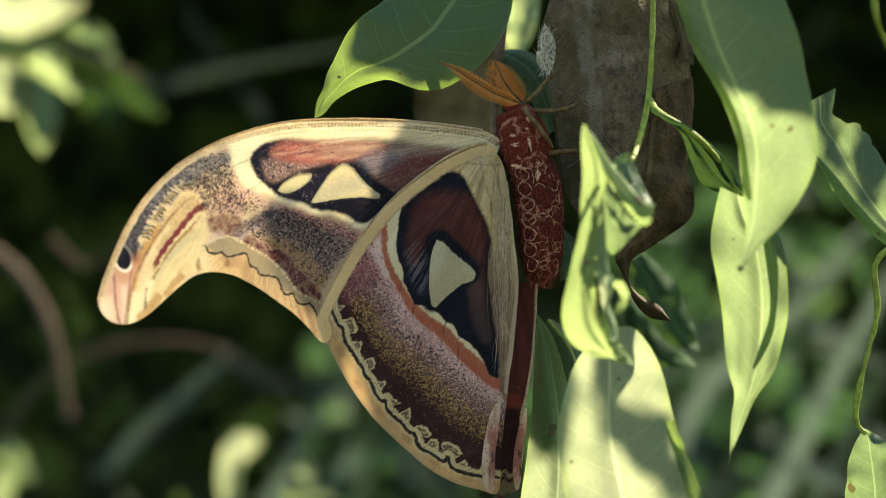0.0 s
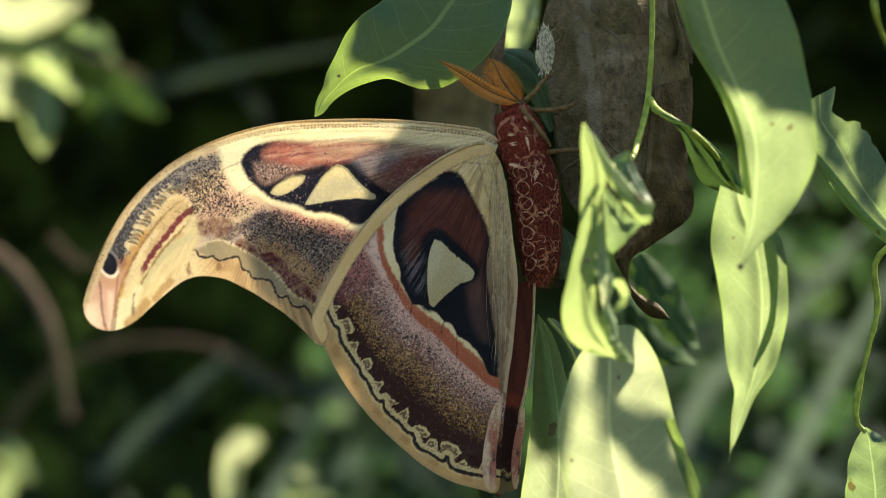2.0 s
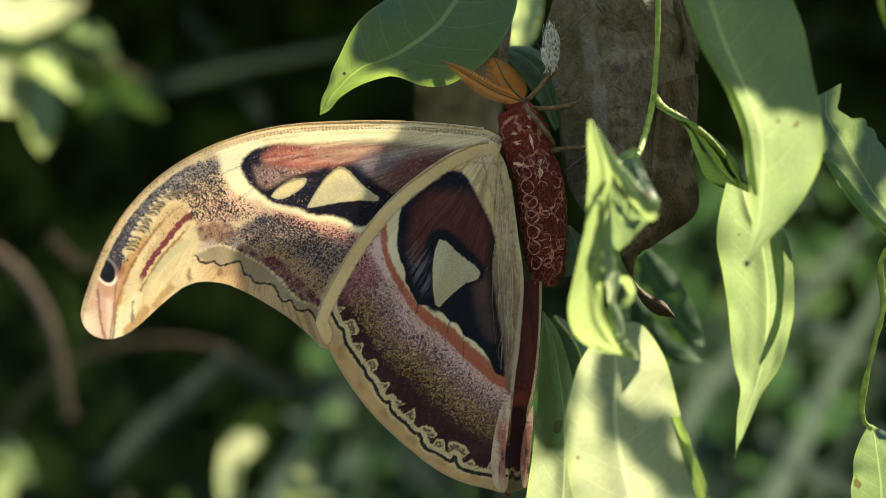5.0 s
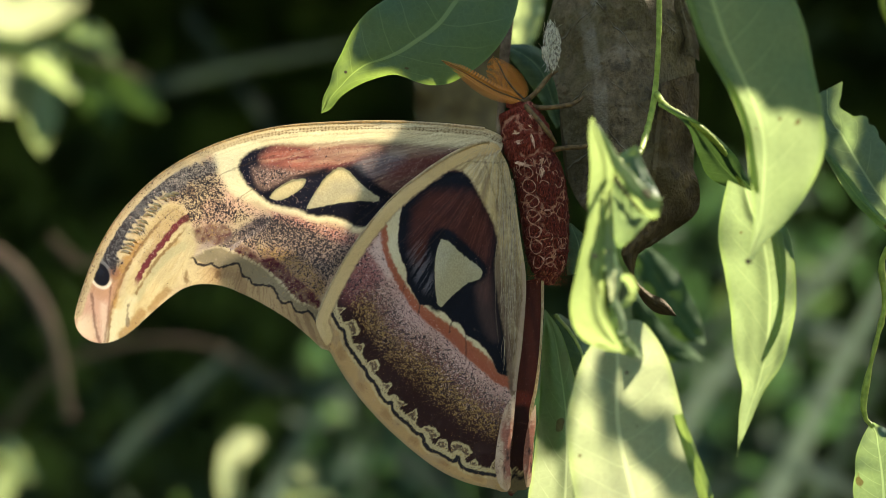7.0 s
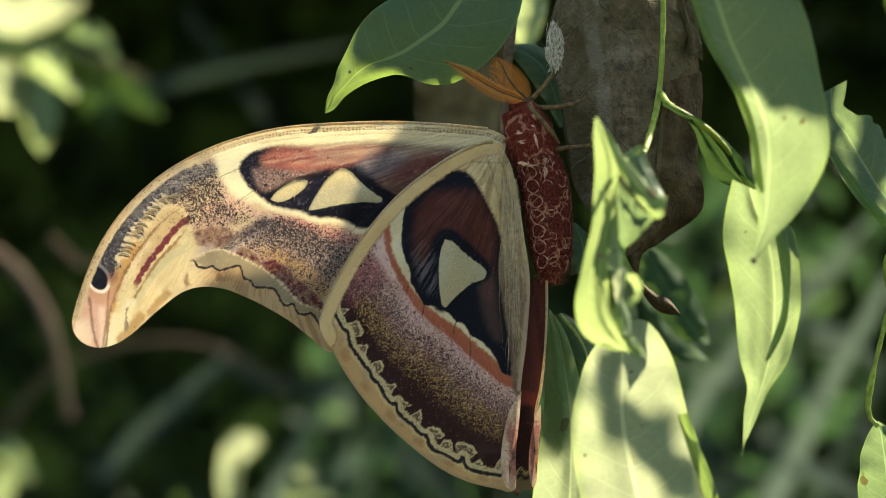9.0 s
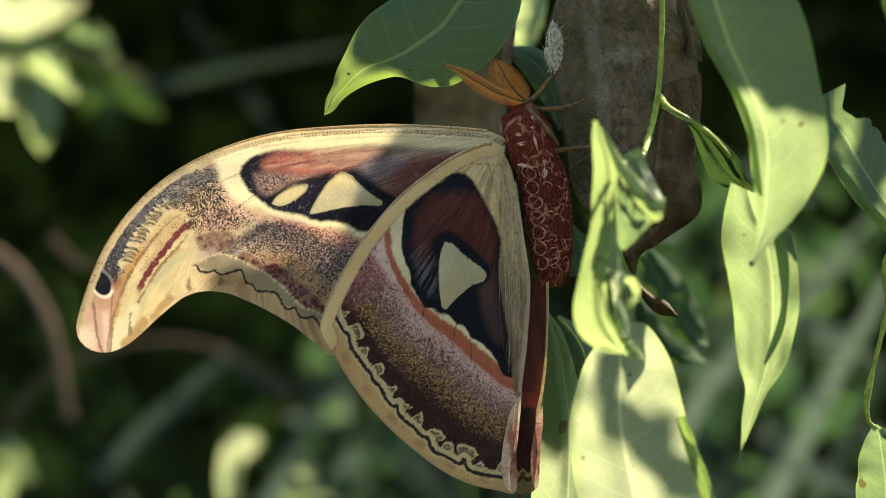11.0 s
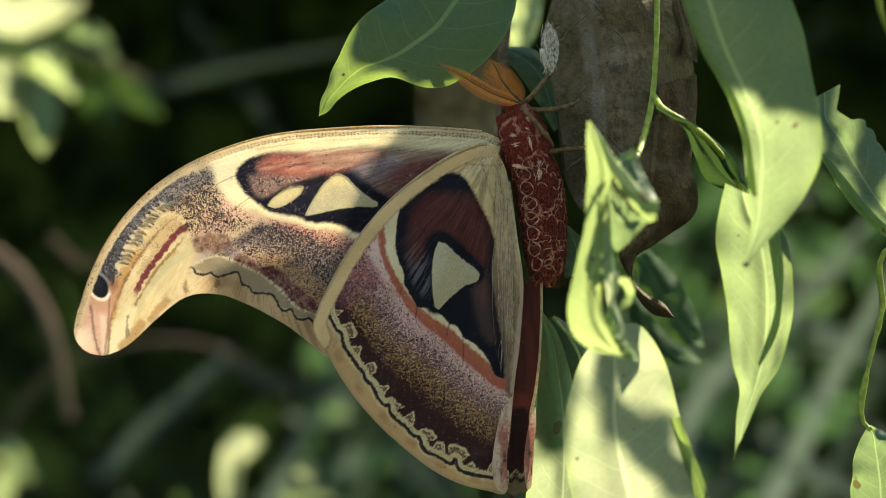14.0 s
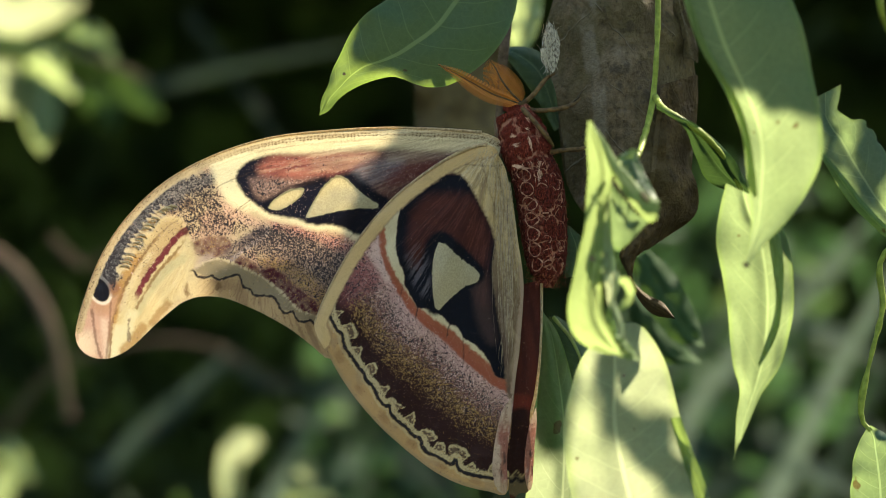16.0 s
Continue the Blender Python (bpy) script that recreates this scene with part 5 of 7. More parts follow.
part("head", tube(m3([(3.0, 6.3), (3.9, 8.1), (5.1, 9.3)], -1), [0.0022, 0.0030, 0.0016], n=16, m=14), FUR_THORAX, moth)
antenna(m3([(5.6, 8.7, -4.0), (2.1, 10.0, -4.0), (-1.6, 11.4, -4.0), (-6.1, 13.9, -4.0), (-10.8, 16.6, -4.0), (-15.9, 19.3, -4.0)]), m3([(5.3, 9.1, -4.0), (2.1, 11.7, -4.0), (-1.6, 13.3, -4.0), (-5.3, 15.5, -4.0), (-9.8, 17.9, -4.0), (-13.5, 19.0, -4.0), (-16.0, 19.6, -4.0)]), m3([(4.6, 8.0, -5.0), (1.4, 8.0, -5.0), (-2.4, 8.9, -5.0), (-6.1, 10.7, -5.0), (-9.8, 13.5, -5.0), (-13.1, 16.8, -5.0), (-15.9, 19.2, -5.0)]), moth)
antenna(m3([(6.0, 9.4, 1.0), (3.3, 12.1, 1.0), (0.9, 15.3, 1.0), (-0.6, 18.4, 1.0), (-2.2, 20.8, 1.0)]), m3([(5.8, 9.2, 2.0), (1.6, 10.7, 2.0), (-2.1, 13.4, 2.0), (-3.9, 15.5, 2.0), (-4.0, 18.2, 2.0), (-3.3, 20.0, 2.0), (-2.4, 20.9, 2.0)]), m3([(6.4, 9.5, 2.0), (7.1, 12.2, 2.0), (5.8, 15.5, 2.0), (3.4, 18.2, 2.0), (0.3, 20.0, 2.0), (-2.1, 20.9, 2.0)]), moth)
for k, y in (([(5.7, 8.4), (9.0, 11.2), (12.8, 15.8), (15.0, 17.2)], (0, -1, 2, 4)), ([(6.3, 7.5), (11.2, 7.0), (16.5, 7.5), (19.8, 8.7), (21.6, 10.2)], (0, -3, -4, -2, 1)), ([(6.0, 7.5), (9.0, 4.2), (12.3, 0.0), (14.2, -2.4)], (-4, -6, -6, -3)), ([(12.8, -4.2), (16.5, -3.6), (21.0, -3.3), (23.4, -2.4)], (-2, -3, -2, 1))):
    leg = part("leg", tube(m3([(*q, d) for q, d in zip(k, y)]), [0.0008, 0.0006, 0.0007, 0.0003], n=8, m=22, bumps=0.1, seed=3), LEG, moth, "thin ochre leg with hairs")

# ---------------- cocoon in its dead leaf ----------------
COC_AT = (0.0481, 0.0100, 1.2671)
cocoon = root("cocoon", COC_AT, "cocoon wrapped in a dry grey-brown dead leaf", "cocoon")
part("leaf_wrap", sheet([(0.0319, 0.0140, 1.2737), (0.0293, 0.0140, 1.2645), (0.0279, 0.0140, 1.2583), (0.0288, 0.0140, 1.2492), (0.0308, 0.0140, 1.2423), (0.0331, 0.0140, 1.2293), (0.0343, 0.0140, 1.2185), (0.0377, 0.0140, 1.2109), (0.0453, 0.0140, 1.2047), (0.0512, 0.0140, 1.2002)], [(0.0626, 0.0100, 1.2732), (0.0658, 0.0100, 1.2611), (0.0682, 0.0100, 1.2504), (0.0690, 0.0100, 1.2413), (0.0676, 0.0100, 1.2276), (0.0673, 0.0100, 1.2199), (0.0684, 0.0100, 1.2105), (0.0641, 0.0100, 1.2065), (0.0580, 0.0100, 1.2024), (0.0527, 0.0100, 1.1983)], COC_AT, 90, 60, 0.015, 0.0024, 11, 0.32, 0.0015), DEAD, cocoon, "dry grey-brown leaf rolled round the cocoon")
part("back_wrap", sheet([(0.0334, 0.0200, 1.2743), (0.0311, 0.0200, 1.2589), (0.0318, 0.0200, 1.2426), (0.0341, 0.0200, 1.2187), (0.0426, 0.0200, 1.2063)], [(0.0624, 0.0160, 1.2739), (0.0677, 0.0160, 1.2508), (0.0673, 0.0160, 1.2278), (0.0677, 0.0160, 1.2106), (0.0531, 0.0160, 1.2002)], COC_AT, 40, 20, -0.012, 0.0015, 12), DEAD, cocoon)
part("side_flap", sheet([(0.0579, -0.0030, 1.2435), (0.0561, -0.0030, 1.2300), (0.0547, -0.0030, 1.2181), (0.0499, -0.0030, 1.2061), (0.0472, -0.0030, 1.1979)], [(0.0687, 0.0030, 1.2469), (0.0684, 0.0030, 1.2363), (0.0666, 0.0030, 1.2243), (0.0681, 0.0030, 1.2101), (0.0551, 0.0030, 1.2002)], COC_AT, 50, 24, 0.004, 0.0022, 21, 0.1, 0.0), DEAD_DARK, cocoon, "brown crumpled side of the dead leaf, shade painted in")
part("leaf_tail", sheet([(0.0498, 0.0120, 1.2032), (0.0483, 0.0120, 1.1986), (0.0510, 0.0120, 1.1925), (0.0531, 0.0120, 1.1872), (0.0574, 0.0120, 1.1826), (0.0631, 0.0120, 1.1815)], [(0.0556, 0.0080, 1.2032), (0.0522, 0.0080, 1.1971), (0.0518, 0.0080, 1.1918), (0.0556, 0.0080, 1.1880), (0.0601, 0.0080, 1.1857), (0.0627, 0.0080, 1.1819)], COC_AT, 30, 9, 0.004, 0.001, 13), DEAD_DARK, cocoon, "curled brown tip of the dead leaf, shade painted in")
part("leaf_flap", sheet([(0.0614, 0.0060, 1.2713), (0.0622, 0.0060, 1.2637), (0.0637, 0.0060, 1.2577), (0.0648, 0.0060, 1.2516)], [(0.0635, 0.0040, 1.2711), (0.0661, 0.0040, 1.2635), (0.0681, 0.0040, 1.2560), (0.0688, 0.0040, 1.2499)], COC_AT, 20, 7, 0.002, 0.001, 14), DEAD, cocoon)
patch = part("silk_patch", sheet([(0.0282, 0.0010, 1.2602), (0.0272, 0.0010, 1.2575), (0.0267, 0.0010, 1.2542), (0.0264, 0.0010, 1.2512), (0.0276, 0.0010, 1.2488), (0.0296, 0.0010, 1.2472)], [(0.0292, 0.0030, 1.2604), (0.0309, 0.0030, 1.2577), (0.0316, 0.0030, 1.2550), (0.0315, 0.0030, 1.2521), (0.0309, 0.0030, 1.2496), (0.0300, 0.0030, 1.2473)], COC_AT, 40, 16, 0.0012, 0.0006, 15), SILK, cocoon, "patch of white spun silk")
rnd = np.random.RandomState(5)
fibres = []
for k in range(150):
    x, z, lean = rnd.uniform(-1, 1), rnd.uniform(-1, 1), rnd.normal() * 0.5
    c0 = np.array((0.0289, -0.0005, 1.2535))
    if x * x + z * z > 1:
        continue
    p = [c0 + (0.0023 * x + lean * 0.0012 * q + rnd.normal() * 0.00025, -0.0008 * (1 - x * x) + rnd.normal() * 0.0003, 0.0062 * z + 0.0017 * q) for q in (-1, -0.3, 0.4, 1)]
    fibres.append(tube([tuple(q) for q in p], [0.00004, 0.00008, 0.00004], COC_AT, 4, 7))
part("silk_threads", join(fibres), SILK, patch, "loose white silk threads")

# ---------------- leafy branch ----------------
BR_AT = (0.0562, -0.0080, 1.2683)
branch = root("branch", BR_AT, "hanging branch with pale green long pointed leaves", "branch")


def leaf(left, right, material, nt=44, ns=17, bulge=0.0, ruffle=0.0, seed=0, rib=0.5, crease=0.0, label="", ragged=0.0, ribbed=True):
    ob = part("leaf", sheet(left, right, BR_AT, nt, ns, bulge, ruffle, seed, rib, crease, ragged), material, branch, label)
    if ribbed:
        g = sheet(left, right, BR_AT, 24, 21, bulge, 0.0, seed, rib, crease)
        co = np.array([v.co[:] for v in g.vertices]).reshape(24, 21, 3)
        k = int(round(rib * 20))
        line = co[:23, k] + np.array([0, -0.0002, 0])
        part("midrib", tube([tuple(q) for q in line[::2]], [0.0005, 0.0004, 0.0002], n=6, m=24), RIB, ob)
        bpy.data.meshes.remove(g)
    return ob


# the broad leaf above the antennae
leaf([(0.0213, 0.0060, 1.2758), (0.0198, 0.0060, 1.2637), (0.0160, 0.0060, 1.2554), (0.0100, 0.0060, 1.2489), (0.0024, 0.0060, 1.2443), (-0.0029, 0.0060, 1.2436), (-0.0067, 0.0060, 1.2443), (-0.0120, 0.0060, 1.2462), (-0.0157, 0.0060, 1.2460), (-0.0218, 0.0060, 1.2440), (-0.0271, 0.0060, 1.2407), (-0.0301, 0.0060, 1.2372), (-0.0327, 0.0060, 1.2360)], [(0.0009, 0.0030, 1.2785), (-0.0096, 0.0030, 1.2725), (-0.0142, 0.0030, 1.2672), (-0.0202, 0.0030, 1.2627), (-0.0240, 0.0030, 1.2582), (-0.0270, 0.0030, 1.2521), (-0.0292, 0.0030, 1.2476), (-0.0301, 0.0030, 1.2438), (-0.0319, 0.0030, 1.2401), (-0.0325, 0.0030, 1.2359)], GREEN_DEEP, 60, 21, 0.0015, 0.0006, 1, 0.52, 0.001, "broad green leaf with a pale midrib and pointed tip", 0.0, False)
# large leaf at the other side of the cocoon
large = leaf([(0.0575, -0.0600, 1.2643), (0.0616, -0.0600, 1.2513), (0.0663, -0.0600, 1.2425), (0.0704, -0.0600, 1.2349), (0.0729, -0.0600, 1.2274), (0.0743, -0.0600, 1.2165), (0.0751, -0.0600, 1.2056), (0.0734, -0.0600, 1.1954)], [(0.0829, -0.0640, 1.2639), (0.0872, -0.0640, 1.2517), (0.0898, -0.0640, 1.2395), (0.0915, -0.0640, 1.2286), (0.0911, -0.0640, 1.2212), (0.0879, -0.0640, 1.2137), (0.0829, -0.0640, 1.2069), (0.0778, -0.0640, 1.2015), (0.0730, -0.0640, 1.1954)], GREEN, 60, 23, 0.0008, 0.0006, 2, 0.24, 0.0006, "large drooping green leaf, half in sunshine", 0.0, False)
# yellow-green margin strip; its lit look is put into the colour
part("leaf_margin", sheet([(0.0575, -0.0602, 1.2643), (0.0615, -0.0602, 1.2515), (0.0663, -0.0602, 1.2426), (0.0704, -0.0602, 1.2351), (0.0729, -0.0602, 1.2276), (0.0742, -0.0602, 1.2165), (0.0756, -0.0602, 1.2131)], [(0.0589, -0.0612, 1.2642), (0.0631, -0.0612, 1.2516), (0.0680, -0.0612, 1.2428), (0.0721, -0.0612, 1.2353), (0.0745, -0.0612, 1.2277), (0.0760, -0.0612, 1.2168), (0.0763, -0.0612, 1.2129)], BR_AT, 40, 7, 0.0004, 0.0002, 81), GREEN_YELLOW, large, "yellow-green margin strip, coloured bright as if turned to the light")
narrow = leaf([(0.0713, -0.0380, 1.2168), (0.0699, -0.0380, 1.2100), (0.0689, -0.0380, 1.2016), (0.0706, -0.0380, 1.1931), (0.0721, -0.0380, 1.1832), (0.0730, -0.0380, 1.1719), (0.0750, -0.0380, 1.1648), (0.0741, -0.0380, 1.1577), (0.0736, -0.0380, 1.1475)], [(0.0781, -0.0400, 1.2135), (0.0829, -0.0400, 1.2065), (0.0862, -0.0400, 1.2041), (0.0880, -0.0400, 1.1945), (0.0877, -0.0400, 1.1832), (0.0852, -0.0400, 1.1719), (0.0798, -0.0400, 1.1635), (0.0759, -0.0400, 1.1550), (0.0733, -0.0400, 1.1477)], GREEN, 60, 19, 0.0008, 0.0009, 3, 0.62, 0.001, "long narrow pale green leaf with a drip tip", 0.0, False)
# this leaf's shade is put into its dark green
leaf([(0.0546, -0.0300, 1.2360), (0.0617, -0.0300, 1.2311), (0.0656, -0.0220, 1.2234), (0.0704, -0.0120, 1.2175), (0.0809, -0.0080, 1.2138)], [(0.0544, -0.0320, 1.2367), (0.0630, -0.0320, 1.2327), (0.0710, -0.0240, 1.2276), (0.0771, -0.0180, 1.2213), (0.0810, -0.0120, 1.2141)], GREEN_MATTE, 36, 11, 0.003, 0.0006, 4, 0.5, 0.002, "small folded green leaf", 0.0, False)
leaf([(0.0954, -0.0240, 1.2389), (0.0966, -0.0240, 1.2320), (0.0980, -0.0240, 1.2247), (0.1024, -0.0240, 1.2168), (0.1093, -0.0240, 1.2081), (0.1165, -0.0240, 1.2016), (0.1252, -0.0240, 1.1944)], [(0.1025, -0.0250, 1.2426), (0.1018, -0.0250, 1.2388), (0.1016, -0.0250, 1.2360), (0.1051, -0.0250, 1.2341), (0.1091, -0.0250, 1.2326), (0.1129, -0.0250, 1.2264), (0.1178, -0.0250, 1.2175), (0.1250, -0.0250, 1.2059), (0.1323, -0.0250, 1.1958)], GREEN_DULL, 90, 25, 0.0004, 0.0002, 5, 0.42, 0.001, "green leaf with insect-eaten ragged edge", 0.10, False)
leaf([(0.0964, -0.0250, 1.2250), (0.1005, -0.0250, 1.2182), (0.1055, -0.0250, 1.2110), (0.1132, -0.0250, 1.2038), (0.1236, -0.0250, 1.1958)], [(0.0969, -0.0260, 1.2258), (0.1018, -0.0260, 1.2203), (0.1075, -0.0260, 1.2131), (0.1140, -0.0260, 1.2062), (0.1241, -0.0260, 1.1980)], GREEN, 30, 7, 0.001, 0.0003, 6, 0.5, 0.0, "", 0.0, False)
# crumpled leaf before the cocoon: one leaf in several folds, lit and shaded faces painted in lighter and darker greens
crumpled = leaf([(0.0348, -0.0720, 1.2306), (0.0345, -0.0720, 1.2262), (0.0349, -0.0720, 1.2189), (0.0345, -0.0720, 1.2122), (0.0341, -0.0720, 1.2055), (0.0329, -0.0720, 1.2001), (0.0314, -0.0720, 1.1934), (0.0302, -0.0720, 1.1881), (0.0302, -0.0720, 1.1838), (0.0316, -0.0720, 1.1798), (0.0349, -0.0720, 1.1770), (0.0391, -0.0720, 1.1755), (0.0423, -0.0720, 1.1752)], [(0.0354, -0.0760, 1.2304), (0.0374, -0.0760, 1.2265), (0.0395, -0.0760, 1.2219), (0.0403, -0.0760, 1.2185), (0.0399, -0.0760, 1.2145), (0.0389, -0.0760, 1.2105), (0.0383, -0.0760, 1.2054), (0.0379, -0.0760, 1.2001), (0.0376, -0.0760, 1.1948), (0.0381, -0.0760, 1.1895), (0.0388, -0.0760, 1.1842), (0.0407, -0.0760, 1.1789), (0.0423, -0.0760, 1.1759)], GREEN_YELLOW, 70, 17, 0.002, 0.0006, 7, 0.72, 0.0008, "crumpled folded pale green leaf with bite marks", 0.0, False)
for k, (l, r, material, bulge) in enumerate((
        ([(0.0350, -0.0780, 1.2302), (0.0384, -0.0780, 1.2260), (0.0415, -0.0780, 1.2208), (0.0448, -0.0780, 1.2172), (0.0485, -0.0780, 1.2131), (0.0514, -0.0780, 1.2118)], [(0.0351, -0.0800, 1.2298), (0.0372, -0.0800, 1.2252), (0.0396, -0.0800, 1.2191), (0.0422, -0.0800, 1.2141), (0.0454, -0.0800, 1.2098), (0.0486, -0.0800, 1.2066), (0.0506, -0.0800, 1.2074)], GREEN_YELLOW, 0.003),
        ([(0.0416, -0.0660, 1.2216), (0.0441, -0.0660, 1.2235), (0.0465, -0.0660, 1.2242), (0.0474, -0.0660, 1.2216), (0.0489, -0.0660, 1.2182), (0.0518, -0.0660, 1.2128)], [(0.0417, -0.0690, 1.2208), (0.0437, -0.0690, 1.2190), (0.0455, -0.0690, 1.2173), (0.0472, -0.0690, 1.2155), (0.0492, -0.0690, 1.2130), (0.0514, -0.0690, 1.2121)], GREEN_DEEP, 0.001),
        ([(0.0404, -0.0740, 1.2155), (0.0429, -0.0740, 1.2124), (0.0457, -0.0740, 1.2089), (0.0489, -0.0740, 1.2067)], [(0.0395, -0.0700, 1.2052), (0.0408, -0.0700, 1.2017), (0.0427, -0.0700, 1.2001), (0.0491, -0.0700, 1.2064)], GREEN_DULL, 0.003),
        ([(0.0401, -0.0730, 1.2148), (0.0391, -0.0730, 1.2102), (0.0385, -0.0730, 1.2052), (0.0381, -0.0730, 1.1995), (0.0379, -0.0730, 1.1948)], [(0.0424, -0.0700, 1.2132), (0.0419, -0.0700, 1.2082), (0.0411, -0.0700, 1.2042), (0.0411, -0.0700, 1.1995), (0.0419, -0.0700, 1.1945)], GREEN_PALE, 0.002),
        ([(0.0421, -0.0800, 1.1939), (0.0442, -0.0800, 1.1934), (0.0454, -0.0800, 1.1904), (0.0445, -0.0800, 1.1876), (0.0422, -0.0800, 1.1859)], [(0.0417, -0.0770, 1.1926), (0.0430, -0.0770, 1.1915), (0.0437, -0.0770, 1.1895), (0.0426, -0.0770, 1.1878), (0.0415, -0.0770, 1.1863)], GREEN_YELLOW, 0.002),
        ([(0.0382, -0.0780, 1.1951), (0.0387, -0.0780, 1.1915), (0.0392, -0.0780, 1.1882), (0.0405, -0.0780, 1.1840), (0.0420, -0.0780, 1.1800)], [(0.0421, -0.0760, 1.1951), (0.0421, -0.0760, 1.1915), (0.0411, -0.0760, 1.1882), (0.0427, -0.0760, 1.1839), (0.0431, -0.0760, 1.1799)], GREEN_LIGHT, 0.003),
        ([(0.0369, -0.0720, 1.1785), (0.0403, -0.0720, 1.1762), (0.0436, -0.0720, 1.1744), (0.0472, -0.0720, 1.1736)], [(0.0418, -0.0700, 1.1803), (0.0440, -0.0700, 1.1787), (0.0459, -0.0700, 1.1765), (0.0475, -0.0700, 1.1737)], GREEN_YELLOW, 0.002),
        # dark slot between folds, its shade painted as a dark green strip
        ([(0.0389, -0.0810, 1.1870), (0.0390, -0.0810, 1.1830), (0.0401, -0.0810, 1.1796)], [(0.0401, -0.0810, 1.1859), (0.0409, -0.0810, 1.1827), (0.0410, -0.0810, 1.1798)], GREEN_DARK, 0.0005))):
    part("fold", sheet(l, r, BR_AT, 36, 13, bulge * 0.4, 0.0003, 70 + k, 0.4, 0.0004), material, crumpled)
# big leaf below it
broad = leaf([(0.0433, -0.0420, 1.1812), (0.0360, -0.0420, 1.1746), (0.0323, -0.0420, 1.1650), (0.0305, -0.0420, 1.1559), (0.0315, -0.0420, 1.1453), (0.0332, -0.0420, 1.1355), (0.0360, -0.0420, 1.1242)], [(0.0439, -0.0460, 1.1817), (0.0497, -0.0460, 1.1813), (0.0556, -0.0460, 1.1722), (0.0587, -0.0460, 1.1610), (0.0614, -0.0460, 1.1513), (0.0645, -0.0460, 1.1415), (0.0700, -0.0460, 1.1247)], GREEN_LIGHT, 60, 23, 0.001, 0.0008, 11, 0.44, 0.001, "broad pale green leaf crossed by leaf shadows", 0.0, False)
# shaded side of the narrow leaf's fold, painted as a darker green strip
part("fold", sheet([(0.0813, -0.0415, 1.2051), (0.0826, -0.0415, 1.1959), (0.0834, -0.0415, 1.1889), (0.0829, -0.0415, 1.1833), (0.0791, -0.0415, 1.1720)], [(0.0844, -0.0418, 1.2037), (0.0854, -0.0418, 1.1959), (0.0851, -0.0418, 1.1875), (0.0837, -0.0418, 1.1790), (0.0794, -0.0418, 1.1709)], BR_AT, 30, 7, 0.0004, 0.0002, 82), GREEN_DEEP, narrow, "fold strip beside the midrib, its shaded side painted darker")
# underside strip of the broad leaf; a darker green carries its shade
part("fold", sheet([(0.0566, -0.0468, 1.1586), (0.0584, -0.0468, 1.1527), (0.0601, -0.0468, 1.1471), (0.0625, -0.0468, 1.1402), (0.0636, -0.0468, 1.1349)], [(0.0592, -0.0472, 1.1590), (0.0612, -0.0472, 1.1534), (0.0631, -0.0472, 1.1483), (0.0658, -0.0472, 1.1413), (0.0673, -0.0472, 1.1349)], BR_AT, 30, 7, 0.0004, 0.0002, 83), GREEN_DEEP, broad, "margin strip, coloured darker as if turned from the light")
# leaves behind
leaf([(0.0273, 0.0120, 1.1831), (0.0266, 0.0120, 1.1696), (0.0258, 0.0120, 1.1559), (0.0247, 0.0120, 1.1452), (0.0231, 0.0120, 1.1345), (0.0215, 0.0120, 1.1207)], [(0.0277, 0.0140, 1.1833), (0.0319, 0.0140, 1.1772), (0.0352, 0.0140, 1.1665), (0.0380, 0.0140, 1.1542), (0.0389, 0.0140, 1.1420), (0.0392, 0.0140, 1.1205)], GREEN_GLOSS, 44, 15, 0.003, 0.0008, 12, 0.62, 0.001, "glossy dark green leaf behind the wing", 0.0, False)
leaf([(0.0295, 0.0200, 1.1816), (0.0326, 0.0200, 1.1739), (0.0341, 0.0200, 1.1677), (0.0352, 0.0200, 1.1600)], [(0.0319, 0.0220, 1.1819), (0.0389, 0.0220, 1.1769), (0.0431, 0.0220, 1.1692), (0.0412, 0.0220, 1.1614)], GREEN_DARK, 30, 11, 0.002, 0.0006, 13)
leaf([(0.0576, 0.0950, 1.1976), (0.0627, 0.0950, 1.1830), (0.0704, 0.0950, 1.1728), (0.0790, 0.0950, 1.1707)], [(0.0631, 0.1000, 1.2002), (0.0709, 0.1000, 1.1933), (0.0773, 0.1000, 1.1821), (0.0804, 0.1000, 1.1705)], GREEN_MATTE, 30, 11, 0.002, 0.001, 14, 0.5, 0.001, "dark green leaf far behind", 0.0, False)
leaf([(0.0570, 0.1100, 1.1862), (0.0605, 0.1100, 1.1740), (0.0683, 0.1100, 1.1652), (0.0797, 0.1100, 1.1652)], [(0.0600, 0.1150, 1.1896), (0.0679, 0.1150, 1.1791), (0.0758, 0.1150, 1.1703), (0.0811, 0.1150, 1.1650)], GREEN_MATTE, 30, 11, 0.002, 0.001, 15, 0.5, 0.0, "", 0.0, False)
leaf([(0.0160, 0.0300, 1.2560), (0.0205, 0.0300, 1.2503), (0.0260, 0.0300, 1.2425), (0.0315, 0.0300, 1.2331)], [(0.0164, 0.0330, 1.2565), (0.0238, 0.0330, 1.2565), (0.0309, 0.0330, 1.2518), (0.0340, 0.0330, 1.2348)], GREEN_DULL, 30, 11, 0.003, 0.001, 16, 0.5, 0.001, "bluish green leaf behind the antennae", 0.0, False)
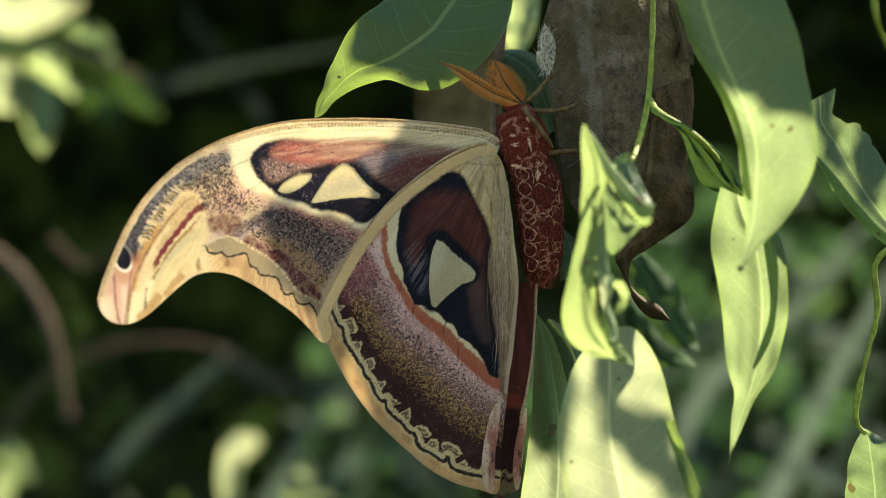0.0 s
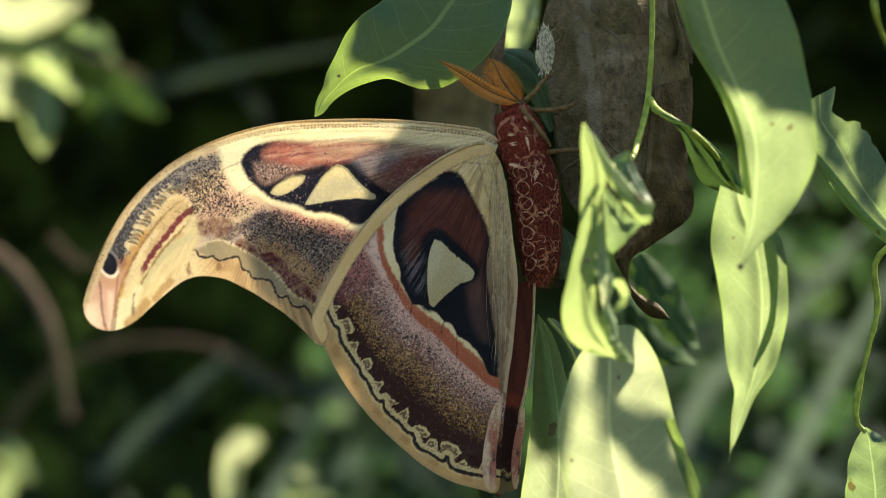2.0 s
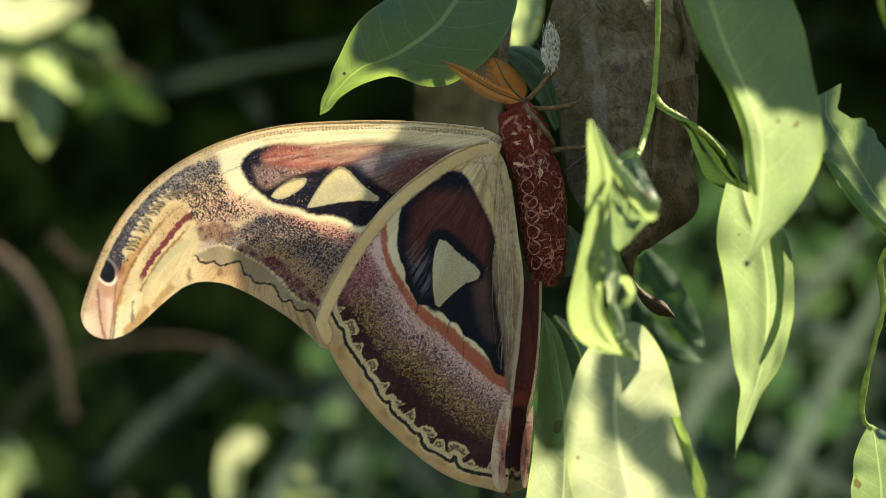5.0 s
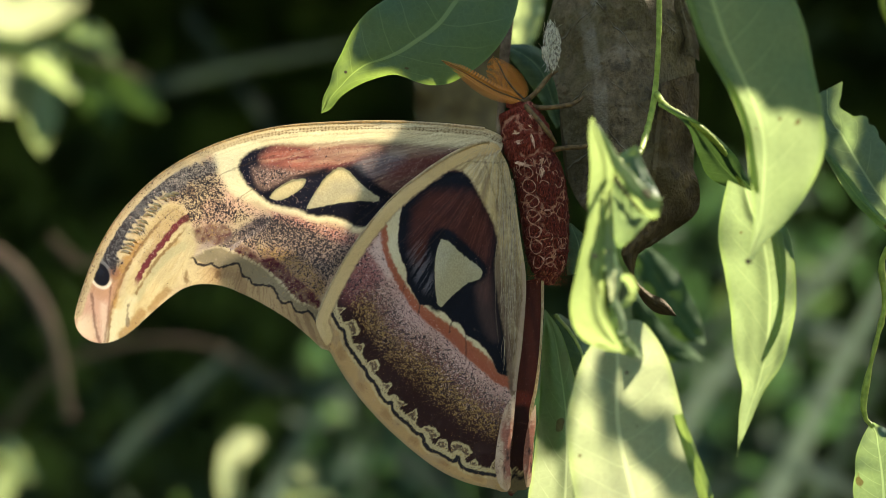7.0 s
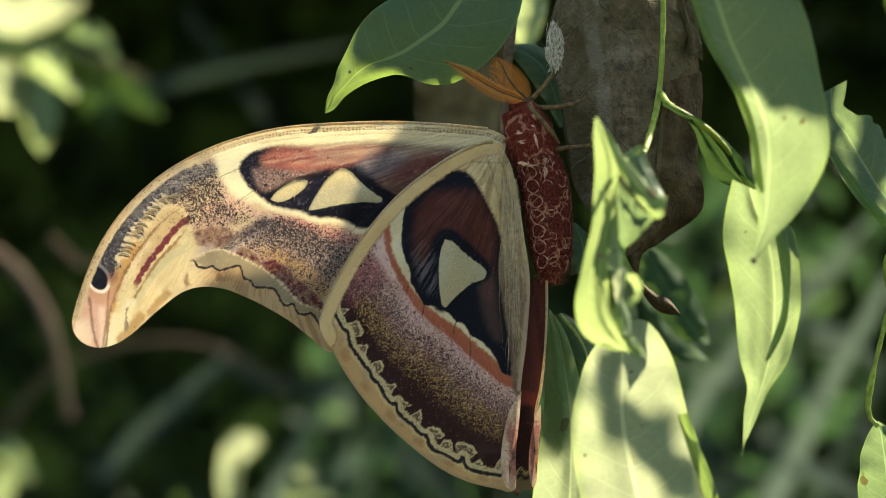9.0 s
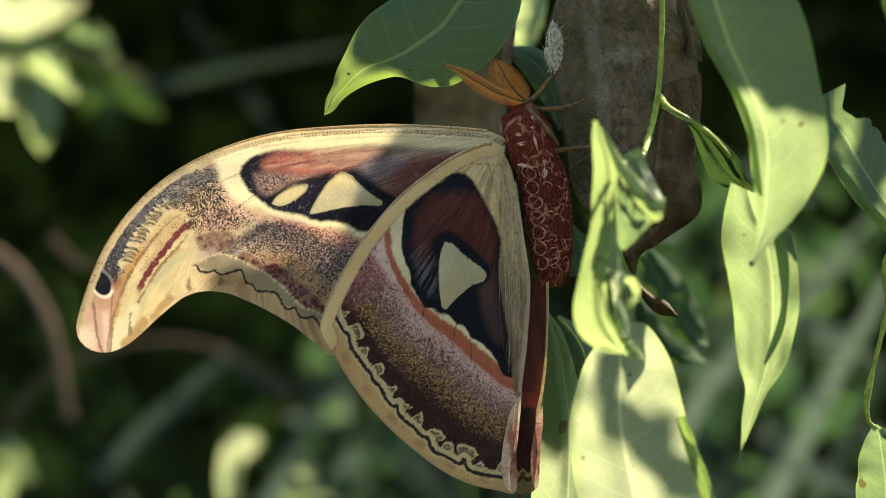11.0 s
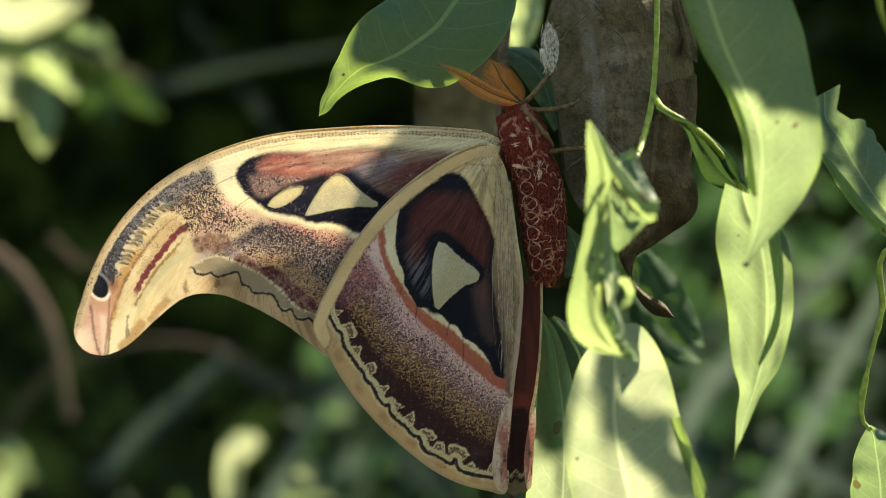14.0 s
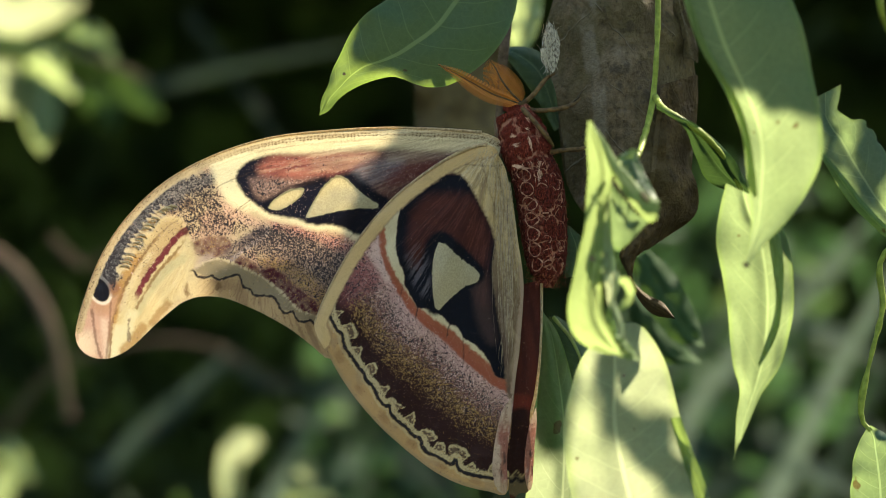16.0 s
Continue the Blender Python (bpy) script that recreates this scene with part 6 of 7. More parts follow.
leaf([(0.0241, 0.1500, 1.2865), (0.0217, 0.1500, 1.2718), (0.0235, 0.1500, 1.2627)], [(0.0340, 0.1550, 1.2871), (0.0316, 0.1550, 1.2723), (0.0261, 0.1550, 1.2612)], GREEN_PALE, 20, 9, 0.003, 0.001, 20, 0.5, 0.0, "pale sunlit leaf far behind the antennae", 0.0, False)
leaf([(0.0338, 0.0100, 1.2065), (0.0332, 0.0100, 1.2002), (0.0335, 0.0100, 1.1925)], [(0.0349, 0.0140, 1.2066), (0.0401, 0.0140, 1.2008), (0.0377, 0.0140, 1.1933)], GREEN_DULL, 20, 9, 0.002, 0.0008, 17, 0.5, 0.0, "", 0.0, False)
leaf([(0.1141, 0.0060, 1.1529), (0.1111, 0.0060, 1.1457), (0.1099, 0.0060, 1.1366), (0.1106, 0.0060, 1.1214)], [(0.1145, 0.0020, 1.1535), (0.1198, 0.0020, 1.1497), (0.1243, 0.0020, 1.1370), (0.1228, 0.0020, 1.1219)], GREEN_DULL, 34, 11, 0.002, 0.001, 19, 0.5, 0.0, "", 0.0, False)


def bite_mark(at, size, seed):
    """A small brown scar on a leaf."""
    rnd = np.random.RandomState(seed)
    c = np.array(at) - np.array(BR_AT)
    ring = [(c[0] + size * math.cos(a) * rnd.uniform(0.6, 1.2), c[1] - 0.0003, c[2] + size * 0.8 * math.sin(a) * rnd.uniform(0.6, 1.2)) for a in np.linspace(0, 6.28, 11)[:-1]]
    me = mesh_of("scar", [(c[0], c[1] - 0.0006, c[2])] + ring, [(0, 1 + k, 1 + (k + 1) % 10) for k in range(10)])
    part("bite_mark", me, BARK, branch, "small brown bite mark on a leaf")


for k, (at, size) in enumerate((((0.0356, -0.0780, 1.1980), 0.75 * 0.001), ((0.0428, -0.0790, 1.2151), 1.05 * 0.001), ((0.0730, -0.0660, 1.1966), 0.90 * 0.001), ((0.0450, -0.0500, 1.1693), 0.60 * 0.001), ((0.0386, -0.0790, 1.1989), 0.45 * 0.001), ((-0.0258, 0.0010, 1.2467), 0.60 * 0.001))):
    bite_mark(at, size, k)
part("stem", tube([(0.0562, -0.0080, 1.2742), (0.0568, -0.0080, 1.2654), (0.0565, -0.0080, 1.2513), (0.0554, -0.0080, 1.2387), (0.0523, -0.0180, 1.2286), (0.0484, -0.0420, 1.2229), (0.0416, -0.0720, 1.2202)], [0.0007, 0.0007, 0.0009, 0.0006, 0.0007], BR_AT, 10, 50, 0.18, 2), STEM, branch, "thin green stem")
part("stem", tube([(0.0561, -0.0090, 1.2401), (0.0572, -0.0250, 1.2360), (0.0638, -0.0310, 1.2313), (0.0702, -0.0250, 1.2264), (0.0754, -0.0170, 1.2206), (0.0788, -0.0130, 1.2141)], [0.0009, 0.0008, 0.0007], BR_AT, 8, 30, 0.1, 4), STEM, branch)
part("stem", tube([(0.1050, -0.0640, 1.2679), (0.1058, -0.0640, 1.2571), (0.1143, -0.0440, 1.2478), (0.1358, -0.0080, 1.2283), (0.1318, 0.0020, 1.2092), (0.1177, 0.0020, 1.1986), (0.1177, 0.0020, 1.1851), (0.1149, 0.0020, 1.1731), (0.1122, 0.0020, 1.1610), (0.1122, 0.0020, 1.1550), (0.1145, 0.0020, 1.1520)], [0.0007, 0.0007, 0.0009, 0.0007, 0.0009, 0.0007], BR_AT, 8, 60, 0.35, 6), STEM, branch, "thin yellow-green stem with nodes")
part("stem", tube([(0.0189, 0.0260, 1.2781), (0.0181, 0.0260, 1.2625), (0.0168, 0.0260, 1.2500), (0.0159, 0.0260, 1.2344), (0.0150, 0.0260, 1.2189)], [0.0013, 0.0012, 0.0011], BR_AT, 8, 24, 0.2, 8), BARK, branch, "thin brown twig")

# dead leaf hanging behind the antennae
dead_leaf = root("dead_leaf", (0.0047, 0.1400, 1.2691), "brown dead leaf hanging in shade behind the moth", "leaf")
part("blade", sheet([(0.0011, 0.1400, 1.2764), (-0.0076, 0.1400, 1.2601), (-0.0091, 0.1400, 1.2474), (-0.0071, 0.1400, 1.2292), (0.0011, 0.1400, 1.2111)], [(0.0120, 0.1400, 1.2764), (0.0211, 0.1400, 1.2601), (0.0185, 0.1400, 1.2437), (0.0156, 0.1400, 1.2274), (0.0029, 0.1400, 1.2111)], (0.0047, 0.1400, 1.2691), 40, 15, 0.006, 0.003, 31), OLIVE, dead_leaf)

# ---------------- surroundings ----------------
ground = part("ground", mesh_of("ground", [(-60, -60, 0), (60, -60, 0), (60, 60, 0), (-60, 60, 0)], [(0, 1, 2, 3)], False), SOIL)
tagged(ground, "dark soil with leaf litter", "ground", "", "structure")


def leaflets(n, seed, place, size, droop=0.4):
    """Many small folded leaves, six quads each, in one mesh."""
    rnd = np.random.RandomState(seed)
    c = place(rnd, n)
    n = len(c)
    unit = lambda q: q / np.linalg.norm(q, axis=1)[:, None]
    a = unit(rnd.normal(size=(n, 3)) - (0, 0, droop))
    b = unit(np.cross(a, rnd.normal(size=(n, 3))))
    nn = np.cross(a, b)
    l = (size * rnd.uniform(0.6, 1.3, n))[:, None]
    w = l * rnd.uniform(0.16, 0.27, n)[:, None]
    rows = []
    for u, q in ((0.0, 0.12), (0.35, 1.0), (0.7, 0.7), (1.0, 0.03)):
        m = c + a * l * (u - 0.5) - nn * l * 0.25 * (u - 0.5) ** 2
        rows += [m - b * w * q + nn * w * 0.3 * q, m, m + b * w * q + nn * w * 0.3 * q]
    v = np.stack(rows, 1).reshape(-1, 3)
    one = np.array([(i * 3 + j, i * 3 + j + 1, i * 3 + j + 4, i * 3 + j + 3) for i in range(3) for j in range(2)])
    f = (one[None] + 12 * np.arange(n)[:, None, None]).reshape(-1, 4)
    return mesh_of("leaflets", v.tolist(), f.tolist())


def blades(n, seed, place, length, width, lean=0.5):
    """Grass blades: bent tapering strips in one mesh."""
    rnd = np.random.RandomState(seed)
    v, f = [], []
    for k in range(n):
        c = np.array(place(rnd))
        az = rnd.uniform(0, 6.28)
        out = np.array([math.cos(az), math.sin(az), 0])
        l = length * rnd.uniform(0.5, 1.2)
        bend = lean * rnd.uniform(0.3, 1.6)
        w = width * rnd.uniform(0.6, 1.3) * np.array([-out[1], out[0], 0])
        n0 = len(v)
        for u in np.linspace(0, 1, 6):
            m = c + out * l * bend * u**2 + np.array([0, 0, l * (u - 0.35 * bend * u**2)])
            q = (1 - u) ** 0.6 * 0.95 + 0.05
            v += [m - w * q, m + w * q]
        for i in range(5):
            r = n0 + i * 2
            f.append((r, r + 1, r + 3, r + 2))
    return mesh_of("blades", v, f)


def sunny(c, gaps, wide):
    """Which places lie in one of the gaps through which the sun falls on the given spots."""
    hit = np.zeros(len(c), bool)
    for g in gaps:
        v = c - np.array(g)
        k = v @ np.array(SUN)
        hit |= (k > 0.12) & (np.linalg.norm(v - k[:, None] * np.array(SUN), axis=1) < wide)
    return hit


BUSH_AT = (-0.1998, 0.5600, 1.3051)
GAPS = [(-0.07, 0, 1.2), (0.0, 0, 1.2), (0.09, -0.02, 1.18)]
GLADE = [(-0.06, 1.0, 1.08), (0.02, 1.0, 1.10), (0.12, 1.0, 1.12), (0.22, 0.95, 1.15), (0.20, 0.95, 1.25)]
SPOTS = [BUSH_AT, (-0.2163, 0.5600, 1.2858), (0.2047, 0.7000, 1.1357), (0.1679, 0.7000, 1.1204), (0.2197, 0.8000, 1.1904), (-0.0980, 0.6000, 1.0949), (-0.2211, 0.6200, 1.0874), (-0.0507, 0.9000, 1.0735), (-0.2095, 0.6200, 1.1656)]


def crown_place(r, n):
    """Low unseen crown added over the thicket to shade it, its underside rising away from the clearing; the sun's gaps
    stay free.
    """
    x, y = r.uniform(-2.6, 4.4, n), r.uniform(0.45, 4.2, n)
    c = np.stack([x, y, 1.2 + (0.667 + y) * 0.0992 + 0.09 + 0.9 * r.rand(n) ** 1.5], 1)
    return c[~sunny(c, GAPS, 0.17) & ~sunny(c, SPOTS, 0.10) & ~sunny(c, GLADE, 0.14)]


def thicket_place(r, n):
    k = n // 3
    c = np.stack([r.uniform(-1.9, 1.9, n), 1.35 + 1.7 * r.rand(n) ** 1.2, r.uniform(0.0, 2.2, n)], 1)
    c[:k, 0] = r.uniform(0.48, 1.0, k) * r.choice([-1, 1], k)
    c[:k, 1] = r.uniform(0.5, 1.5, k)
    return c[~sunny(c, GAPS, 0.15) & ~sunny(c, SPOTS, 0.10) & ~sunny(c, GLADE, 0.12)]


def hedge_place(r, n):
    return np.stack([r.uniform(-6, 6, n), r.uniform(-7.5, -6.5, n), r.uniform(0, 2.3, n)], 1)


thicket = part("thicket", leaflets(30000, 1, thicket_place, 0.065), THICKET)
tagged(thicket, "dark tangled thicket of leaves in shade", "thicket", "", "stuff")
# flat dark sheet added behind the leaves in place of deep shade
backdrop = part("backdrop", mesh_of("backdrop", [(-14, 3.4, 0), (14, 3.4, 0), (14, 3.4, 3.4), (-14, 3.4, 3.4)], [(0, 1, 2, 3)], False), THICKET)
tagged(backdrop, "plain dark green sheet standing in for the thicket's shaded depth", "backdrop", "", "structure")
# crown added just above the view to keep sky and sun off the background
canopy = part("tree_crown", leaflets(40000, 2, crown_place, 0.14), THICKET)
tagged(canopy, "unseen leafy crown added overhead to shade the background", "tree crown", "", "stuff")


def under_place(r, n):
    k = n // 2
    c = np.stack([r.uniform(-0.09, 0.13, n), r.uniform(0.85, 1.25, n), 1.03 + 0.11 * r.rand(n)], 1)
    c[:k, 0], c[:k, 2] = r.uniform(0.11, 0.27, k), r.uniform(1.03, 1.26, k)
    return c


under = part("undergrowth", leaflets(680, 8, under_place, 0.035, 0.8), UNDER)
tagged(under, "sunlit green undergrowth, far out of focus", "undergrowth", "", "stuff")
# unseen hedge added behind the camera to bounce light back
hedge = part("hedge", leaflets(9000, 5, hedge_place, 0.15), THICKET)
tagged(hedge, "unseen leafy hedge added behind the camera", "hedge", "", "stuff")
grass = part("grass", blades(500, 3, lambda r: (r.uniform(-0.9, 1.1), r.uniform(0.75, 1.4), 0.25 + 0.2 * r.rand()), 0.75, 0.005, 0.7), GRASS)
tagged(grass, "tall green grass blades, out of focus", "grass", "", "stuff")

# sunlit bush
bush = root("bush", BUSH_AT, "sunlit bush sprig with pale yellow-green leaves", "bush")
for k, (l, r, material) in enumerate((
        ([(-0.2357, 0.5600, 1.3245), (-0.2164, 0.5600, 1.3278), (-0.1943, 0.5600, 1.3272), (-0.1750, 0.5600, 1.3203)], [(-0.2376, 0.5700, 1.3102), (-0.2181, 0.5700, 1.3054), (-0.1986, 0.5700, 1.3066), (-0.1764, 0.5700, 1.3205)], GREEN_LIGHT),
        ([(-0.2255, 0.5500, 1.3070), (-0.2064, 0.5500, 1.3026), (-0.1900, 0.5500, 1.2983), (-0.1768, 0.5500, 1.2755)], [(-0.2265, 0.5550, 1.2970), (-0.2072, 0.5550, 1.2923), (-0.1935, 0.5550, 1.2827), (-0.1792, 0.5550, 1.2728)], GREEN_PALE),
        ([(-0.1998, 0.5600, 1.2913), (-0.1888, 0.5600, 1.2803), (-0.1871, 0.5600, 1.2637), (-0.1948, 0.5600, 1.2466)], [(-0.2062, 0.5650, 1.2903), (-0.2045, 0.5650, 1.2765), (-0.2050, 0.5650, 1.2599), (-0.1973, 0.5650, 1.2468)], GREEN_PALE),
        ([(-0.2329, 0.5600, 1.2969), (-0.2191, 0.5600, 1.2963), (-0.2081, 0.5600, 1.2886), (-0.2039, 0.5600, 1.2693)], [(-0.2348, 0.5700, 1.2810), (-0.2265, 0.5700, 1.2712), (-0.2167, 0.5700, 1.2670), (-0.2070, 0.5700, 1.2687)], GREEN_LIGHT),
        ([(-0.1862, 0.5800, 1.3125), (-0.1722, 0.5800, 1.3119), (-0.1638, 0.5800, 1.3026), (-0.1624, 0.5800, 1.2906)], [(-0.1875, 0.5850, 1.3067), (-0.1842, 0.5850, 1.2988), (-0.1757, 0.5850, 1.2926), (-0.1644, 0.5850, 1.2898)], GREEN_DULL),
        # the sprig's dimmer leaves: shade put into their dark green
        ([(-0.1946, 0.5800, 1.3069), (-0.1778, 0.5800, 1.3063), (-0.1624, 0.5800, 1.2956), (-0.1498, 0.5800, 1.2816)], [(-0.1960, 0.5850, 1.2994), (-0.1842, 0.5850, 1.2904), (-0.1673, 0.5850, 1.2842), (-0.1515, 0.5850, 1.2803)], GREEN_MATTE),
        ([(-0.1650, 0.6000, 1.2858), (-0.1536, 0.6000, 1.2863), (-0.1450, 0.6000, 1.2786), (-0.1408, 0.6000, 1.2672)], [(-0.1671, 0.6050, 1.2827), (-0.1628, 0.6050, 1.2747), (-0.1542, 0.6050, 1.2689), (-0.1425, 0.6050, 1.2667)], GREEN_MATTE),
        ([(-0.1821, 0.5900, 1.2823), (-0.1679, 0.5900, 1.2823), (-0.1609, 0.5900, 1.2724), (-0.1637, 0.5900, 1.2582)], [(-0.1834, 0.5950, 1.2783), (-0.1799, 0.5950, 1.2684), (-0.1729, 0.5950, 1.2613), (-0.1658, 0.5950, 1.2576)], GREEN_MATTE))):
    part("leaf", sheet(l, r, BUSH_AT, 16, 9, 0.004, 0.002, 40 + k), material, bush)
part("twig", tube([(-0.2525, 0.5750, 1.3120), (-0.2134, 0.5750, 1.3036), (-0.1855, 0.5750, 1.2980), (-0.1464, 0.5750, 1.2841)], [0.002, 0.0015, 0.001], BUSH_AT), BARK, bush)


def strip(name, points, wide, material, label, category, group="", twist=0.0):
    """One long bent blade or twig in the background."""
    c = np.array(points)
    t = np.gradient(c, axis=0)
    side = np.stack([-t[:, 2], 0 * t[:, 0], t[:, 0]], 1)
    side /= np.linalg.norm(side, axis=1)[:, None]
    w = (np.linspace(1, 0.35, len(c)) * wide * 0.5)[:, None]
    lift = np.array([0, 0.4, 0]) * w
    th = root(name, points[0], label, category, group)
    part("blade", sheet([tuple(q) for q in c - side * w - lift], [tuple(q) for q in c + side * w + lift], points[0], 24, 5, wide * 0.15, 0.0, 3), material, th)
    return th


# dark and pale blades differ by material, painting shade and sun
BLADE = dict(material=GREEN_SHADED, label="long blurred grass blade, coloured dark as if shaded", category="grass", group="grass blades behind")
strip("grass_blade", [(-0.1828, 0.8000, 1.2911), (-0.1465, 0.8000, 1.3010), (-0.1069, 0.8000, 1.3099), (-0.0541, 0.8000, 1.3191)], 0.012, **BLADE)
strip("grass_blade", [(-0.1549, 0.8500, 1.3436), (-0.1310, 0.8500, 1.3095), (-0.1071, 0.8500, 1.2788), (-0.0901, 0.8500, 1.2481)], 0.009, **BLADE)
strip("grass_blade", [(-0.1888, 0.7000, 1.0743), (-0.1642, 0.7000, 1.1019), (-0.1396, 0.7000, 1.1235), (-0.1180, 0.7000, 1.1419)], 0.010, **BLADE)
LIT = dict(BLADE, material=GREEN_SUNLIT, label="strip of grass coloured pale as if sunlit, out of focus")
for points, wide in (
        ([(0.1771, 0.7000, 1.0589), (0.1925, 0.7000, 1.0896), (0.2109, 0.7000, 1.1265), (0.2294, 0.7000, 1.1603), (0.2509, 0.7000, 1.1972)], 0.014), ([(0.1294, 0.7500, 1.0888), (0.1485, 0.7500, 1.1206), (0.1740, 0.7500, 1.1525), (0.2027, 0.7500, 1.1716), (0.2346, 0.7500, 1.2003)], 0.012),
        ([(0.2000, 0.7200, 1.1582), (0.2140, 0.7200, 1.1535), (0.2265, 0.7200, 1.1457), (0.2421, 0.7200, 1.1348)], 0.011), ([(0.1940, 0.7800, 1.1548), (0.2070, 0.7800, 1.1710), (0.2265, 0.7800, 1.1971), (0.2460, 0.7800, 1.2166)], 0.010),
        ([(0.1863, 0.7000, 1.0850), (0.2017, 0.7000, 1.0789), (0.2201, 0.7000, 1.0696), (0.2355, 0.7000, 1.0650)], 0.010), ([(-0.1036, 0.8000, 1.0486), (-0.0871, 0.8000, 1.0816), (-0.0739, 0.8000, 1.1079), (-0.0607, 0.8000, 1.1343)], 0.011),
        # two short strips added as round blurred spots of light
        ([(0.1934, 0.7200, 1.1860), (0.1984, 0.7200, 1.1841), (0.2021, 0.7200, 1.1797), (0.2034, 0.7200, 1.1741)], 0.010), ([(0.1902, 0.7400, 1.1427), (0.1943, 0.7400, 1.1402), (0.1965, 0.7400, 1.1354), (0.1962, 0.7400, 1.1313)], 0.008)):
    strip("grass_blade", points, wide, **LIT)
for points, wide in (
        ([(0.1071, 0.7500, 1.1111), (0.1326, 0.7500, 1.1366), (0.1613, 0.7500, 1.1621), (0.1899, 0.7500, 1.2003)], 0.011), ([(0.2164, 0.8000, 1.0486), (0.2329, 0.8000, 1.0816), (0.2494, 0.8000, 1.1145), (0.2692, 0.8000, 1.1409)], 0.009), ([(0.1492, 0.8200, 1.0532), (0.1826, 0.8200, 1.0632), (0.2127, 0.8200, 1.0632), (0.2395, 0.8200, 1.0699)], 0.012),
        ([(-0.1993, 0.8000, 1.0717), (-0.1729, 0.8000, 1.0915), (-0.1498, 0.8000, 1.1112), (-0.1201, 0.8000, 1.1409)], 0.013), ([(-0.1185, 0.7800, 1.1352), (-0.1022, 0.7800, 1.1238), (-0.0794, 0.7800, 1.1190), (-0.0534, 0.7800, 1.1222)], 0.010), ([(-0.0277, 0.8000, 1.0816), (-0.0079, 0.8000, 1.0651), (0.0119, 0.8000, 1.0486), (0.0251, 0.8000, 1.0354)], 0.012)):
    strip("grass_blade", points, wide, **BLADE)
for k in ([(-0.2327, 0.6200, 1.2003), (-0.2153, 0.6200, 1.1858), (-0.2009, 0.6200, 1.1598), (-0.1907, 0.6200, 1.1135)], [(-0.2414, 0.7200, 1.1005), (-0.2165, 0.7200, 1.1317), (-0.1759, 0.7200, 1.1473), (-0.1385, 0.7200, 1.1488), (-0.1104, 0.7200, 1.1379), (-0.0823, 0.7200, 1.1192)], [(-0.2134, 0.7000, 1.2065), (-0.1949, 0.7000, 1.1911), (-0.1734, 0.7000, 1.2034)]):
    th = root("twig", k[0], "dry pale brown twig, out of focus", "twig", "dry twigs behind")
    part("stick", tube(k, [0.0032, 0.0026, 0.0016] if k[0][1] < 0.65 else [0.0014, 0.0012, 0.0008], k[0], 8, 30, 0.1, 2), TWIG, th)
curl = root("curled_leaf", (-0.1037, 0.6000, 1.0934), "curled yellow-green leaf, out of focus", "leaf")
part("blade", sheet([(-0.1117, 0.6000, 1.0721), (-0.1137, 0.6000, 1.0863), (-0.1106, 0.6000, 1.1006), (-0.1023, 0.6000, 1.1085), (-0.0929, 0.6000, 1.1068)], [(-0.1027, 0.6050, 1.0715), (-0.1030, 0.6050, 1.0830), (-0.1007, 0.6050, 1.0916), (-0.0961, 0.6050, 1.0959), (-0.0913, 0.6050, 1.1016)], (-0.1037, 0.6000, 1.0934), 20, 9, 0.003, 0.001, 51), GREEN_LIGHT, curl)
# small pale leaves added to give the blurred bright spots low down
for k, wide, material in (([(-0.0707, 0.6000, 1.0903), (-0.0681, 0.6000, 1.0869), (-0.0653, 0.6000, 1.0835)], 0.010, GREEN_LIGHT), ([(-0.0822, 0.6200, 1.0735), (-0.0692, 0.6200, 1.0752), (-0.0562, 0.6200, 1.0729)], 0.010, GREEN_PALE), ([(-0.2363, 0.6400, 1.0651), (-0.2275, 0.6400, 1.0798), (-0.2187, 0.6400, 1.0945)], 0.020, GREEN_PALE), ([(-0.2305, 0.6400, 1.0974), (-0.2216, 0.6400, 1.0915), (-0.2128, 0.6400, 1.0798)], 0.012, GREEN_PALE)):
    strip("spot_leaf", k, wide, material, "small pale leaf added as a blurred bright spot", "leaf", "small sunlit leaves")


# overhanging leaves, above the view, that shade the hanging branch
SHADE_AT = Vector((0.19, 0.19, 1.46))
shade = root("overhanging_branch", SHADE_AT, "overhanging leafy bough above the moth", "branch")
part("bough", tube([(1.05, 0.25, -0.05), (1.0, 0.28, 0.9), (0.9, 0.25, 1.8), (0.6, 0.15, 2.0), (0.3, 0.12, 1.95), (0.15, 0.12, 1.80)], [0.03, 0.026, 0.018, 0.008, 0.005, 0.002], SHADE_AT, 10, 60, 0.15, 3), BARK, shade)


def shade_leaf(left, right, far, k):
    """A leaf hanging across the sun's way, far metres up towards it."""
    move = np.array(SUN) * far
    part("leaf", sheet([tuple(q) for q in np.array(left) + move], [tuple(q) for q in np.array(right) + move], SHADE_AT, 30, 9, 0.0, 0.0008, 60 + k), GREEN_DARK, shade)


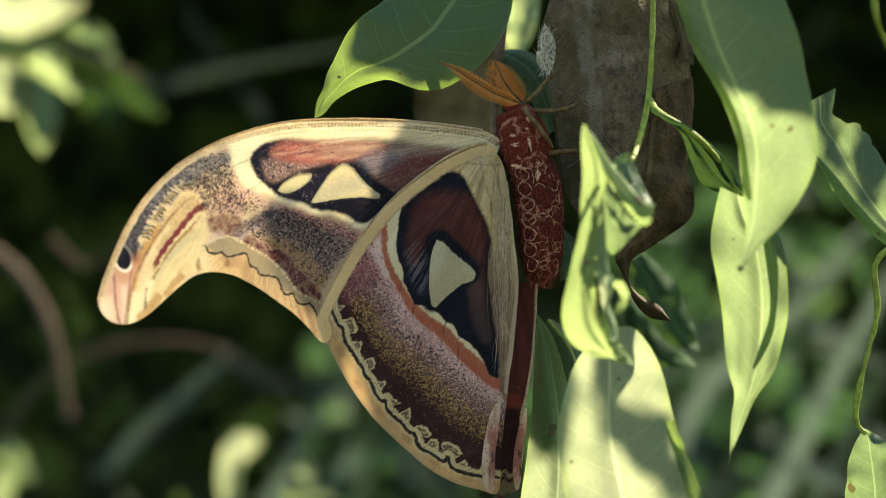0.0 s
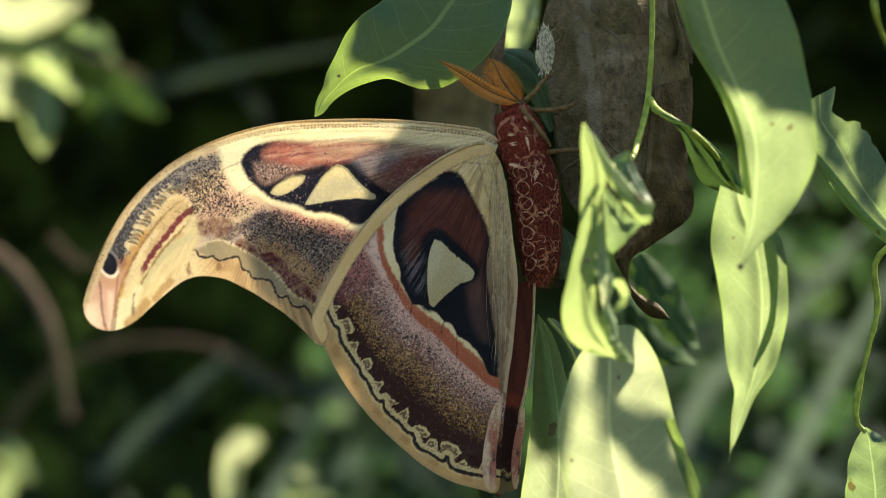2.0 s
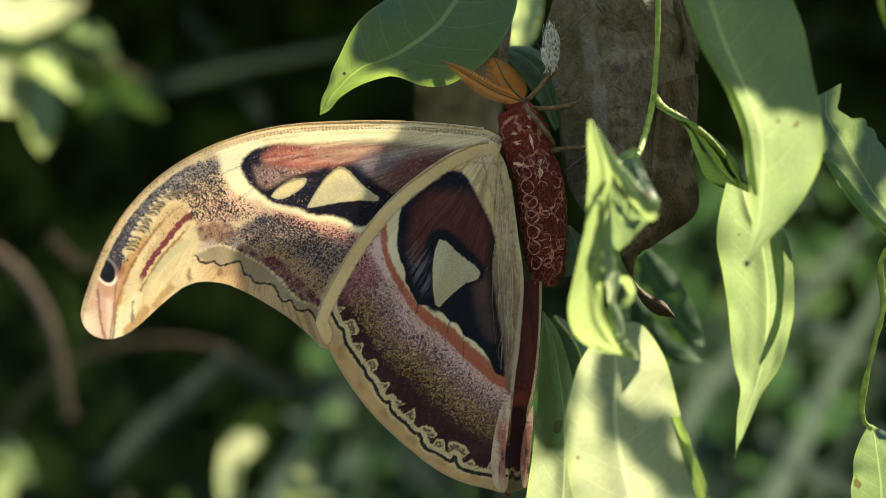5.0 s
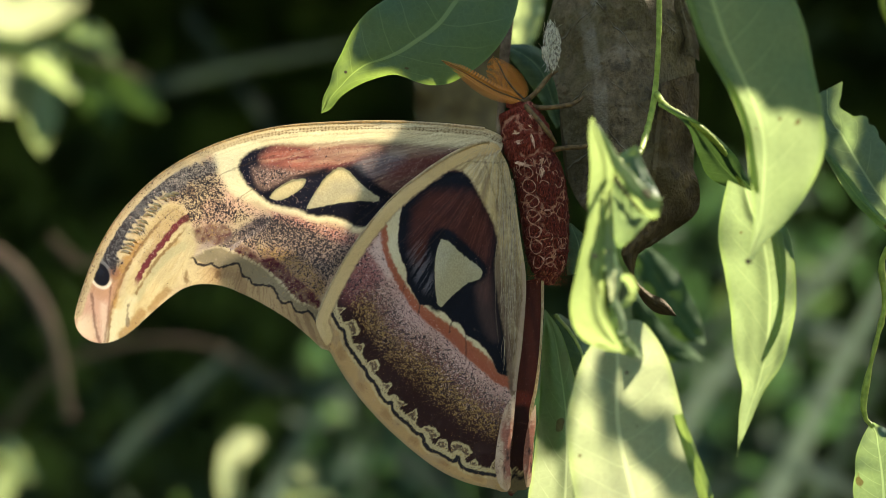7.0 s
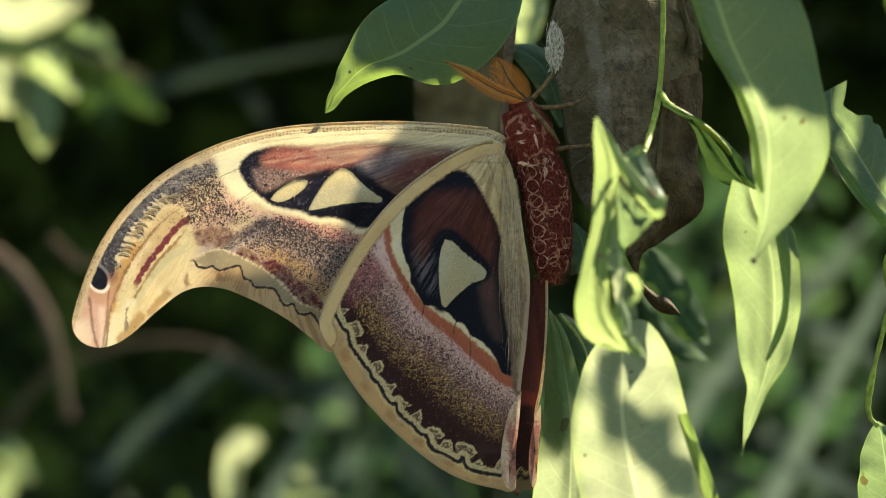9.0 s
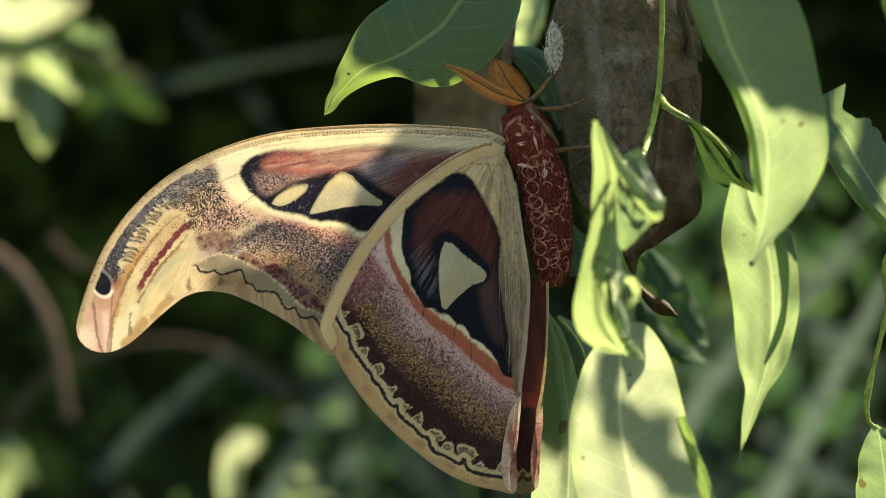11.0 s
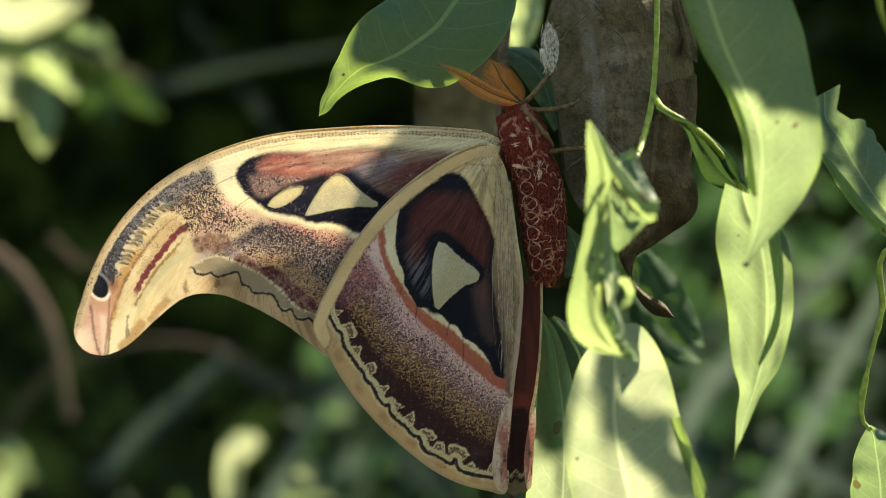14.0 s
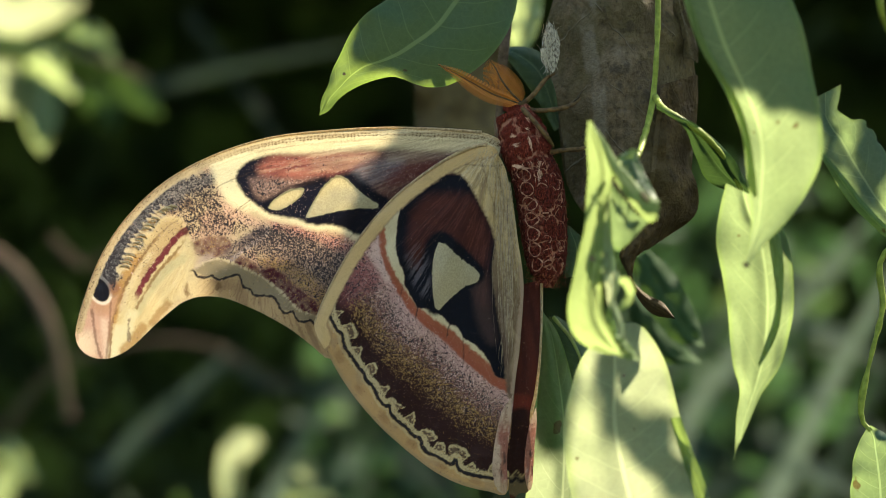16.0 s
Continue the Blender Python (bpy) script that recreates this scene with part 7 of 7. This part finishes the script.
for k, (left, right, far) in enumerate((
        ([(-0.0217, 0.0040, 1.2756), (-0.0238, 0.0040, 1.2575), (-0.0217, 0.0040, 1.2492), (-0.0142, 0.0040, 1.2451), (-0.0036, 0.0040, 1.2416)], [(0.0047, 0.0040, 1.2756), (0.0042, 0.0040, 1.2665), (0.0036, 0.0040, 1.2628), (0.0033, 0.0040, 1.2593), (0.0024, 0.0040, 1.2515), (0.0009, 0.0040, 1.2416)], 0.30),
        ([(0.0009, 0.0040, 1.2756), (0.0023, 0.0040, 1.2659), (0.0023, 0.0040, 1.2629), (0.0003, 0.0040, 1.2593), (0.0006, 0.0040, 1.2499), (0.0024, 0.0040, 1.2394)], [(0.0266, 0.0040, 1.2756), (0.0273, 0.0040, 1.2575), (0.0250, 0.0040, 1.2394)], 0.31),
        ([(0.0539, -0.0620, 1.2450), (0.0688, -0.0620, 1.2371), (0.0825, -0.0620, 1.2342), (0.0974, -0.0620, 1.2321)], [(0.0539, -0.0620, 1.2736), (0.0702, -0.0620, 1.2763), (0.0879, -0.0620, 1.2750), (0.1015, -0.0620, 1.2518)], 0.28),
        ([(0.0375, -0.0440, 1.1742), (0.0367, -0.0440, 1.1651), (0.0389, -0.0440, 1.1560), (0.0457, -0.0440, 1.1483), (0.0555, -0.0440, 1.1427), (0.0653, -0.0440, 1.1371)], [(0.0436, -0.0440, 1.1756), (0.0451, -0.0440, 1.1651), (0.0513, -0.0440, 1.1630), (0.0590, -0.0440, 1.1574), (0.0639, -0.0440, 1.1497), (0.0674, -0.0440, 1.1385)], 0.36),
        ([(-0.0081, 0.0020, 1.2363), (-0.0187, 0.0020, 1.2227), (-0.0277, 0.0020, 1.2062), (-0.0334, 0.0020, 1.1851), (-0.0292, 0.0020, 1.1655), (-0.0156, 0.0020, 1.1460), (0.0024, 0.0020, 1.1324)], [(0.0144, 0.0020, 1.2363), (0.0295, 0.0020, 1.2212), (0.0325, 0.0020, 1.1911), (0.0265, 0.0020, 1.1610), (0.0144, 0.0020, 1.1340)], 0.36),
        ([(-0.0625, 0.0080, 1.1896), (-0.0571, 0.0080, 1.1760), (-0.0416, 0.0080, 1.1660), (-0.0264, 0.0080, 1.1562)], [(-0.0590, 0.0080, 1.1986), (-0.0477, 0.0080, 1.1998), (-0.0340, 0.0080, 1.2008), (-0.0219, 0.0080, 1.2017)], 0.40),
        ([(0.0556, 0.0080, 1.2761), (0.0556, 0.0080, 1.2487), (0.0571, 0.0080, 1.2214), (0.0525, 0.0080, 1.1956)], [(0.0798, 0.0080, 1.2761), (0.0806, 0.0080, 1.2442), (0.0798, 0.0080, 1.2168), (0.0707, 0.0080, 1.1941)], 0.33),
        ([(0.0239, 0.0130, 1.1818), (0.0246, 0.0130, 1.1680), (0.0219, 0.0130, 1.1462)], [(0.0376, 0.0130, 1.1818), (0.0376, 0.0130, 1.1680), (0.0361, 0.0130, 1.1480)], 0.37),
        ([(0.0926, -0.0250, 1.2449), (0.0947, -0.0250, 1.2319), (0.0973, -0.0250, 1.2204)], [(0.1002, -0.0250, 1.2449), (0.1005, -0.0250, 1.2319), (0.1025, -0.0250, 1.2186)], 0.30),
        ([(0.1084, -0.0250, 1.2391), (0.1051, -0.0250, 1.2276), (0.1034, -0.0250, 1.2175), (0.1070, -0.0250, 1.2100)], [(0.1178, -0.0250, 1.2377), (0.1157, -0.0250, 1.2247), (0.1120, -0.0250, 1.2146), (0.1099, -0.0250, 1.2081)], 0.32))):
    shade_leaf(left, right, far, k)

# ---------------- movement ----------------
BRANCH_ROWS = [(0, -1.79, -1.2, -0.11), (0.5, -2.15, -1.36, -0.31), (1, -1.72, -0.87, -0.22), (1.5, -2.19, -1.05, -0.27),
    (2, -1.88, -0.82, -0.05), (2.5, -2.4, -1.19, -0.2), (3, -1.65, -0.34, -0.16), (3.5, -1.44, -0.82, -0.12),
    (4, -1.03, -0.22, -0.03), (6.5, -0.18, -0.01, 0.01), (7, -0.1, 0.4, 0.08), (7.5, 0, 0, 0),
    (8, 0.05, 0.2, -0.09), (8.5, 0.13, 0.51, 0.02), (9, 0.95, 0.54, 0.16), (11.5, 0.42, -0.26, 0.01),
    (12, 0.09, -0.36, -0.03), (12.5, 0.02, -0.58, 0.01), (13, -0.61, -0.54, -0.02), (13.5, -0.81, -0.62, -0.11),
    (14, -0.69, -0.36, 0.03), (14.5, -0.7, -0.38, -0.05), (15, -0.82, -0.27, -0.13), (15.5, -0.14, 0.02, 0.03),
    (16, -0.46, -0.34, -0.09)]
COCOON_ROWS = [(0, -1.54, -0.96, -0.16), (0.5, -1.97, -1.06, -0.37), (1, -1.53, -0.68, -0.35), (1.5, -2.03, -0.95, -0.22),
    (2, -1.85, -0.69, 0), (2.5, -2.27, -1.02, -0.21), (3, -1.5, -0.33, -0.21), (3.5, -1.3, -0.65, -0.17),
    (4, -0.89, -0.15, -0.02), (6.5, -0.2, 0.08, -0.03), (7, -0.14, 0.31, -0.01), (7.5, 0, 0, 0),
    (8, 0.04, 0.16, -0.05), (8.5, 0, 0.46, -0), (9, 0.59, 0.37, 0.36), (11.5, 0.47, -0.19, -0.19),
    (12, 0, -0.46, -0), (12.5, 0, -0.49, -0.18), (13, -0.69, -0.46, -0), (13.5, -0.86, -0.46, 0.02),
    (14, -0.69, -0.23, -0), (14.5, -0.75, -0.42, 0.15), (15, -0.83, -0.19, -0.18), (15.5, -0.23, -0.04, 0.17),
    (16, -0.39, -0.27, -0.17)]
MOTH_ROWS = [(0, -1.06, -0.37, -1.35), (0.5, -1.74, -0.45, -1.52), (1, -1.29, -0.2, -1.34), (1.5, -1.82, -0.44, -1.45),
    (2, -1.6, -0.14, -1.28), (2.5, -2.18, -0.47, -1.13), (3, -1.67, 0.12, -0.94), (3.5, -1.42, -0.32, -0.84),
    (4, -0.94, 0.09, -0.71), (6.5, -0.45, 0.05, -0.04), (7, -0.26, 0.22, -0.06), (7.5, 0, 0, 0),
    (8, -0.39, 0.22, -0.03), (8.5, -0.24, 0.29, 0.03), (9, 0.56, 0.21, 0.34), (11.5, 0.22, -0.42, 0.83),
    (12, -0.22, -0.55, 0.74), (12.5, -0.27, -0.66, 0.74), (13, -0.76, -0.69, 0.5), (13.5, -1.02, -0.7, 0.42),
    (14, -0.99, -0.46, 0.51), (14.5, -0.9, -0.64, 0.41), (15, -1.23, -0.42, 0.38), (15.5, -0.5, -0.45, 0.58),
    (16, -0.97, -0.62, 0.61)]
FORE_ROWS = [(0, -1.31, -18.17), (0.5, -1.11, -16.49), (1, -1.06, -17), (1.5, -0.72, -15.91), (2, -0.44, -13.32),
    (2.5, -0.65, -13.61), (3, -0.51, -12.24), (3.5, -0.26, -10.48), (4, -0.17, -10.37), (6.5, -0.08, -6.66),
    (7, 0.07, -5.6), (7.5, -0, -8), (8, 0, -5.55), (8.5, 0.14, -5.25), (9, 0.15, -1.43), (11.5, 0.22, -3.71),
    (12, 0.33, -3.59), (12.5, 0.44, -4.33), (13, 0.58, -4.73), (13.5, 0.74, -5.04), (14, 0.83, -4.42),
    (14.5, 0.89, -4.42), (15, 0.97, -5.03), (15.5, 1.18, -4.51), (16, 1.18, -4.29)]
HIND_ROWS = [(0, 0.05, -17.46), (0.5, 0.11, -15.87), (1, 0.13, -16.41), (1.5, 0.3, -15.48), (2, 0.3, -13.19),
    (2.5, 0.11, -13.85), (3, 0.05, -12.23), (3.5, 0.2, -11.12), (4, 0.09, -10.78), (6.5, 0.13, -6.08),
    (7, 0.1, -4.6), (7.5, -0, -8), (8, 0.01, -4.19), (8.5, -0.04, -4.82), (9, -0.04, -1.58),
    (11.5, -0.23, -4.01), (12, -0.3, -2.96), (12.5, -0.36, -5.91), (13, -0.3, -5.62), (13.5, -0.32, -6.36),
    (14, -0.5, -5.28), (14.5, -0.5, -5.23), (15, -0.49, -6.18), (15.5, -0.47, -4.47), (16, -0.54, -6.64)]


def motions():
    for ob, at, rows in ((branch, BR_AT, BRANCH_ROWS), (cocoon, COC_AT, COCOON_ROWS), (moth, MOTH_AT, MOTH_ROWS)):
        walk(ob, [(t, pose(at[0] + x * 0.001, at[1], at[2] + z * 0.001, 0, -turn, 0)) for t, x, z, turn in rows])
    for ob, at, rows in ((fore, FORE_HINGE, FORE_ROWS), (hind, HIND_HINGE, HIND_ROWS)):
        walk(ob, [(t, pose(*at, 0, -swing, yaw)) for t, swing, yaw in rows])


motions()
